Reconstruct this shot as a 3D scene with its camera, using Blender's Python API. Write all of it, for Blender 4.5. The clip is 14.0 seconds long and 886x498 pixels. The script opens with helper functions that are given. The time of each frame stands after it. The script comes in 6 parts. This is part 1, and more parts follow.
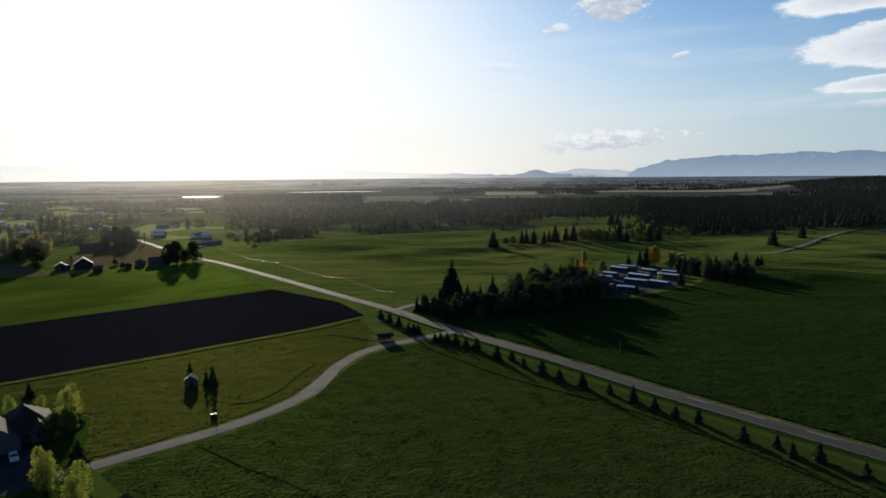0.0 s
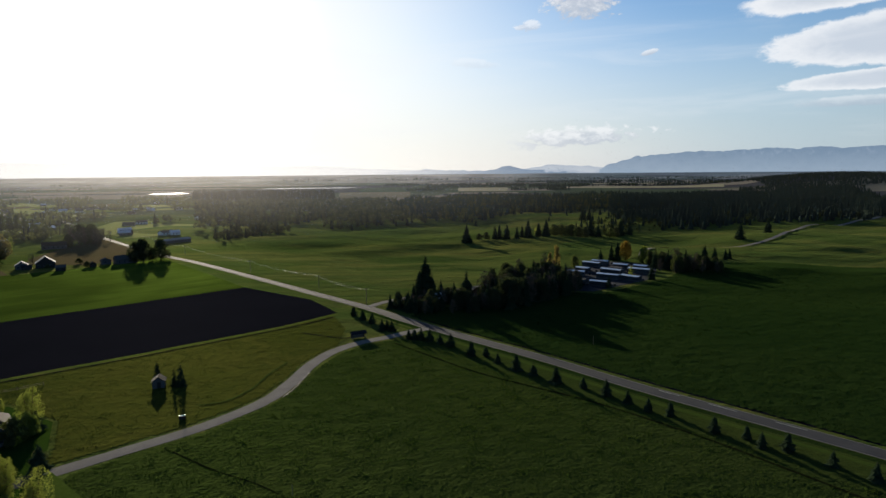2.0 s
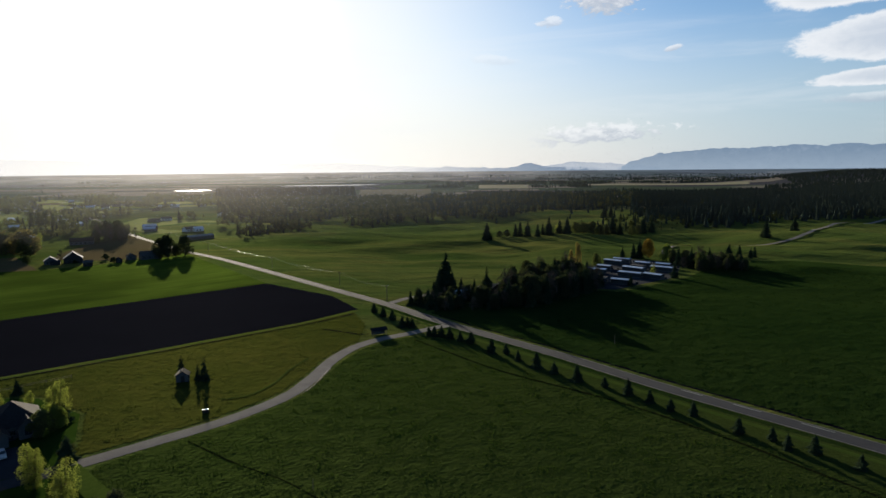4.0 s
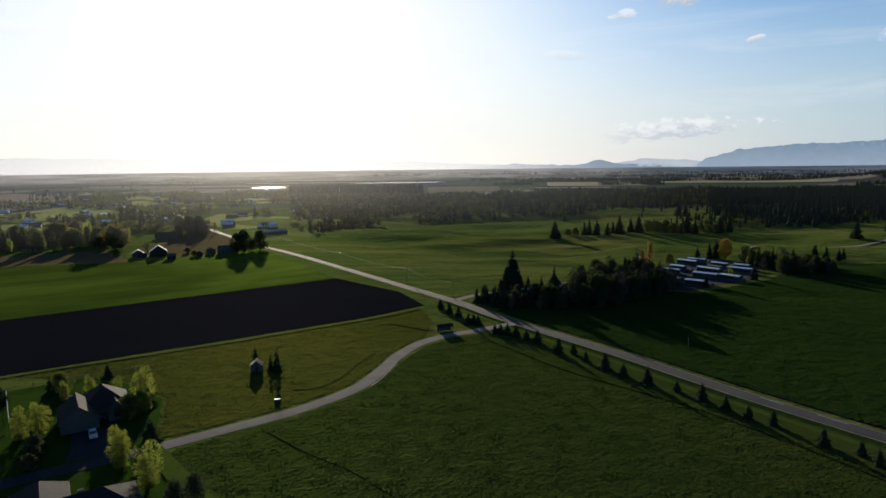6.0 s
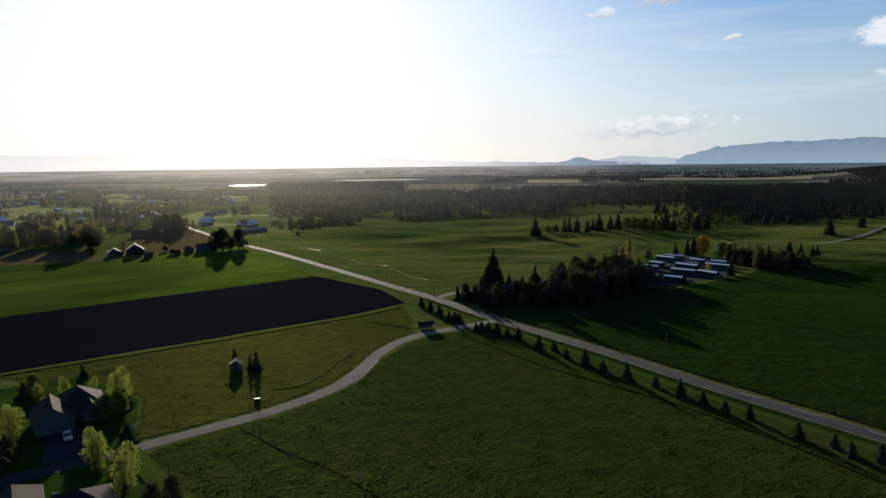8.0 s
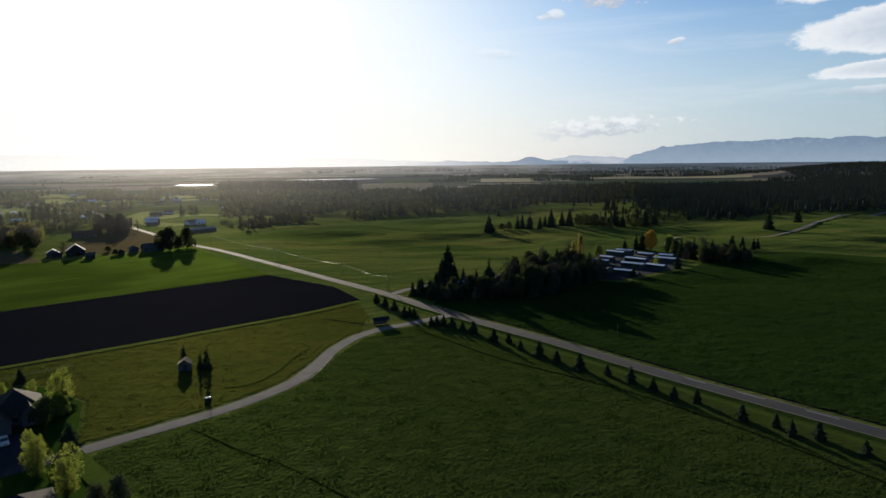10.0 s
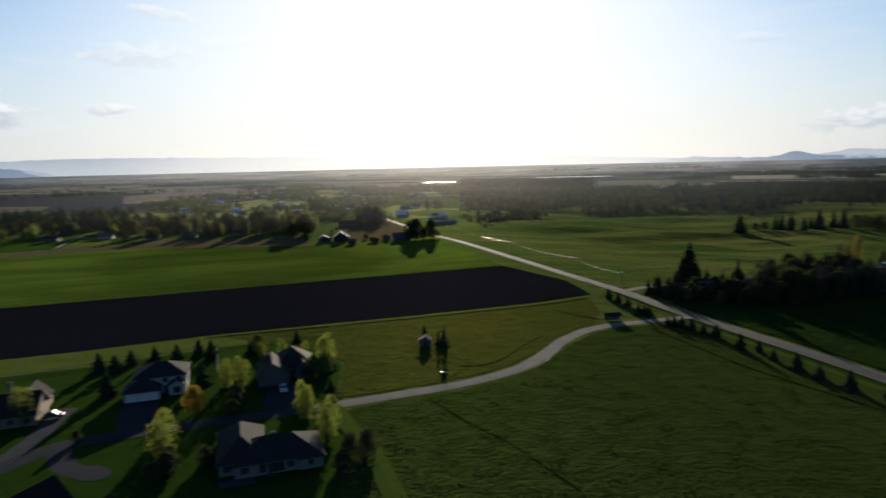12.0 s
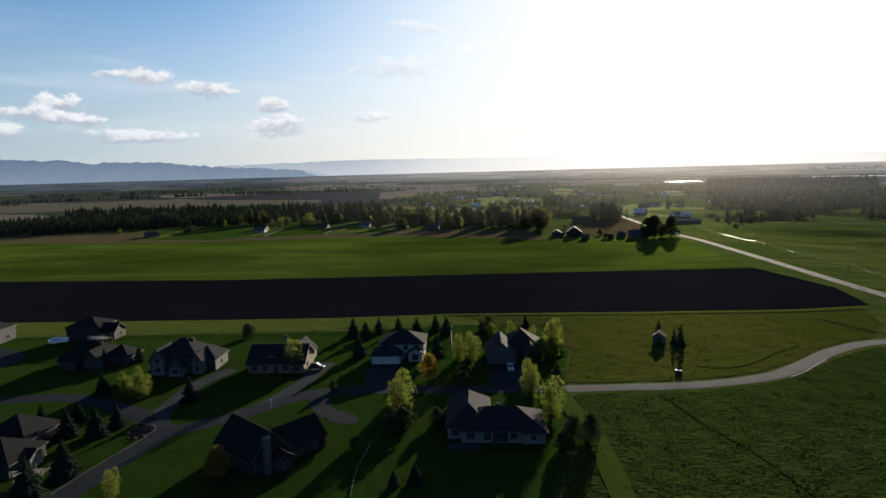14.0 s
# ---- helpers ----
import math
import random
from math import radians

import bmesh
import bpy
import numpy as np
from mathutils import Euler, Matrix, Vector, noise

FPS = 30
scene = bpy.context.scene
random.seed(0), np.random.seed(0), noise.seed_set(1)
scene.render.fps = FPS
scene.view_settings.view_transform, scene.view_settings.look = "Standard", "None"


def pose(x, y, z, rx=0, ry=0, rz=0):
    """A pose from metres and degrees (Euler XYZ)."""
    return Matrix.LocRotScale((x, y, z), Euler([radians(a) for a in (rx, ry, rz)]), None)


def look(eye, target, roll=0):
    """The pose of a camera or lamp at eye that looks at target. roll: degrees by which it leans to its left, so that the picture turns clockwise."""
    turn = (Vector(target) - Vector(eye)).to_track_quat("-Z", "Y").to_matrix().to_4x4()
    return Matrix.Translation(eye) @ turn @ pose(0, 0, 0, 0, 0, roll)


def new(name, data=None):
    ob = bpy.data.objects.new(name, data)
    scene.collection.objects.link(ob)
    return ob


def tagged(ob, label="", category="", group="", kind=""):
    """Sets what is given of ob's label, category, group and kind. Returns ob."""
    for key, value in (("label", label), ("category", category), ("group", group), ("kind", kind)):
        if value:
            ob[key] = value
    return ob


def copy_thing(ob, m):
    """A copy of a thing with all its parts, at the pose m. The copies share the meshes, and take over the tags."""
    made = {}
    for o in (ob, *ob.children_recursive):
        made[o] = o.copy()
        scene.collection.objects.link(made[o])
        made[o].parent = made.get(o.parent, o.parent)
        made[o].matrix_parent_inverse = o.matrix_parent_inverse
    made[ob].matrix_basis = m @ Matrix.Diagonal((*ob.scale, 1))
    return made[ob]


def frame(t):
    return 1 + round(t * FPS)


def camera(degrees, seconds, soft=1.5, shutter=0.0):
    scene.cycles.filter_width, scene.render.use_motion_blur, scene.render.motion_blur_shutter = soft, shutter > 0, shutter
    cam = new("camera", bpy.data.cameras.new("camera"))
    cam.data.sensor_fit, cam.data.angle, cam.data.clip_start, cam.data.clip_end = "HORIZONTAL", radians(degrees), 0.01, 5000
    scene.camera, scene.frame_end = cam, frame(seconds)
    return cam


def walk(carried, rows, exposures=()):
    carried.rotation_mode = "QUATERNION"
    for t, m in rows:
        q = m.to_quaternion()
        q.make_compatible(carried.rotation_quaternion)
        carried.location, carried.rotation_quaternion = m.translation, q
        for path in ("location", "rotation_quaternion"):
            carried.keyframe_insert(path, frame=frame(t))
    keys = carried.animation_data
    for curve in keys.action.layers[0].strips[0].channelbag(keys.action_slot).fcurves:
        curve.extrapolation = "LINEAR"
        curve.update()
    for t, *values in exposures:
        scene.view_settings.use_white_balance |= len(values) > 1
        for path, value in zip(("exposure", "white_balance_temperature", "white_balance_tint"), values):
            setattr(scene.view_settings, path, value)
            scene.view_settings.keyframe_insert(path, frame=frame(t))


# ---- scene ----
cam = camera(71.2, 14.0, 1.5, 0.35)
walk(cam, [
    (0.0, pose(0.00, -0.00, 66.52, 83.18, 0.46, -0.00)),
    (0.5, pose(-0.13, 0.48, 66.51, 83.07, 0.47, -0.94)),
    (1.0, pose(-0.07, 0.91, 66.40, 83.00, 0.44, -1.39)),
    (1.5, pose(-0.19, 1.18, 66.30, 82.92, 0.46, -1.78)),
    (2.0, pose(-0.04, 1.52, 66.30, 82.81, 0.52, -2.51)),
    (2.2, pose(0.00, 1.59, 66.35, 82.76, 0.49, -2.66)),
    (4.5, pose(-0.28, 1.88, 66.14, 82.52, 0.58, 1.57)),
    (5.0, pose(-0.36, 2.02, 66.21, 82.50, 0.64, 6.08)),
    (5.5, pose(-0.31, 2.10, 66.18, 82.45, 0.69, 7.03)),
    (6.0, pose(-0.26, 2.06, 66.13, 82.39, 0.68, 5.57)),
    (6.5, pose(-0.21, 2.07, 66.18, 82.30, 0.66, 4.78)),
    (7.0, pose(-0.38, 2.07, 66.07, 82.26, 0.63, 4.49)),
    (7.5, pose(-0.31, 2.18, 66.01, 82.23, 0.67, 4.30)),
    (8.0, pose(-0.08, 2.23, 66.14, 82.13, 0.64, 3.83)),
    (8.5, pose(-0.19, 2.25, 65.90, 82.14, 0.60, 1.74)),
    (8.7, pose(-0.19, 2.25, 65.87, 82.09, 0.63, 1.15)),
    (10.8, pose(-0.25, 2.17, 63.33, 82.03, 0.65, -0.56)),
    (11.0, pose(-0.25, 2.17, 63.31, 81.92, 0.66, 0.17)),
    (11.5, pose(-0.69, 1.78, 62.52, 81.96, 0.80, 6.46)),
    (12.0, pose(-0.27, 1.53, 61.62, 82.25, 1.29, 20.96)),
    (12.5, pose(-0.18, 1.75, 60.63, 82.48, 1.49, 30.51)),
    (13.0, pose(-0.24, 1.77, 59.44, 82.63, 1.58, 35.02)),
    (13.5, pose(-0.26, 1.78, 58.30, 82.73, 1.61, 40.20)),
    (14.0, pose(-0.27, 1.71, 57.00, 82.79, 1.52, 42.40)),
])
scene.view_settings.exposure = 0.96

# ---- light: low evening sun over the valley, clear sky with some cloud ----
SUN_AZ, SUN_EL = radians(-21.4), radians(10.0)
SUN_DIR = Vector((math.sin(SUN_AZ) * math.cos(SUN_EL), math.cos(SUN_AZ) * math.cos(SUN_EL), math.sin(SUN_EL)))


class Nodes:
    """Short hand for building node trees."""

    def __init__(self, tree):
        self.t = tree
        tree.nodes.clear()

    def add(self, kind):
        return self.t.nodes.new(kind)

    def put(self, socket, value):
        if hasattr(value, "is_output"):
            self.t.links.new(value, socket)
        elif value is not None:
            socket.default_value = value

    def math(self, op, a, b=None, c=None, clamp=False):
        n = self.add("ShaderNodeMath")
        n.operation, n.use_clamp = op, clamp
        for s, v in zip(n.inputs, (a, b, c)):
            self.put(s, v)
        return n.outputs[0]

    def vmath(self, op, a, b=None):
        n = self.add("ShaderNodeVectorMath")
        n.operation = op
        self.put(n.inputs[0], a)
        self.put(n.inputs[1], b)
        return n.outputs["Value"] if op in ("DOT_PRODUCT", "LENGTH") else n.outputs[0]

    def mix(self, f, a, b, kind="MIX"):
        n = self.add("ShaderNodeMix")
        n.data_type, n.blend_type = "RGBA", kind
        self.put(n.inputs[0], f)
        self.put(n.inputs[6], a)
        self.put(n.inputs[7], b)
        return n.outputs[2]

    def noise(self, vec, scale, detail=4.0, rough=0.55, dist=0.0):
        n = self.add("ShaderNodeTexNoise")
        self.put(n.inputs["Vector"], vec)
        self.put(n.inputs["Scale"], scale)
        self.put(n.inputs["Detail"], detail)
        self.put(n.inputs["Roughness"], rough)
        self.put(n.inputs["Distortion"], dist)
        return n.outputs["Fac"]

    def ramp(self, f, lo, hi, a=0.0, b=1.0):
        n = self.add("ShaderNodeMapRange")
        n.interpolation_type = "SMOOTHSTEP"
        for s, v in zip(n.inputs, (f, lo, hi, a, b)):
            self.put(s, v)
        return n.outputs[0]

    def xyz(self, x, y, z):
        n = self.add("ShaderNodeCombineXYZ")
        for s, v in zip(n.inputs, (x, y, z)):
            self.put(s, v)
        return n.outputs[0]

    def split(self, v):
        n = self.add("ShaderNodeSeparateXYZ")
        self.put(n.inputs[0], v)
        return n.outputs


def build_sky():
    world = bpy.data.worlds.new("sky")
    scene.world = world
    world.use_nodes = True
    n = Nodes(world.node_tree)
    way = n.add("ShaderNodeTexCoord").outputs["Generated"]
    sky = n.add("ShaderNodeTexSky")
    sky.sky_type, sky.sun_disc, sky.sun_elevation, sky.sun_rotation = "NISHITA", False, SUN_EL, SUN_AZ
    sky.altitude, sky.air_density, sky.dust_density, sky.ozone_density = 900.0, 1.0, 1.6, 2.0
    # forward scattering of the hazy air round the sun: a wide pale aureole, white at its core
    side = n.vmath("DOT_PRODUCT", way, tuple(SUN_DIR))
    off = n.math("MULTIPLY", n.math("ARCCOSINE", n.math("MINIMUM", side, 1.0)), 57.2958)
    aureole = n.math("POWER", n.ramp(off, 52.0, 5.0), 1.9)
    core = n.math("MULTIPLY", n.math("POWER", n.ramp(off, 15.5, 3.0), 1.6), GLOW_TIGHT)
    warm = n.vmath("SCALE", (1.0, 0.97, 0.92))
    n.put(warm.node.inputs["Scale"], core)
    x, y, z = n.split(way)
    el = n.math("MULTIPLY", n.math("ARCSINE", z), 57.2958)
    low = n.math("MULTIPLY", n.ramp(el, 17.0, -1.0), 0.88)
    # the haze is bright and faintly rosy towards the sun, dull and blue away from it
    haze = n.vmath("SCALE", n.mix(n.ramp(side, 0.55, 0.95), HORIZON, HORIZON_WARM))
    n.put(haze.node.inputs["Scale"], n.ramp(side, -0.6, 0.8, 0.22, 1.0))
    # clear deep blue overhead
    clear = n.vmath("SCALE", n.vmath("MULTIPLY", sky.outputs[0], SKY_TINT))
    n.put(clear.node.inputs["Scale"], n.ramp(el, 15.0, 50.0, 1.0, 0.95))
    base = n.mix(low, clear, haze)
    colour = n.vmath("ADD", n.mix(aureole, base, AUREOLE), warm)
    # clouds: azimuth, elevation, half width, half height in degrees, density, slope
    az = n.math("MULTIPLY", n.math("ARCTAN2", x, y), 57.2958)
    flat = n.xyz(n.math("MULTIPLY", az, 0.8), n.math("MULTIPLY", el, 1.5), 0.0)
    fine = n.noise(flat, 0.85, 8.0, 0.66, 0.3)
    for a, e, w, h, d, tilt, torn in CLOUDS:
        du = n.math("SUBTRACT", az, a)
        u = n.math("DIVIDE", du, w)
        v = n.math("DIVIDE", n.math("SUBTRACT", n.math("SUBTRACT", el, e), n.math("MULTIPLY", du, tilt)), h)
        r = n.math("SQRT", n.math("ADD", n.math("MULTIPLY", u, u), n.math("MULTIPLY", v, v)))
        body = n.math("ADD", n.math("SUBTRACT", 1.0, r), n.math("MULTIPLY", n.math("SUBTRACT", fine, 0.5), torn * 2.0))
        one = n.math("MULTIPLY", n.ramp(body, 0.12, 0.26 if torn < 0.3 else 0.5), d)
        top = n.ramp(n.math("ADD", v, n.math("MULTIPLY", n.math("SUBTRACT", fine, 0.5), min(4.0, torn * 3.6))), -0.6, 0.75)
        if torn < 0.3:
            tone = n.mix(n.ramp(body, 0.16, 0.62), CLOUD_LIT, CLOUD_THICK)
        else:
            tone = n.mix(top, CLOUD_DARK, CLOUD_LIT)
        tone = n.mix(aureole, tone, CLOUD_BRIGHT)
        colour = n.mix(one, colour, n.vmath("ADD", tone, warm))
    # thin high veil towards the horizon
    veil = n.noise(n.xyz(n.math("MULTIPLY", az, 0.05), n.math("MULTIPLY", el, 0.45), 3.0), 1.0, 5.0, 0.6, 0.6)
    veil = n.math("MULTIPLY", n.ramp(veil, 0.45, 0.75), n.math("MULTIPLY", n.ramp(el, 0.0, 3.0), n.ramp(el, 16.0, 9.0, 0.0, 0.22)))
    out = n.mix(veil, colour, n.vmath("ADD", warm, CLOUD_LIT[:3]))
    back = n.add("ShaderNodeBackground")
    n.put(back.inputs[0], out)
    n.put(back.inputs[1], SKY_STRENGTH)
    n.put(n.add("ShaderNodeOutputWorld").inputs[0], back.outputs[0])


SKY_STRENGTH, GLOW_TIGHT = 0.050, 16.0
SKY_TINT = (0.88, 1.24, 1.58)
HORIZON, HORIZON_WARM, AUREOLE = (5.4, 6.4, 7.35, 1.0), (8.2, 7.85, 7.95, 1.0), (10.15, 9.95, 9.8, 1.0)
CLOUD_DARK, CLOUD_LIT = (4.7, 5.3, 6.3, 1.0), (9.3, 9.5, 9.8, 1.0)
CLOUD_THICK, CLOUD_BRIGHT = (6.3, 6.9, 7.8, 1.0), (11.2, 11.0, 10.8, 1.0)
CLOUDS_EAST = [
    (14.8, 14.6, 4.1, 2.2, 0.9, 0, 1.1), (10.2, 12.4, 1.4, 0.6, 0.6, 0, 1.2), (20.5, 9.8, 0.9, 0.3, 0.7, 0.2, 0.6), (14.2, 2.9, 7.0, 1.1, 0.7, 0.04, 1.3),
    (37.0, 13.4, 11.6, 1.7, 0.95, 0.10, 0.16), (39.9, 9.5, 13.0, 2.4, 0.9, 0.03, 0.2), (39.2, 6.6, 10.6, 0.95, 0.85, 0.02, 0.22), (36.5, 5.0, 6.5, 0.55, 0.45, 0, 0.4),
    (5.5, 9.4, 2.9, 0.6, 0.25, -0.1, 0.8),
]
CLOUDS_WEST = [
    (-67.2, 8.2, 2.9, 0.95, 1, -0.1, 1.0), (-62.6, 7.4, 3.4, 0.9, 0.95, -0.09, 1.2), (-70.3, 8.3, 1.2, 0.4, 0.7, 0, 1.0), (-73.8, 5.9, 2.4, 1.1, 1, 0, 1.1),
    (-74.4, 5.0, 4.2, 0.8, 0.95, -0.1, 1.0), (-71.8, 4.6, 1.8, 0.6, 0.9, 0, 1.0), (-77.4, 3.7, 2.2, 0.9, 0.8, 0, 1.0), (-68.3, 3.4, 5.4, 0.85, 0.85, -0.02, 1.1),
]
CLOUDS_NORTH = [
    (-57.3, 6.1, 1.9, 1.0, 1, 0.05, 1.0), (-57.0, 4.3, 3.3, 1.3, 1, 0.03, 1.0), (-48.8, 5.0, 2.2, 0.65, 0.8, 0, 1.0), (-44.0, 12.5, 3.8, 0.6, 0.5, -0.15, 1.0),
    (-46, 9.3, 6.0, 1.3, 0.42, 0.05, 1.2), (-39, 10.5, 4.3, 0.75, 0.3, 0.1, 1.0),
]
CLOUDS = CLOUDS_EAST + CLOUDS_WEST + CLOUDS_NORTH
build_sky()

lamp = bpy.data.lights.new("sun", "SUN")
lamp.energy, lamp.angle, lamp.color = 5.0, radians(0.6), (1.0, 0.88, 0.68)
new("sun", lamp).matrix_world = look(SUN_DIR * 800, (0, 0, 0))


# ---- materials ----
def material(name, colour, rough=0.8, spec=0.3, metal=0.0):
    m = bpy.data.materials.new(name)
    m.use_nodes = True
    n = Nodes(m.node_tree)
    b = n.add("ShaderNodeBsdfPrincipled")
    n.put(b.inputs["Base Color"], (*colour, 1.0))
    n.put(b.inputs["Roughness"], rough)
    n.put(b.inputs["Specular IOR Level"], spec)
    n.put(b.inputs["Metallic"], metal)
    n.put(n.add("ShaderNodeOutputMaterial").inputs[0], b.outputs[0])
    return m, n, b


def fuzz(n, b, colour, weight):
    """Grass blades that catch the low sun: a faint broad gloss, strongest against the light."""
    n.put(b.inputs["Sheen Weight"], n.math("MULTIPLY", weight, 0.5))
    n.put(b.inputs["Sheen Roughness"], 0.45)
    n.put(b.inputs["Sheen Tint"], (*colour, 1.0))
    g = n.add("ShaderNodeBsdfGlossy")
    n.put(g.inputs["Color"], (*colour, 1.0))
    n.put(g.inputs["Roughness"], 0.72)
    s = n.add("ShaderNodeMixShader")
    n.put(s.inputs[0], n.math("MULTIPLY", weight, GRASS_GLOSS))
    n.put(s.inputs[1], b.outputs[0])
    n.put(s.inputs[2], g.outputs[0])
    out = [k for k in n.t.nodes if k.type == "OUTPUT_MATERIAL"][0]
    n.put(out.inputs[0], s.outputs[0])


GRASS_GLOSS = 0.15


def place(n):
    return n.add("ShaderNodeNewGeometry").outputs["Position"]


def bump(n, b, height, strength=0.5, distance=0.1):
    k = n.add("ShaderNodeBump")
    n.put(k.inputs["Strength"], strength)
    n.put(k.inputs["Distance"], distance)
    n.put(k.inputs["Height"], height)
    n.put(b.inputs["Normal"], k.outputs[0])


def patchy(name, a, b2, c, big=0.02, small=1.2, rough=1.0, spec=0.0, relief=0.25, relief_scale=0.8, blades=None):
    """A ground of three tones, blotched at a large scale and grained at a small one."""
    m, n, b = material(name, a, rough, spec)
    p = place(n)
    one = n.ramp(n.noise(p, big, 5.0, 0.6, 0.5), 0.35, 0.65)
    two = n.ramp(n.noise(p, small, 4.0, 0.65), 0.35, 0.7)
    col = n.mix(one, (*a, 1.0), (*b2, 1.0))
    n.put(b.inputs["Base Color"], n.mix(n.math("MULTIPLY", two, 0.6), col, (*c, 1.0)))
    if blades:
        fuzz(n, b, blades, 0.085)
    if relief:
        h = n.math("ADD", n.noise(p, relief_scale, 5.0, 0.65), n.math("MULTIPLY", n.noise(p, relief_scale * 0.12, 3.0), 3.0))
        bump(n, b, h, 0.7, relief)
    return m, n, b


PASTURE = patchy("pasture_grass", (0.0123, 0.0194, 0.0059), (0.0189, 0.0246, 0.0076), (0.0073, 0.0124, 0.0037), 0.015, 0.9, relief=0.2, relief_scale=2.0, blades=(0.30, 0.46, 0.09))[0]
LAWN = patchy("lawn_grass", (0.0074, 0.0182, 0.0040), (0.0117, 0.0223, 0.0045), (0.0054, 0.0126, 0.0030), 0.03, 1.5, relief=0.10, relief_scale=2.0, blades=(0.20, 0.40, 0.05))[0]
def crop():
    """Young corn in bands along the long side of the field."""
    m, n, b = material("young_crop", (0.03, 0.05, 0.01), 1.0, 0.0)
    p = place(n)
    lane = n.xyz(n.math("MULTIPLY", n.vmath("DOT_PRODUCT", p, (0.75, 0.66, 0.0)), 0.012), n.math("MULTIPLY", n.vmath("DOT_PRODUCT", p, (-0.66, 0.75, 0.0)), 0.16), 0.0)
    band = n.ramp(n.noise(lane, 1.0, 5.0, 0.6, 0.2), 0.36, 0.62)
    wide = n.ramp(n.noise(n.vmath("MULTIPLY", lane, (0.5, 0.22, 1.0)), 1.0, 4.0, 0.65, 0.3), 0.40, 0.60)
    blot = n.ramp(n.noise(p, 0.006, 4.0, 0.6, 0.5), 0.38, 0.62)
    col = n.mix(blot, (0.0085, 0.0175, 0.0036, 1.0), (0.0250, 0.0400, 0.0078, 1.0))
    col = n.mix(n.math("MULTIPLY", band, 0.45), col, (0.0195, 0.0250, 0.0064, 1.0))
    col = n.mix(n.math("MULTIPLY", wide, 0.45), col, (0.0072, 0.0135, 0.0032, 1.0))
    col = n.mix(n.math("MULTIPLY", n.ramp(n.noise(lane, 3.1, 4.0, 0.6), 0.42, 0.66), 0.5), col, (0.0050, 0.0110, 0.0026, 1.0))
    n.put(b.inputs["Base Color"], col)
    fuzz(n, b, (0.30, 0.48, 0.07), n.math("MULTIPLY", n.math("MULTIPLY_ADD", wide, -0.045, 0.14), n.math("MULTIPLY_ADD", blot, 0.4, 0.6)))
    bump(n, b, n.noise(p, 1.2, 5.0, 0.65), 0.7, 0.12)
    return m


CROP = crop()
MEADOW = patchy("meadow_grass", (0.0140, 0.0235, 0.0056), (0.0345, 0.0345, 0.0088), (0.0085, 0.0130, 0.0032), 0.028, 0.7, relief=0.3, blades=(0.44, 0.48, 0.09))[0]
DARK_ASPHALT = patchy("dark_asphalt", (0.0169, 0.0199, 0.0257), (0.0231, 0.0267, 0.0330), (0.0131, 0.0153, 0.0199), 0.12, 2.5, 1.0, 0.02, 0.01, 4.0)[0]
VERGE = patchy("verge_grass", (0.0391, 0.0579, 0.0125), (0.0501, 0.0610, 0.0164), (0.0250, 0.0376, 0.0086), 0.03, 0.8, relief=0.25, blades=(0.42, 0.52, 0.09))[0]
STUBBLE = patchy("bare_field", (0.0600, 0.0464, 0.0272), (0.0480, 0.0480, 0.0224), (0.0400, 0.0320, 0.0192), 0.01, 0.3, relief=0.08, blades=(0.3, 0.24, 0.13))[0]
TAN = patchy("dry_field", (0.1368, 0.1188, 0.0828), (0.1152, 0.1080, 0.0720), (0.0936, 0.0850, 0.0590), 0.006, 0.1, relief=0.05)[0]
PALE_FIELD = patchy("pale_dry_field", (0.250, 0.225, 0.150), (0.215, 0.205, 0.130), (0.180, 0.165, 0.110), 0.006, 0.1, relief=0.05)[0]
ASPHALT = patchy("asphalt", (0.0334, 0.0346, 0.0374), (0.0426, 0.0432, 0.0461), (0.0259, 0.0265, 0.0288), 0.12, 2.5, 0.92, 0.06, 0.01, 4.0)[0]
GRAVEL = patchy("pale_gravel", (0.1218, 0.1129, 0.1048), (0.1513, 0.1402, 0.1291), (0.0886, 0.0834, 0.0782), 0.15, 3.0, 1.0, 0.02, 0.02, 5.0)[0]
CONCRETE = patchy("concrete", (0.0289, 0.0323, 0.0382), (0.0382, 0.0416, 0.0476), (0.0221, 0.0247, 0.0289), 0.2, 3.0, 1.0, 0.02, 0.0)[0]
KERB = patchy("kerb_concrete", (0.0527, 0.0508, 0.0496), (0.0682, 0.0651, 0.0620), (0.0372, 0.0360, 0.0341), 0.4, 3.0, 0.85, 0.2, 0.0)[0]
TRACK = patchy("trodden_track", (0.0062, 0.0085, 0.0034), (0.0090, 0.0110, 0.0046), (0.0040, 0.0056, 0.0022), 0.1, 1.2, relief=0.08)[0]
MOWN = patchy("mown_strip", (0.0192, 0.0338, 0.0080), (0.0282, 0.0415, 0.0096), (0.0135, 0.0237, 0.0058), 0.05, 1.2, relief=0.1, blades=(0.30, 0.46, 0.07))[0]
PAINT_LINE = patchy("worn_line_paint", (0.1870, 0.1870, 0.1815), (0.2310, 0.2310, 0.2255), (0.1100, 0.1100, 0.1100), 0.8, 5.0, 0.9, 0.05, 0.0)[0]
# darker copy of the pasture grass: weaker backlight away from the sun painted in
DARKENED_PASTURE = patchy("darkened_pasture_grass", (0.0069, 0.0135, 0.0042), (0.0109, 0.0174, 0.0050), (0.0043, 0.0089, 0.0028), 0.015, 0.9, relief=0.35, blades=(0.11, 0.24, 0.045))[0]
HAY = patchy("hay_field", (0.1009, 0.1313, 0.0383), (0.1425, 0.1549, 0.0540), (0.0712, 0.0919, 0.0293), 0.012, 0.2, relief=0.05, blades=(0.5, 0.5, 0.2))[0]
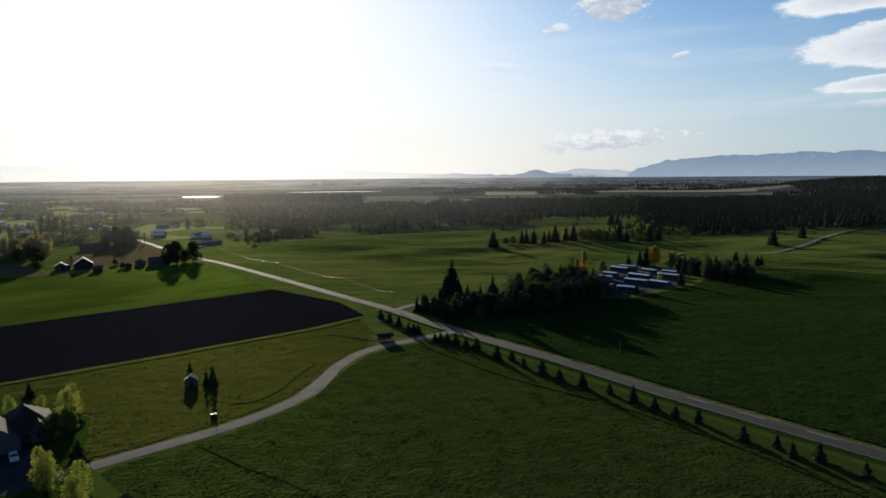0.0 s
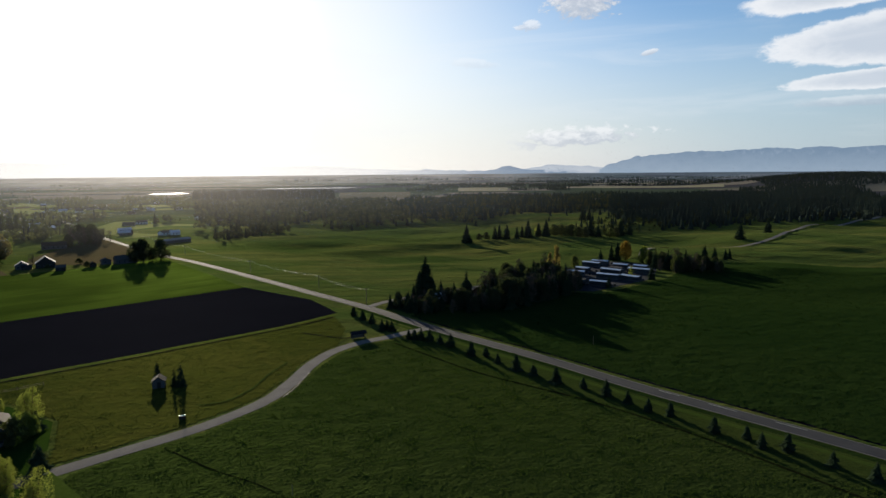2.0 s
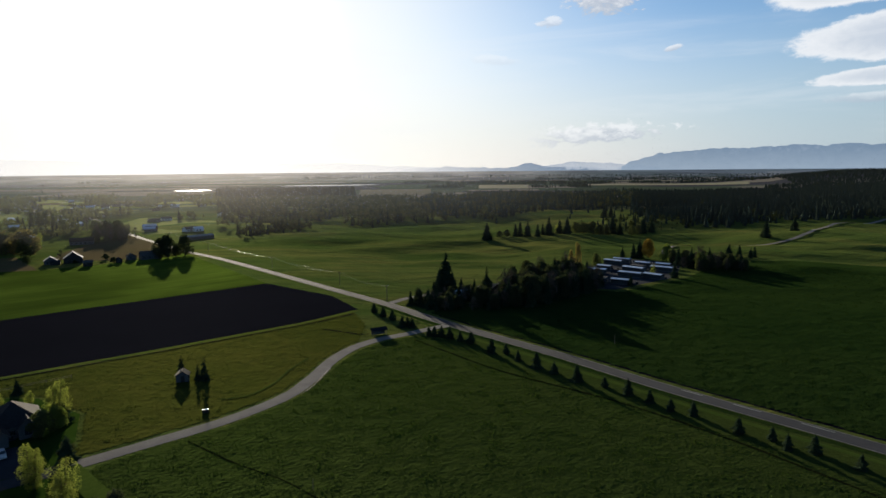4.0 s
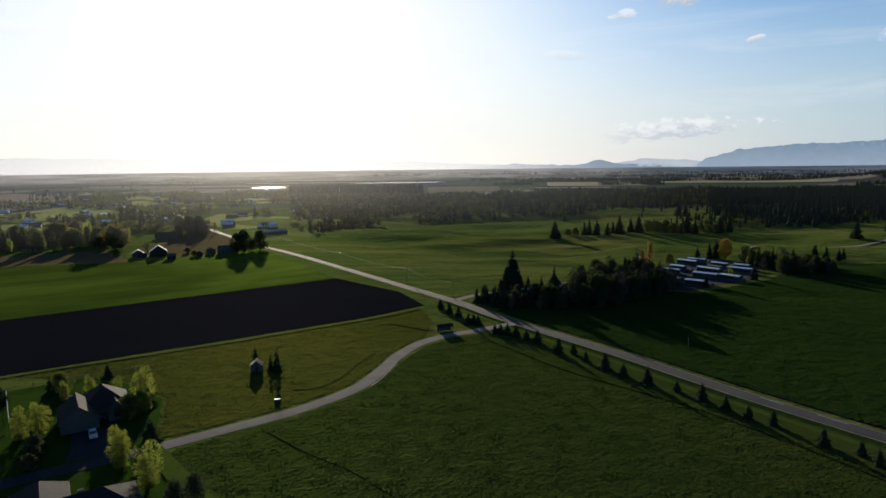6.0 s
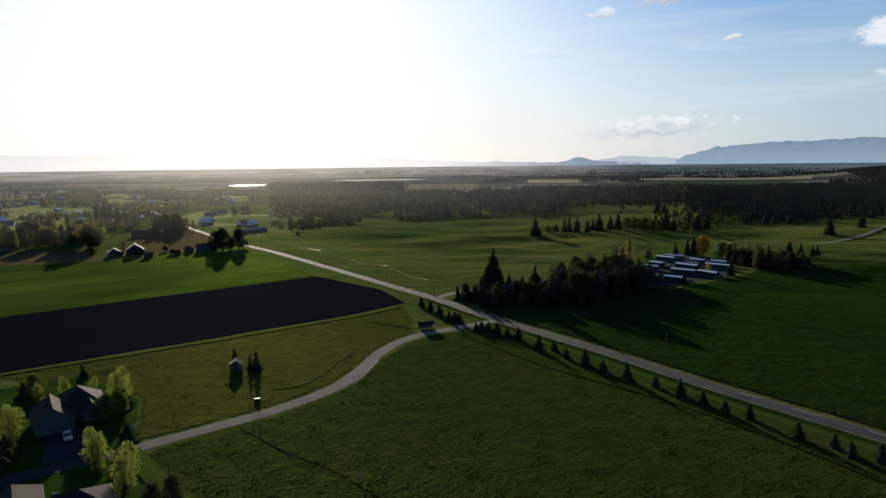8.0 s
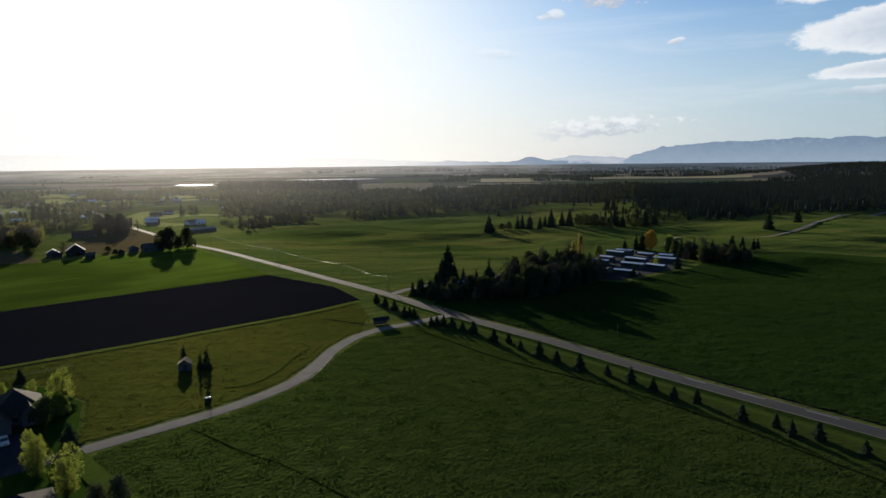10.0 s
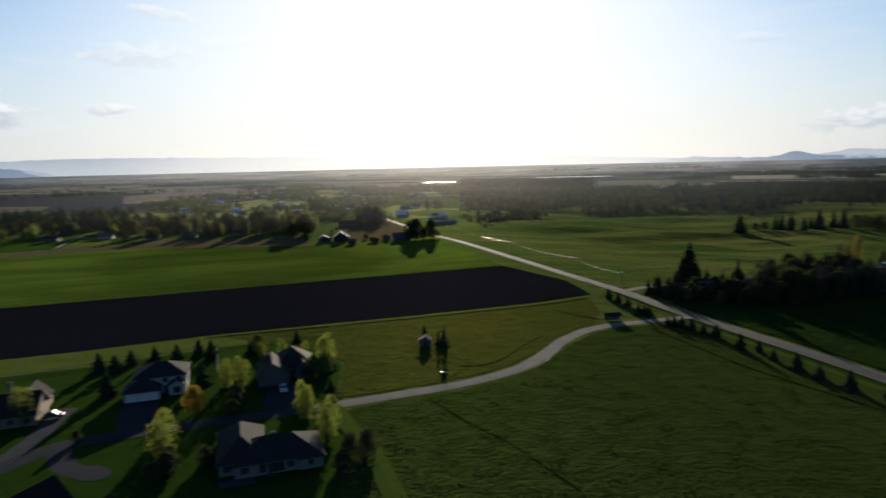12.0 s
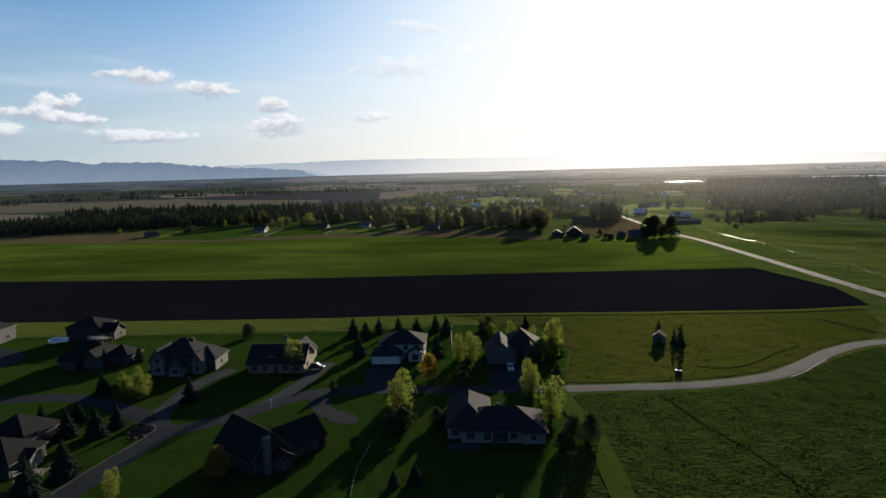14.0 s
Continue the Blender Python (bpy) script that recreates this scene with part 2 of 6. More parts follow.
BROWN_FIELD = patchy("brown_tilled_field", (0.0969, 0.0750, 0.0689), (0.1156, 0.0938, 0.0854), (0.0750, 0.0594, 0.0558), 0.008, 0.15, relief=0.05, blades=(0.4, 0.35, 0.3))[0]


def soil():
    m, n, b = material("ploughed_soil", (0.02, 0.017, 0.015), 1.0, 0.0)
    p = place(n)
    col = n.mix(n.ramp(n.noise(p, 0.012, 5.0, 0.6), 0.3, 0.7), (0.0030, 0.0036, 0.0060, 1.0), (0.0052, 0.0058, 0.0088, 1.0))
    n.put(b.inputs["Base Color"], n.mix(n.math("MULTIPLY", n.noise(p, 0.8), 0.5), col, (0.0040, 0.0043, 0.0058, 1.0)))
    fuzz(n, b, (0.26, 0.27, 0.34), 0.012)
    row = n.vmath("DOT_PRODUCT", p, (0.62 * 2.2, -0.78 * 2.2, 0.0))
    bump(n, b, n.math("ADD", n.math("SINE", row), n.noise(p, 1.5)), 0.25, 0.12)
    return m


SOIL = soil()


def valley():
    """The far valley floor: a quilt of fields, each with its own tone."""
    m, n, b = material("valley_fields", (0.05, 0.07, 0.02), 1.0, 0.0)
    p = place(n)
    x, y, z = n.split(p)
    v = n.add("ShaderNodeTexVoronoi")
    v.distance = "CHEBYCHEV"
    n.put(v.inputs["Vector"], n.xyz(n.math("MULTIPLY", x, 0.0022), n.math("MULTIPLY", y, 0.0036), 0.0))
    n.put(v.inputs["Scale"], 1.0)
    r, g, k = n.split(v.outputs["Color"])
    a = n.mix(n.ramp(r, 0.5, 0.75), (0.042, 0.058, 0.036, 1.0), (0.150, 0.132, 0.105, 1.0))
    a = n.mix(n.ramp(g, 0.66, 0.70), a, (0.040, 0.041, 0.046, 1.0))
    near = n.mix(n.ramp(n.noise(p, 0.012, 5.0, 0.6, 0.5), 0.35, 0.65), (0.028, 0.044, 0.0085, 1.0), (0.058, 0.064, 0.0145, 1.0))
    olive = n.ramp(n.noise(n.vmath("MULTIPLY", p, (0.6, 1.4, 1.0)), 0.006, 4.0, 0.6, 0.8), 0.43, 0.62)
    near = n.mix(n.math("MULTIPLY", olive, 0.8), near, (0.104, 0.080, 0.024, 1.0))
    # darker streaks in the colour imitate shade on the rolling ground
    swath = n.ramp(n.noise(n.vmath("MULTIPLY", p, (0.35, 1.6, 1.0)), 0.05, 4.0, 0.65), 0.4, 0.62)
    near = n.mix(n.math("MULTIPLY", swath, 0.6), near, (0.019, 0.033, 0.009, 1.0))
    near = n.mix(n.math("MULTIPLY", n.ramp(n.noise(p, 0.7), 0.35, 0.7), 0.55), near, (0.017, 0.030, 0.007, 1.0))
    dist = n.vmath("LENGTH", p)
    n.put(b.inputs["Base Color"], n.mix(n.ramp(dist, 950.0, 1250.0), near, a))
    fuzz(n, b, (0.24, 0.36, 0.10), n.ramp(dist, 1300.0, 700.0, 0.0, 0.12))
    h = n.math("ADD", n.noise(p, 0.8, 5.0, 0.65), n.math("MULTIPLY", n.noise(n.vmath("MULTIPLY", p, (0.7, 1.3, 1.0)), 0.09, 4.0), 5.0))
    bump(n, b, h, 0.8, 0.55)
    return m


VALLEY = valley()


def foliage(name, colour, second, glow=0.35):
    """Leaves: a dull upper side and light passing through."""
    m = bpy.data.materials.new(name)
    m.use_nodes = True
    n = Nodes(m.node_tree)
    b = n.add("ShaderNodeBsdfPrincipled")
    p = place(n)
    rnd = n.add("ShaderNodeNewGeometry").outputs["Random Per Island"]
    tree = n.add("ShaderNodeObjectInfo").outputs["Random"]
    stand_tone = n.ramp(n.noise(p, 0.07, 2.0, 0.6), 0.36, 0.64)
    f = n.math("ADD", n.math("MULTIPLY", rnd, 0.35), n.math("ADD", n.math("MULTIPLY", tree, 0.25), n.math("MULTIPLY", stand_tone, 0.4)))
    col = n.mix(f, (*colour, 1.0), (*second, 1.0))
    col = n.mix(n.math("MULTIPLY", n.noise(p, 0.6), 0.35), col, (colour[0] * 0.4, colour[1] * 0.4, colour[2] * 0.4, 1.0))
    n.put(b.inputs["Base Color"], col)
    n.put(b.inputs["Roughness"], 0.7)
    n.put(b.inputs["Specular IOR Level"], 0.0)
    t = n.add("ShaderNodeBsdfTranslucent")
    n.put(t.inputs[0], n.mix(1.0, col, (1.0, 1.15, 0.7, 1.0), "MULTIPLY"))
    s = n.add("ShaderNodeMixShader")
    n.put(s.inputs[0], glow)
    n.put(s.inputs[1], b.outputs[0])
    n.put(s.inputs[2], t.outputs[0])
    n.put(n.add("ShaderNodeOutputMaterial").inputs[0], s.outputs[0])
    return m


NEEDLES = foliage("spruce_needles", (0.0175, 0.0285, 0.0160), (0.0280, 0.0420, 0.0215), 0.16)
WOOD_NEEDLES = foliage("forest_needles", (0.0185, 0.0280, 0.0220), (0.0280, 0.0400, 0.0285), 0.12)
WOOD_LEAVES = foliage("forest_leaves", (0.022, 0.028, 0.013), (0.036, 0.042, 0.018), 0.25)
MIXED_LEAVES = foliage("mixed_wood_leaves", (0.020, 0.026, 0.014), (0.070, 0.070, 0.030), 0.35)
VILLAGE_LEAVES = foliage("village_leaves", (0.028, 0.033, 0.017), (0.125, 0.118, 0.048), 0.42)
GREY_LEAVES = foliage("grey_green_leaves", (0.018, 0.022, 0.014), (0.080, 0.076, 0.040), 0.38)
HAZEL_NEEDLES = foliage("larch_needles", (0.014, 0.019, 0.014), (0.034, 0.038, 0.026), 0.15)
BLUE_NEEDLES = foliage("blue_spruce_needles", (0.0120, 0.0185, 0.0145), (0.0195, 0.0275, 0.0200), 0.12)
LEAF_GREEN = foliage("spring_leaves", (0.12, 0.145, 0.038), (0.17, 0.19, 0.048), 0.5)
LEAF_YELLOW = foliage("yellow_leaves", (0.140, 0.152, 0.042), (0.225, 0.222, 0.062), 0.6)
LEAF_DARK = foliage("dark_leaves", (0.040, 0.045, 0.025), (0.060, 0.064, 0.034), 0.3)
LEAF_GOLD = foliage("gold_leaves", (0.170, 0.125, 0.050), (0.240, 0.170, 0.066), 0.5)
LEAF_RUSSET = foliage("russet_leaves", (0.110, 0.084, 0.040), (0.165, 0.126, 0.058), 0.45)
PINE_NEEDLES = foliage("pine_needles", (0.042, 0.047, 0.029), (0.066, 0.070, 0.042), 0.28)
LEAF_ORANGE = foliage("copper_leaves", (0.20, 0.115, 0.030), (0.26, 0.16, 0.036), 0.5)
LEAF_OLIVE = foliage("olive_leaves", (0.056, 0.065, 0.027), (0.098, 0.102, 0.042), 0.42)
GRASS_BLADES = foliage("grass_blades", (0.019, 0.034, 0.0085), (0.031, 0.046, 0.0115), 0.42)
# darker copy of the grass blades, with the same weaker backlight painted in
DARKENED_BLADES = foliage("darkened_grass_blades", (0.0100, 0.0195, 0.0050), (0.0155, 0.0260, 0.0068), 0.4)
MEADOW_BLADES = foliage("meadow_blades", (0.036, 0.043, 0.012), (0.058, 0.060, 0.018), 0.45)
BARK = patchy("bark", (0.055, 0.042, 0.032), (0.075, 0.060, 0.048), (0.035, 0.028, 0.022), 1.0, 9.0, relief=0.03, relief_scale=8.0)[0]
TWIGS = patchy("bare_twigs", (0.10, 0.075, 0.055), (0.13, 0.095, 0.07), (0.07, 0.05, 0.04), 1.0, 9.0, relief=0.0)[0]


def shingles(name, a, b2):
    m, n, b = material(name, a, 0.92, 0.06)
    p = n.add("ShaderNodeTexCoord").outputs["Object"]
    x, y, z = n.split(p)
    rows = n.math("FRACT", n.math("MULTIPLY", z, 7.0))
    blot = n.ramp(n.noise(p, 1.4, 5.0, 0.65), 0.3, 0.7)
    grain = n.noise(n.vmath("MULTIPLY", p, (3.0, 3.0, 14.0)), 1.0, 2.0)
    col = n.mix(blot, (*a, 1.0), (*b2, 1.0))
    n.put(b.inputs["Base Color"], n.mix(n.math("MULTIPLY", grain, 0.5), col, (a[0] * 0.55, a[1] * 0.55, a[2] * 0.55, 1.0)))
    bump(n, b, n.math("ADD", rows, grain), 0.5, 0.03)
    return m


def siding(name, a):
    m, n, b = material(name, a, 0.7, 0.3)
    p = n.add("ShaderNodeTexCoord").outputs["Object"]
    x, y, z = n.split(p)
    rows = n.math("FRACT", n.math("MULTIPLY", z, 6.0))
    d = n.ramp(n.noise(p, 0.9, 5.0, 0.6), 0.3, 0.75)
    n.put(b.inputs["Base Color"], n.mix(n.math("MULTIPLY", d, 0.35), (*a, 1.0), (a[0] * 0.65, a[1] * 0.64, a[2] * 0.62, 1.0)))
    bump(n, b, rows, 0.4, 0.02)
    return m


ROOF_DARK = shingles("dark_shingles", (0.015, 0.0155, 0.019), (0.024, 0.0245, 0.028))
ROOF_CHARCOAL = shingles("charcoal_shingles", (0.010, 0.010, 0.012), (0.016, 0.016, 0.017))
ROOF_GREY = shingles("grey_shingles", (0.060, 0.057, 0.056), (0.082, 0.077, 0.074))
ROOF_BROWN = shingles("brown_shingles", (0.023, 0.020, 0.020), (0.034, 0.030, 0.029))
WALL_CREAM = siding("cream_siding", (0.115, 0.11, 0.105))
WALL_GREY = siding("grey_siding", (0.060, 0.061, 0.063))
WALL_TAN = siding("tan_siding", (0.135, 0.100, 0.068))
WALL_WHITE = siding("white_siding", (0.25, 0.25, 0.25))
BRIGHT_WALL = siding("bright_white_siding", (0.62, 0.62, 0.60))
WALL_BROWN = siding("brown_log_siding", (0.018, 0.015, 0.013))
WALL_SLATE = siding("slate_siding", (0.028, 0.029, 0.031))
PLASTER = siding("off_white_plaster", (0.13, 0.13, 0.128))
WALL_BLUE = siding("blue_siding", (0.046, 0.055, 0.068))
TRIM = siding("white_trim", (0.42, 0.42, 0.41))
FASCIA = siding("pale_fascia", (0.055, 0.052, 0.047))
FRAME = siding("dull_window_frame", (0.10, 0.10, 0.098))
BEAM = siding("dark_beam", (0.022, 0.018, 0.015))
STONE = patchy("stone", (0.0585, 0.0529, 0.0473), (0.0743, 0.0675, 0.0608), (0.0383, 0.0349, 0.0315), 1.2, 4.0, relief=0.06, relief_scale=3.0)[0]
DARK_STONE = patchy("dark_stone", (0.075, 0.070, 0.066), (0.105, 0.098, 0.090), (0.048, 0.045, 0.042), 1.2, 4.0, relief=0.06, relief_scale=3.0)[0]
METAL_ROOF = material("white_metal_roof", (0.46, 0.48, 0.50), 0.42, 0.4, 0.7)[0]
TIN_ROOF = material("dull_tin_roof", (0.17, 0.175, 0.185), 0.9, 0.1, 0.0)[0]
BLUE_ROOF = material("blue_metal_roof", (0.38, 0.43, 0.50), 0.42, 0.4, 0.7)[0]
GLASS = material("window_glass", (0.02, 0.025, 0.03), 0.05, 0.8)[0]
WOOD = patchy("weathered_wood", (0.16, 0.13, 0.10), (0.20, 0.165, 0.13), (0.10, 0.08, 0.065), 1.0, 8.0, relief=0.02, relief_scale=6.0)[0]
RUBBER = material("rubber", (0.02, 0.02, 0.02), 0.85, 0.2)[0]
STEEL = material("steel_wire", (0.45, 0.44, 0.42), 0.45, 0.5, 1.0)[0]
PAINT_WHITE = material("white_paint", (0.78, 0.78, 0.77), 0.3, 0.5)[0]
PAINT_DARK = material("dark_car_paint", (0.03, 0.032, 0.036), 0.25, 0.6)[0]
PAINT_SILVER = material("silver_car_paint", (0.26, 0.27, 0.28), 0.4, 0.4)[0]
PAINT_BLUE = material("blue_paint", (0.20, 0.32, 0.50), 0.3, 0.5)[0]
LAMP_GLASS = material("lamp_glass", (0.75, 0.74, 0.70), 0.1, 0.6)[0]


def water():
    m, n, b = material("still_water", (0.03, 0.04, 0.045), 0.12, 0.6)
    bump(n, b, n.noise(place(n), 0.5, 3.0), 0.05, 0.05)
    return m


WATER = water()


def ridge_haze(name, low, high, thin, snow=0.0):
    """Far mountains with haze painted as emission: part of the sky shows through them. Snow lies in streaks near the
    crest.
    """
    m = bpy.data.materials.new(name)
    m.use_nodes = True
    n = Nodes(m.node_tree)
    p = place(n)
    x, y, z = n.split(p)
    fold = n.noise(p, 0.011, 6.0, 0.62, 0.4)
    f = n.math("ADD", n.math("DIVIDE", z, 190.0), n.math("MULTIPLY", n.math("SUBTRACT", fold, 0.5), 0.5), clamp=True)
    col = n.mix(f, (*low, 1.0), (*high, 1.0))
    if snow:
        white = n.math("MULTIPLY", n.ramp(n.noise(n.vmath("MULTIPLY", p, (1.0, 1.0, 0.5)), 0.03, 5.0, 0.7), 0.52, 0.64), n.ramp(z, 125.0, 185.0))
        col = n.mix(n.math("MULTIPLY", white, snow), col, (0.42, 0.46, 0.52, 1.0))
    # haze glow painted into the emission, brightest below the sun
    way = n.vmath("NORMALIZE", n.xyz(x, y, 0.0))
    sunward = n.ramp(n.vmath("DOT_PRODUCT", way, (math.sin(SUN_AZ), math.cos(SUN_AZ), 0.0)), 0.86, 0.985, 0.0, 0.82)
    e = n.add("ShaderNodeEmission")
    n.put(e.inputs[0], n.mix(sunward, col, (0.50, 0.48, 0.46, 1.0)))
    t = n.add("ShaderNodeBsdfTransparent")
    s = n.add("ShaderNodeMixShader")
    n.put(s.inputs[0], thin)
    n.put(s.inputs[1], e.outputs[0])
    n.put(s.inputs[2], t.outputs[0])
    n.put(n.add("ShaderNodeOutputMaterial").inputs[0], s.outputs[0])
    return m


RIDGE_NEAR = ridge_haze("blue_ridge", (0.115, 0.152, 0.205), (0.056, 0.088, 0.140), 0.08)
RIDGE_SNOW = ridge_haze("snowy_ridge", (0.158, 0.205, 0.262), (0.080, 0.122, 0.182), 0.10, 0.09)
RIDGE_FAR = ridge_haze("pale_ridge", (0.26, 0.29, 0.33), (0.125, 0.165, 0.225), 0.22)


# ---- mesh helpers ----
def mesh_of(name, verts, faces, mat):
    me = bpy.data.meshes.new(name)
    me.from_pydata(verts, [], faces)
    me.materials.append(mat)
    return me


def part(name, geo, mat, parent=None, label=""):
    """One mesh object from a bmesh or from (verts, faces), under a thing or a part."""
    if isinstance(geo, tuple):
        me = mesh_of(name, geo[0], geo[1], mat)
    else:
        me = bpy.data.meshes.new(name)
        geo.to_mesh(me)
        geo.free()
        me.materials.append(mat)
    ob = new(name, me)
    ob.parent = parent
    return tagged(ob, label) if label else ob


def thing(name, label, category, m=None, group="", kind=""):
    ob = new(name)
    ob.empty_display_size = 0.3
    if m is not None:
        ob.matrix_basis = m
    return tagged(ob, label, category, group, kind)


def add_box(bm, x0, x1, y0, y1, z0, z1):
    v = [bm.verts.new((x, y, z)) for z in (z0, z1) for x, y in ((x0, y0), (x1, y0), (x1, y1), (x0, y1))]
    for f in ((3, 2, 1, 0), (4, 5, 6, 7), (0, 1, 5, 4), (1, 2, 6, 5), (2, 3, 7, 6), (3, 0, 4, 7)):
        bm.faces.new([v[i] for i in f])


def box(x0, x1, y0, y1, z0, z1, bevel=0.0):
    bm = bmesh.new()
    add_box(bm, x0, x1, y0, y1, z0, z1)
    if bevel:
        bmesh.ops.bevel(bm, geom=bm.edges[:], offset=bevel, segments=1, affect="EDGES")
    return bm


def tube(points, radii, sides=6):
    verts, faces = [], []
    for i, (p, r) in enumerate(zip(points, radii)):
        p = Vector(p)
        d = (Vector(points[min(i + 1, len(points) - 1)]) - Vector(points[max(i - 1, 0)])).normalized()
        a = d.orthogonal().normalized()
        b = d.cross(a)
        for k in range(sides):
            w = 2 * math.pi * k / sides
            verts.append(tuple(p + (a * math.cos(w) + b * math.sin(w)) * r))
        if i:
            o = (i - 1) * sides
            faces += [(o + k, o + (k + 1) % sides, o + sides + (k + 1) % sides, o + sides + k) for k in range(sides)]
    faces.append(tuple(range(len(verts) - sides, len(verts))))
    return verts, faces


def merged(lots):
    verts, faces = [], []
    for v, f in lots:
        o = len(verts)
        verts += v
        faces += [tuple(i + o for i in q) for q in f]
    return verts, faces


def smooth01(a, b, x):
    t = min(max((x - a) / (b - a), 0.0), 1.0)
    return t * t * (3 - 2 * t)


def catmull(pts, step):
    out = []
    p = [Vector((*q, 0)) for q in pts]
    p = [p[0] * 2 - p[1]] + p + [p[-1] * 2 - p[-2]]
    for i in range(1, len(p) - 2):
        n = max(2, int((p[i + 1] - p[i]).length / step))
        for k in range(n):
            t = k / n
            out.append(0.5 * (2 * p[i] + (p[i + 1] - p[i - 1]) * t + (2 * p[i - 1] - 5 * p[i] + 4 * p[i + 1] - p[i + 2]) * t * t
                              + (3 * p[i] - p[i - 1] - 3 * p[i + 1] + p[i + 2]) * t ** 3))
    out.append(p[-2])
    return out


def inside(x, y, poly):
    hit = False
    for (x0, y0), (x1, y1) in zip(poly, poly[1:] + poly[:1]):
        if (y0 > y) != (y1 > y) and x < (x1 - x0) * (y - y0) / (y1 - y0) + x0:
            hit = not hit
    return hit


# ---- the land ----
def height(x, y):
    """The lie of the land: flat valley, rolling pasture north-east of the road, a wooded hill, a rise at the valley's end."""
    s = (x - 103.6) * 0.77 + (y - 138.7) * 0.64
    z = 0.0
    m = smooth01(25, 140, s) * smooth01(1500, 900, y)
    if m > 0:
        far = smooth01(230, 470, y)
        yard = smooth01(55, 95, math.hypot(x - 130, y - 395))
        z += m * yard * (0.4 + 5.2 * far) * (noise.noise((x / 150, y / 90, 1.7)) + 0.55 * noise.noise((x / 70, y / 36, 4.1)) + 0.13 * noise.noise((x / 40, y / 15, 2.2)))
    z += 42 * math.exp(-((x - 1530) / 330) ** 2 - ((y - 2150) / 420) ** 2)
    r = math.hypot(x, y)
    z += 41 * smooth01(3200, 4850, r)
    return z


def ground():
    n, k, reach = 380, 4.2, 4900
    c = [reach * math.sinh(k * (2 * i / n - 1)) / math.sinh(k) for i in range(n + 1)]
    verts = [(x, y + 250, height(x, y + 250)) for y in c for x in c]
    w = n + 1
    faces = [(j * w + i, j * w + i + 1, (j + 1) * w + i + 1, (j + 1) * w + i) for j in range(n) for i in range(n)]
    ob = part("ground", (verts, faces), VALLEY)
    ob.data.polygons.foreach_set("use_smooth", [True] * len(faces))
    tagged(ob, "wide valley floor of green pasture and fields", "ground", kind="structure")


ground()


def ribbon(name, pts, width, mat, lift, label, category="road", widths=None):
    line = catmull(pts, 5.0)
    verts, faces = [], []
    for i, p in enumerate(line):
        d = (line[min(i + 1, len(line) - 1)] - line[max(i - 1, 0)]).normalized()
        q = Vector((-d.y, d.x, 0))
        half = width / 2 + 0.12 * noise.noise((i * 0.7, 3.1, width))
        for k in (-1, -0.5, 0, 0.5, 1):
            s = p + q * half * k
            verts.append((s.x, s.y, height(s.x, s.y) + lift - 0.03 * abs(k)))
        if i:
            o = (i - 1) * 5
            faces += [(o + a, o + 5 + a, o + 6 + a, o + 1 + a) for a in range(4)]
    ob = part(name, (verts, faces), mat)
    return tagged(ob, label, category, kind="structure")


def field(name, poly, mat, lift, label, category="field", wobble=0.6, rolling=False):
    pts = []
    for (x0, y0), (x1, y1) in zip(poly, poly[1:] + poly[:1]):
        n = max(1, int(math.hypot(x1 - x0, y1 - y0) / 6))
        pts += [(x0 + (x1 - x0) * i / n, y0 + (y1 - y0) * i / n) for i in range(n)]
    bm = bmesh.new()
    vs = [bm.verts.new((x + wobble * noise.noise((x / 9, y / 9, 1)), y + wobble * noise.noise((x / 9, y / 9, 7)), lift + (height(x, y) if rolling else 0))) for x, y in pts]
    bm.faces.new(vs)
    bmesh.ops.triangulate(bm, faces=bm.faces[:])
    for f in bm.faces:
        if f.normal.z < 0:
            f.normal_flip()
    ob = part(name, bm, mat)
    return tagged(ob, label, category, kind="structure")


def tufted(name, x0, x1, y0, y1, step, poly, high, mat, label):
    """Rough grass: a sheet raised in tufts."""
    xs, ys = np.arange(x0, x1, step), np.arange(y0, y1, step)
    idx, verts, faces = {}, [], []
    for j, y in enumerate(ys):
        for i, x in enumerate(xs):
            if inside(x, y, poly):
                idx[i, j] = len(verts)
                px, py = x + step * 0.3 * noise.noise((x * 3, y * 3, 2)), y + step * 0.3 * noise.noise((x * 3, y * 3, 9))
                q = step / 0.6
                t = 0.55 * noise.noise((x / q / 1.3, y / q / 1.0, 0.3)) + 0.6 * noise.noise((x / q / 0.43, y / q / 0.47, 5.5)) + 0.5 * noise.noise((x / 9, y / 6, 8.0))
                verts.append((px, py, height(px, py) + 0.06 + high * max(0.0, 0.35 + t)))
    for (i, j), a in idx.items():
        q = (a, idx.get((i + 1, j)), idx.get((i + 1, j + 1)), idx.get((i, j + 1)))
        if None not in q:
            faces.append(q)
    ob = part(name, (verts, faces), mat)
    return tagged(ob, label, "pasture", kind="structure")


MAIN = [(147, 82), (126, 110), (103.6, 138.7), (69.8, 178.6), (43.0, 214.2), (14.8, 248.2), (-4.1, 272.1), (-25.8, 302.2), (-58.8, 341.4),
        (-104.7, 396.4), (-166.6, 468.9), (-207, 510.6), (-263.2, 578.2), (-326.9, 659.5), (-400, 760), (-520, 930), (-700, 1200)]
DRIVE = [(-128, 98.6), (-116.5, 108.2), (-105, 117.7), (-93.5, 126.8), (-83.5, 135.3), (-69.4, 148.2), (-58.5, 158.3), (-49.5, 169.8), (-43.8, 180.1),
         (-40, 195.4), (-37.2, 211.6), (-31.3, 227.5), (-21.6, 239), (-12.9, 244.8), (-2, 254), (6, 259)]
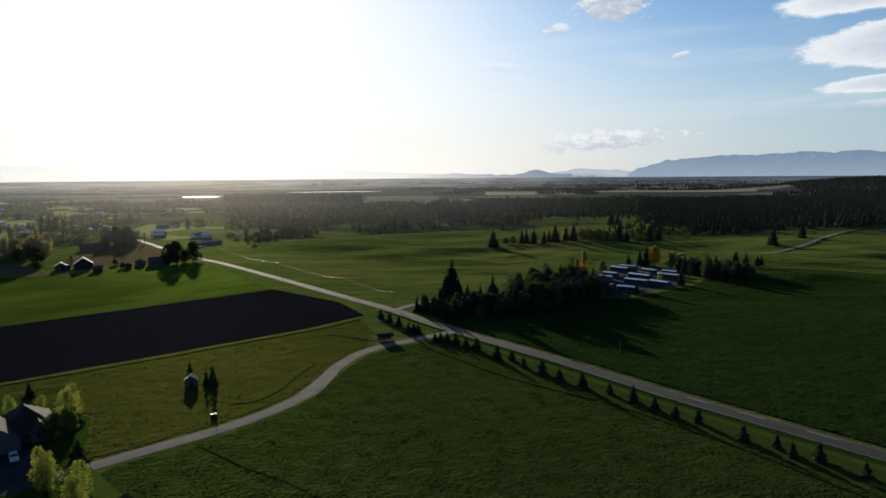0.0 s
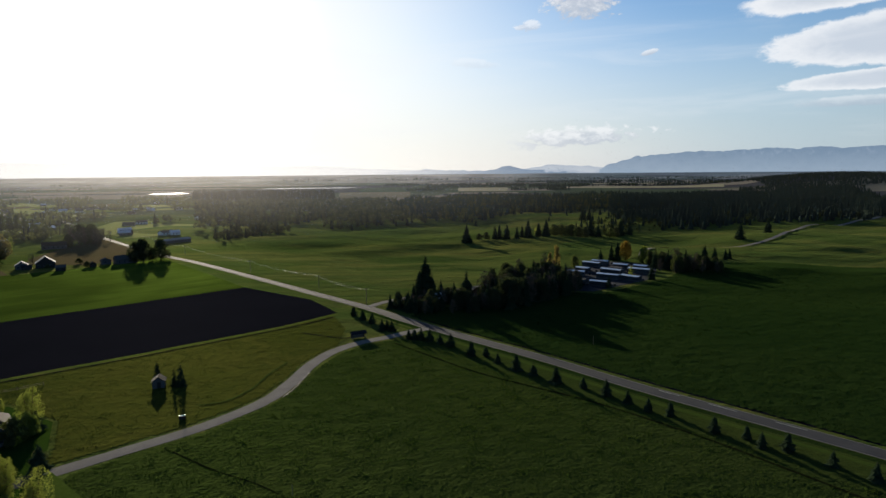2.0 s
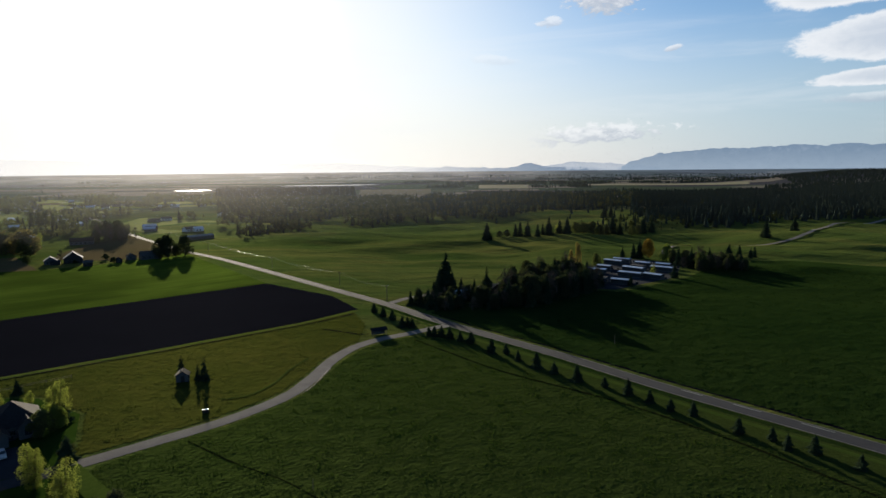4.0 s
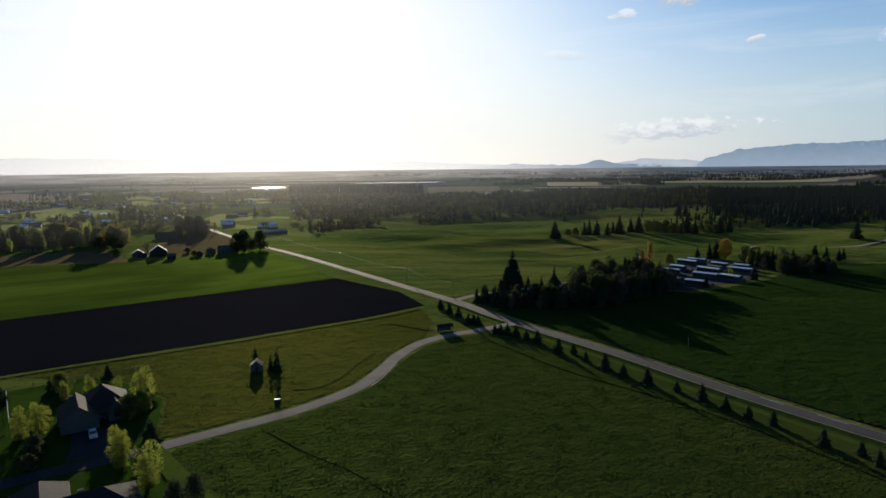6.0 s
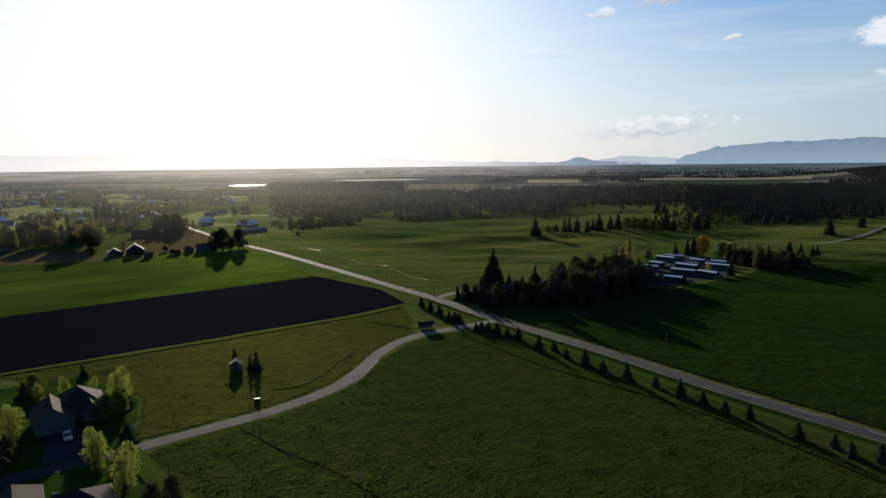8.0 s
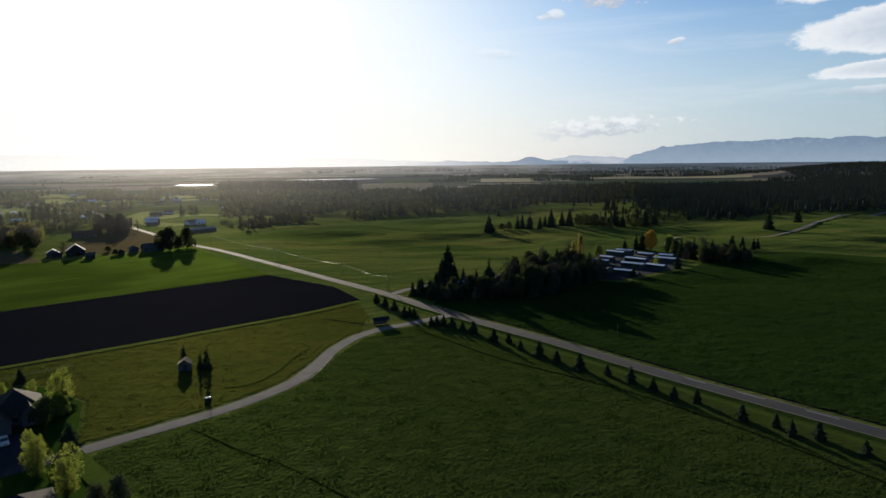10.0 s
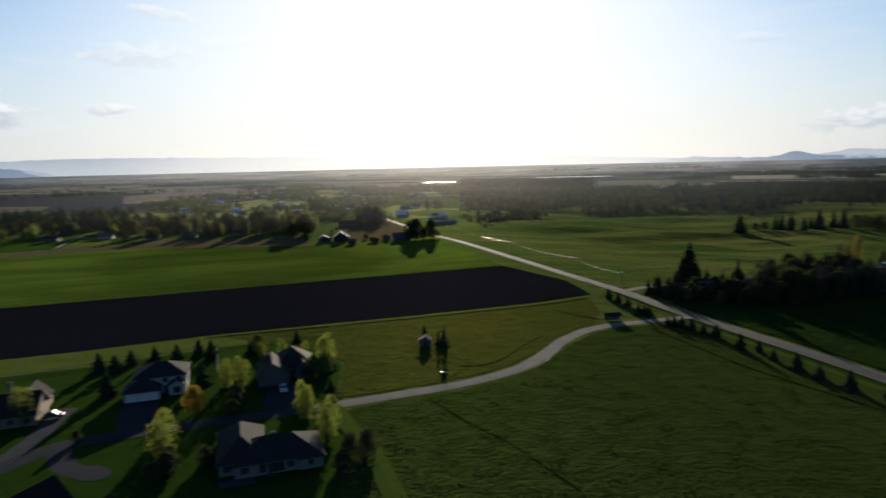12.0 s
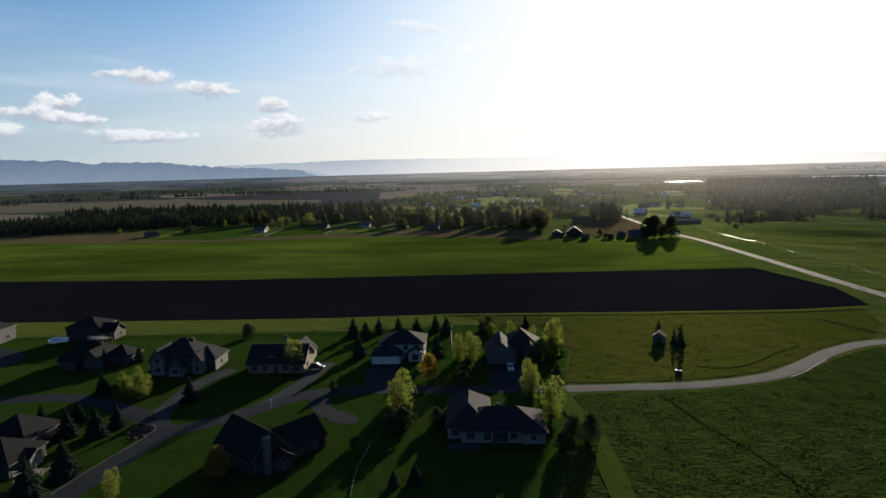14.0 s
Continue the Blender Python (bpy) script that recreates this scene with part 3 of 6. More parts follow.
STREET = [(-128, 98.6), (-132.3, 90.9), (-133.6, 80), (-134, 69.7), (-136, 62.3), (-136.5, 55.1), (-132.3, 47.2), (-128, 39.2), (-122, 28), (-112, 10), (-100, -12)]
def beside(line, d):
    """A line at a distance to the left of another."""
    p = catmull(line, 20.0)
    out = []
    for i, q in enumerate(p):
        t = (p[min(i + 1, len(p) - 1)] - p[max(i - 1, 0)]).normalized()
        out.append((q.x - t.y * d, q.y + t.x * d))
    return out


ribbon("shoulder", MAIN, 6.2, GRAVEL, 0.06, "pale gravel shoulder of the road")
ribbon("ditch", beside(MAIN[:8], 4.7), 2.4, DARKENED_PASTURE, 0.05, "dark grassy ditch beside the road", "ditch")
field("verge", beside(MAIN[:7], 3.0) + [(0, 252), (2, 235), (18, 212), (40, 184), (70, 148), (95, 116), (118, 78)], PASTURE, 0.02, "grass between the road and the pasture", "verge")
for a, b in ((10.0, 17.6), (27.6, 35.2), (44.0, 50.5)):
    u = Vector((-0.646, 0.763, 0))
    base = Vector((103.6, 138.7, 0)) + Vector((0.763, 0.646, 0)) * 1.6
    p, q = base + u * a, base + u * b
    ribbon("road_marking", [(p.x, p.y), (q.x, q.y)], 0.34, PAINT_LINE, 0.15, "worn white line on the asphalt", "road marking")
ribbon("ditch", [(150, 88), (130, 114), (108, 142.5), (74.5, 182.5), (47.5, 218), (19.5, 252), (0.5, 276)], 1.6, SOIL, 0.05, "dark shallow roadside ditch", "ditch")
ribbon("road", MAIN, 5.3, ASPHALT, 0.10, "grey asphalt country road with pale worn edges")
# dark asphalt here also carries the tree shade in its colour
ribbon("road", [(-130, 96.8)] + DRIVE[:6][:-1], 5.4, DARK_ASPHALT, 0.115, "dark asphalt stretch of the access road between gardens, tree shade put into its colour")
ribbon("road", DRIVE[4:], 4.8, GRAVEL, 0.08, "pale winding access road between pastures")
ribbon("road", STREET, 6.0, DARK_ASPHALT, 0.07, "dark asphalt residential street")
ribbon("road", [(-136, 57), (-148, 58), (-160, 56.5), (-179.5, 50.9), (-193, 37.6), (-200, 20)], 5.5, DARK_ASPHALT, 0.06, "dark asphalt side street")
ribbon("road", [(-25, 301), (-16.3, 314), (-7.7, 321), (6, 331), (40, 352), (70, 372)], 4.5, GRAVEL, 0.08, "gravel side road into the trees")
ribbon("road", [(640, 820), (523, 729.5), (438.9, 678.9), (344.9, 573.1), (289.3, 528.7), (235, 516.5), (185, 483.8), (168, 455)], 4.4, GRAVEL, 0.70,
       "pale gravel road over rolling pasture")
field("field", [(-302, 61.1), (-247, 106.3), (-194.3, 150.6), (-162.3, 182.3), (-110.1, 223.7), (-60.3, 265.6), (-38.2, 290.5), (-55.7, 322.6), (-100.5, 361),
                (-178, 293.5), (-247.9, 231.8), (-318.6, 169.4), (-429, 88.4), (-520, 20), (-390, -10)], SOIL, 0.05, "dark freshly ploughed field")
field("field", [(-100.5, 361), (-178, 293.5), (-247.9, 231.8), (-318.6, 169.4), (-429, 88.4), (-520, 20), (-760, 60), (-689, 144), (-508.6, 272), (-405.5, 378),
                (-270, 419.5), (-226, 457), (-204, 500)], CROP, 0.03, "bright green young crop field")
field("field", [(-760, 60), (-689, 144), (-508.6, 272), (-405.5, 378), (-272, 420), (-330, 485), (-445, 417), (-550, 357), (-651, 285), (-790, 190)], STUBBLE, 0.04,
      "brown bare field margin beside the crop")
field("field", [(-318, 560), (-318, 648), (-252, 560), (-214, 512), (-224, 482), (-245, 462), (-292, 470), (-306, 500)], STUBBLE, 0.05, "brown trodden ground behind the farm", "yard")
field("field", [(-1388, 294), (-1199, 528), (-1010, 735), (-1119, 830), (-1705, 690), (-1823, 388)], TAN, 0.06, "pale dry field far off")
# tilled and mown fields about the village
field("field", [(-1462, 1725), (-1137, 1568), (-862, 1171), (-835, 982), (-1010, 900), (-1320, 1180)], BROWN_FIELD, 0.06, "brown tilled field beyond the village")
field("field", [(-779, 916), (-809, 1130), (-597, 939), (-578, 829), (-635, 745), (-720, 780)], HAY, 0.06, "light green hay field beside the village")
field("field", [(-996, 1546), (-677, 1314), (-440, 960), (-520, 900), (-640, 1020)], HAY, 0.06, "light olive hay field in the village")
field("field", [(-380, 700), (-300, 690), (-230, 800), (-330, 960), (-420, 880)], HAY, 0.06, "olive grass paddock beside the road")
field("field", [(-560, 640), (-450, 650), (-470, 760), (-560, 780), (-640, 700)], HAY, 0.06, "olive grass paddock among village gardens")
field("field", [(-260, 1010), (-200, 1000), (-160, 1300), (-300, 1280)], HAY, 0.06, "pale clearing in the mixed wood")


# gardens and paddocks between the village trees, sunlight put into their light colour
random.seed(51)
for k in range(34):
    a, r = radians(random.uniform(-46, -12)), random.uniform(740, 1650)
    x, y, w, d, turn = r * math.sin(a), r * math.cos(a), random.uniform(30, 75), random.uniform(45, 120), radians(random.choice((40, 40, 130, 20)))
    corners = [(x + w * u * math.cos(turn) - d * v * math.sin(turn), y + w * u * math.sin(turn) + d * v * math.cos(turn)) for u, v in ((-1, -0.5), (1, -0.5), (1, 0.5), (-1, 0.5))]
    field("field", corners, (HAY, VERGE, HAY, STUBBLE)[k % 4], 0.08 + 0.006 * k, "paddock coloured bright as if sunlit, between village gardens" if k % 4 != 3 else "bare brown plot between village gardens")


# ---- distance: mountains ----
def skyline(name, dist, profile, base, rough, mat, label, seed):
    """A range of mountains: profile gives azimuth and elevation in degrees along its crest."""
    az = np.arange(profile[0][0], profile[-1][0], 0.12)
    el = np.interp(az, [p[0] for p in profile], [p[1] for p in profile])
    verts, faces = [], []
    for i, (a, e) in enumerate(zip(az, el)):
        e += 2.2 * rough * (noise.noise((a * 0.55, seed, 0)) + 0.6 * noise.noise((a * 1.7, seed, 3)) + 0.4 * noise.noise((a * 4.3, seed, 5)))
        top = 62 + dist * math.tan(radians(max(e, -0.25)))
        for k in range(5):
            f = k / 4
            r = dist - (1 - f) ** 1.3 * 160 + 18 * noise.noise((a * 1.5, k * 2.0, seed))
            verts.append((r * math.sin(radians(a)), r * math.cos(radians(a)), base + (top - base) * f))
        if i:
            o = (i - 1) * 5
            faces += [(o + k, o + 5 + k, o + 6 + k, o + 1 + k) for k in range(4)]
    ob = part(name, (verts, faces), mat)
    ob.data.polygons.foreach_set("use_smooth", [True] * len(faces))
    tagged(ob, label, "mountains", kind="structure")


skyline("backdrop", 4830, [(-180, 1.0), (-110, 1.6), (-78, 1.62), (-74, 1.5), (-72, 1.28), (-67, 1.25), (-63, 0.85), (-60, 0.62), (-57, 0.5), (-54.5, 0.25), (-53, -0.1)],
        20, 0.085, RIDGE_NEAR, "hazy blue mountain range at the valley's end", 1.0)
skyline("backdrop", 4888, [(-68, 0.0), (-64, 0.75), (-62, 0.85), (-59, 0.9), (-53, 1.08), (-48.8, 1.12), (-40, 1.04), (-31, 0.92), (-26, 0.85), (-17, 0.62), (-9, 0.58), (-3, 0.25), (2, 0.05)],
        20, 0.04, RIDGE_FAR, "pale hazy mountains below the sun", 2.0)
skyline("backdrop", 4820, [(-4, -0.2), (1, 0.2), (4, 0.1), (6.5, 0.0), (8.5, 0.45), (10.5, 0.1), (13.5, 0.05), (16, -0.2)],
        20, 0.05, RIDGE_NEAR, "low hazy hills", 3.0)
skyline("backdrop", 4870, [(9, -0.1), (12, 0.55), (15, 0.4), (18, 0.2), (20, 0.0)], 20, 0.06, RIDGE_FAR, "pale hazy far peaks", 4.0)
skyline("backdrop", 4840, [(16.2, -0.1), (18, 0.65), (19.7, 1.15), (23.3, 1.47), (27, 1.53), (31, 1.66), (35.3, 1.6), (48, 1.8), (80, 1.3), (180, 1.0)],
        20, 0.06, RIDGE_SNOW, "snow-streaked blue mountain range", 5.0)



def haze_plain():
    """The valley's far end: a glowing sheet of painted haze laid over the ground."""
    m = bpy.data.materials.new("haze_glow")
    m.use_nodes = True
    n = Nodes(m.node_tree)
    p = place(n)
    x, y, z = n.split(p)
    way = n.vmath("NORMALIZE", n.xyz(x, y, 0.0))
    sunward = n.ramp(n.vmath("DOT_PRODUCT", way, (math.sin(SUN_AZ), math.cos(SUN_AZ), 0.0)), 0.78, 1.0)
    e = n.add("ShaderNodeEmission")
    # haze colour of the emission, painted brighter towards the sun
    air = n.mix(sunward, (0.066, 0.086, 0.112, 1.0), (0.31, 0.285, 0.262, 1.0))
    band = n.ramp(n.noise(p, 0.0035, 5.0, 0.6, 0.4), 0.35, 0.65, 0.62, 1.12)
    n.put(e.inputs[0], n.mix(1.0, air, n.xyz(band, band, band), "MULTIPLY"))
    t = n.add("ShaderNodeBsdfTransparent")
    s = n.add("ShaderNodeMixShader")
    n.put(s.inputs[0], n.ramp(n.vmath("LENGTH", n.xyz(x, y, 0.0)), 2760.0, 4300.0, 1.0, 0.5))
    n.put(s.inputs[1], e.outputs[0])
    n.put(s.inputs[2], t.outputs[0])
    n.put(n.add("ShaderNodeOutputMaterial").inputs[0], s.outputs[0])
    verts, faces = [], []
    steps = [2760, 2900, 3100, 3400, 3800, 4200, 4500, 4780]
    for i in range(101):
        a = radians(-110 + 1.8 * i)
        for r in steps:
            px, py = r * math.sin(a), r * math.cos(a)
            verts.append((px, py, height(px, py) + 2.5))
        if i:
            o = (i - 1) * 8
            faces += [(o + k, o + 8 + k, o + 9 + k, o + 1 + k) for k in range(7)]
    tagged(part("backdrop", (verts, faces), m), "glowing sheet of painted haze at the valley's far end", "valley", kind="structure")


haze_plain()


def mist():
    """Added see-through curtains standing in for haze, one behind another, denser towards the sun."""
    m = bpy.data.materials.new("haze_veil")
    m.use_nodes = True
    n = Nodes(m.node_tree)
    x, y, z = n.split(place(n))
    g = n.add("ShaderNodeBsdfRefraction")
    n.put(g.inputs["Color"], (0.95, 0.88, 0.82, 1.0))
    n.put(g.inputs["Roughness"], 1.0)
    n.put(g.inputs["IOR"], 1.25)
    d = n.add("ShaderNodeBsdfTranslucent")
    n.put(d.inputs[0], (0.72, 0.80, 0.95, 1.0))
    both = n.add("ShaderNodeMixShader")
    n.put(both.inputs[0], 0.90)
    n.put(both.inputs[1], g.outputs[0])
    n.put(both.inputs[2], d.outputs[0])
    # density raised towards the sun to imitate its glow in haze
    toward_sun = n.ramp(n.vmath("DOT_PRODUCT", n.vmath("NORMALIZE", n.xyz(x, y, 0.0)), (math.sin(SUN_AZ), math.cos(SUN_AZ), 0.0)), 0.76, 1.0, 0.09, 1.0)
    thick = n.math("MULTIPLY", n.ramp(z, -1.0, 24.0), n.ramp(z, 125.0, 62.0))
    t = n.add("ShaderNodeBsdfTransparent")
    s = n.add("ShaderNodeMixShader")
    n.put(s.inputs[0], n.math("MULTIPLY", n.math("MULTIPLY", thick, toward_sun), VEIL_MIX))
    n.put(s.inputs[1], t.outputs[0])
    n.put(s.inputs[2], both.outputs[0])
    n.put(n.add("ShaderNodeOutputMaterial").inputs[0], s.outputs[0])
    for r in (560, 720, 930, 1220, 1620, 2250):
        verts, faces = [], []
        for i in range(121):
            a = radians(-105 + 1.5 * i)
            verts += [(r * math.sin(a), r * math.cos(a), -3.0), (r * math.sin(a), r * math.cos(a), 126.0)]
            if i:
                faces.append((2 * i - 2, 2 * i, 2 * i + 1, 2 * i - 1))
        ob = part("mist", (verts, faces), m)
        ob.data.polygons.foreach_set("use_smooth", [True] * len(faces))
        tagged(ob, "thin see-through sheet added as haze across the valley", "mist", kind="structure")


VEIL_MIX = 0.0082
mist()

# ---- trees ----
def quads(centres, size, rng, up=0.0):
    """Leaf clumps: small bent cards at random turns."""
    n = len(centres)
    a = rng.normal(size=(n, 3))
    a /= np.linalg.norm(a, axis=1)[:, None]
    b = np.cross(a, rng.normal(size=(n, 3)))
    b /= np.linalg.norm(b, axis=1)[:, None]
    s = (size * rng.uniform(0.6, 1.3, n))[:, None]
    c = np.asarray(centres)
    k = np.cross(a, b)
    p = np.stack([c - a * s, c - b * s * 0.6 + k * s * 0.3, c + a * s, c + b * s * 0.6 + k * s * 0.3], 1).reshape(-1, 3)
    return [tuple(q) for q in p.round(3).tolist()], [(4 * i, 4 * i + 1, 4 * i + 2, 4 * i + 3) for i in range(n)]


def conifer_crown(h, rad, levels, arms, rng, low=0.06, power=0.85, rough=0.0):
    """Whorls of drooping boughs, each a kite with two side sprays."""
    verts, faces = [], []
    for i in range(levels):
        f = i / (levels - 1)
        z = h * (low + (0.99 - low) * f)
        r = rad * (1 - f) ** power * rng.uniform(0.8 - rough, 1.15 + rough) + 0.03 * h * (1 - f) + 0.02
        turn = rng.uniform(0, 6.28)
        for k in range(max(4, int(arms * (1 - 0.5 * f)))):
            w = turn + 6.283 * k / max(4, int(arms * (1 - 0.5 * f))) + rng.uniform(-0.25, 0.25)
            if rough and rng.random() < 0.14:
                continue
            q = r * rng.uniform(0.65 - rough * 0.6, 1.15)
            d, e = np.array((math.cos(w), math.sin(w), 0)), np.array((-math.sin(w), math.cos(w), 0))
            drop = -q * rng.uniform(0.15, 0.45)
            wide = q * rng.uniform(0.28, 0.42)
            root = np.array((0, 0, z + 0.03 * h * (1 - f)))
            tip = d * q + np.array((0, 0, z + drop))
            mid = d * q * 0.55 + np.array((0, 0, z + drop * 0.3 + 0.02 * h * (1 - f)))
            o = len(verts)
            verts += [tuple(root), tuple(mid + e * wide + (0, 0, -0.12 * q)), tuple(tip), tuple(mid - e * wide + (0, 0, -0.12 * q)), tuple(mid),
                      tuple(mid + e * wide * 0.5 + d * q * 0.1 + (0, 0, -0.35 * q)), tuple(mid - e * wide * 0.5 + d * q * 0.1 + (0, 0, -0.35 * q))]
            faces += [(o, o + 1, o + 4), (o + 1, o + 2, o + 4), (o + 2, o + 3, o + 4), (o + 3, o, o + 4), (o + 1, o + 5, o + 4), (o + 3, o + 4, o + 6), (o + 5, o + 2, o + 6)]
    return verts, faces


def spruce(name, h, rad, seed, mat, label, levels=20, arms=9, power=0.85, rough=0.0):
    rng = np.random.default_rng(seed)
    t = thing(name, label, "tree")
    lean = rng.uniform(-0.02, 0.02, 2) * h
    part("trunk", tube([(0, 0, -0.3), (0, 0, h * 0.3), (lean[0], lean[1], h * 0.97)], [h * 0.022, h * 0.017, 0.02]), BARK, t)
    part("crown", conifer_crown(h, rad, levels, arms, rng, 0.06, power, rough), mat, t)
    return t


def broadleaf(name, h, rad, seed, mat, label, leaves=1100, size=0.3, slim=1.0, low=0.28, lobes=9):
    rng = np.random.default_rng(seed)
    t = thing(name, label, "tree")
    lots = [tube([(0, 0, -0.3), (0.03 * h, 0, h * 0.2), (0.0, 0.02 * h, h * 0.5), (0.01 * h, 0, h * 0.85)], [h * 0.03, h * 0.022, h * 0.014, 0.02])]
    cents = []
    for i in range(lobes):
        f = (i + 0.5) / lobes
        w = 2.4 * i + rng.uniform(-0.5, 0.5)
        z = h * (low + (0.92 - low) * f)
        r = rad * (0.25 + 0.75 * math.sin(math.pi * min(1, 0.25 + 0.75 * f))) * rng.uniform(0.45, 0.75)
        c = np.array((math.cos(w) * r, math.sin(w) * r, z))
        cents.append((c, rad * rng.uniform(0.38, 0.6)))
        lots.append(tube([(0, 0, h * (0.12 + 0.5 * f)), tuple(c * (0.5, 0.5, 1) - (0, 0, 0.12 * h)), tuple(c)], [h * 0.011, h * 0.008, 0.015], 5))
    cents.append((np.array((0, 0, h * 0.88)), rad * 0.45))
    part("trunk", merged(lots), BARK, t)
    pts = []
    per = leaves // len(cents)
    for c, r in cents:
        d = rng.normal(size=(per, 3))
        d /= np.linalg.norm(d, axis=1)[:, None]
        pts.append(c + d * r * (rng.uniform(0.1, 1.0, per) ** 0.45)[:, None] * (1, 1, slim))
    pts = np.concatenate(pts)
    pts = pts[pts[:, 2] > h * 0.08]
    part("crown", quads(pts, size, rng), mat, t)
    return t


def aspen(name, h, rad, seed, mat, label, leaves=7000, size=0.095):
    """A feathery tree of several stems with a pointed, uneven crown of small leaves down to the ground."""
    rng = np.random.default_rng(seed)
    t = thing(name, label, "tree")
    stems, lots = [], []
    for k in range(3):
        w = 2.1 * k + rng.uniform(-0.4, 0.4)
        lean = rad * rng.uniform(0.1, 0.42)
        top = h * (0.97 if k == 0 else rng.uniform(0.72, 0.9))
        tip = np.array((math.cos(w) * lean, math.sin(w) * lean, top))
        stems.append((tip, rad * rng.uniform(0.55, 0.8)))
        lots.append(tube([(0.12 * math.cos(w), 0.12 * math.sin(w), -0.3), tuple(tip * (0.5, 0.5, 0.4)), tuple(tip)], [h * 0.013, h * 0.010, 0.02]))
        for j in range(7):
            f = 0.22 + 0.1 * j
            a = rng.uniform(0, 6.28)
            q = tip * (f, f, f)
            lots.append(tube([tuple(q), tuple(q + np.array((math.cos(a), math.sin(a), 0.9)) * rad * 0.45 * (1 - f * 0.6))], [h * 0.004, 0.012], 4))
    part("trunk", merged(lots), BARK, t)
    pts = []
    while len(pts) < leaves:
        tip, r = stems[rng.integers(3)]
        f = rng.uniform(0.06, 1.0)
        a = rng.uniform(0, 6.283)
        wide = r * 1.12 * math.sqrt(max(0.0, 1 - ((f - 0.5) / 0.53) ** 2)) * (1.0 if f < 0.5 else 1.0 - 0.35 * (f - 0.5))
        wide *= 0.85 + 0.4 * noise.noise((math.cos(a) * 1.2 + seed, math.sin(a) * 1.2, f * 4))
        q = wide * rng.uniform(0.05, 1.0) ** 0.5
        p = np.array((tip[0] * f + q * math.cos(a), tip[1] * f + q * math.sin(a), tip[2] * f + rng.normal(0, 0.12)))
        if noise.noise((p[0] * 1.5, p[1] * 1.5, p[2] * 1.3 + seed)) + rng.uniform(-0.3, 0.3) > 0.02:
            pts.append(p)
    part("crown", quads(np.array(pts), size, rng), mat, t)
    return t


def bare_tree(name, h, rad, seed, mat, label):
    return broadleaf(name, h, rad, seed, mat, label, leaves=420, size=0.28, low=0.2, lobes=14)


made = {}


def stand(kind, x, y, h, turn=None, wide=1.0, group="", label=""):
    """A tree of a kind, at a place, of a height."""
    src, base_h = KINDS[kind][random.randrange(len(KINDS[kind]))]
    k = h / base_h
    m = pose(x, y, height(x, y), 0, 0, random.uniform(0, 360) if turn is None else turn) @ Matrix.Diagonal((k * wide, k * wide, k, 1))
    if src not in made:
        made[src] = True
        src.matrix_basis = m
        ob = src
    else:
        ob = copy_thing_scaled(src, m)
    if group:
        tagged(ob, label, group=group)
    return ob


def copy_thing_scaled(src, m):
    keep = src.scale.copy()
    src.scale = (1, 1, 1)
    ob = copy_thing(src, m)
    src.scale = keep
    return ob


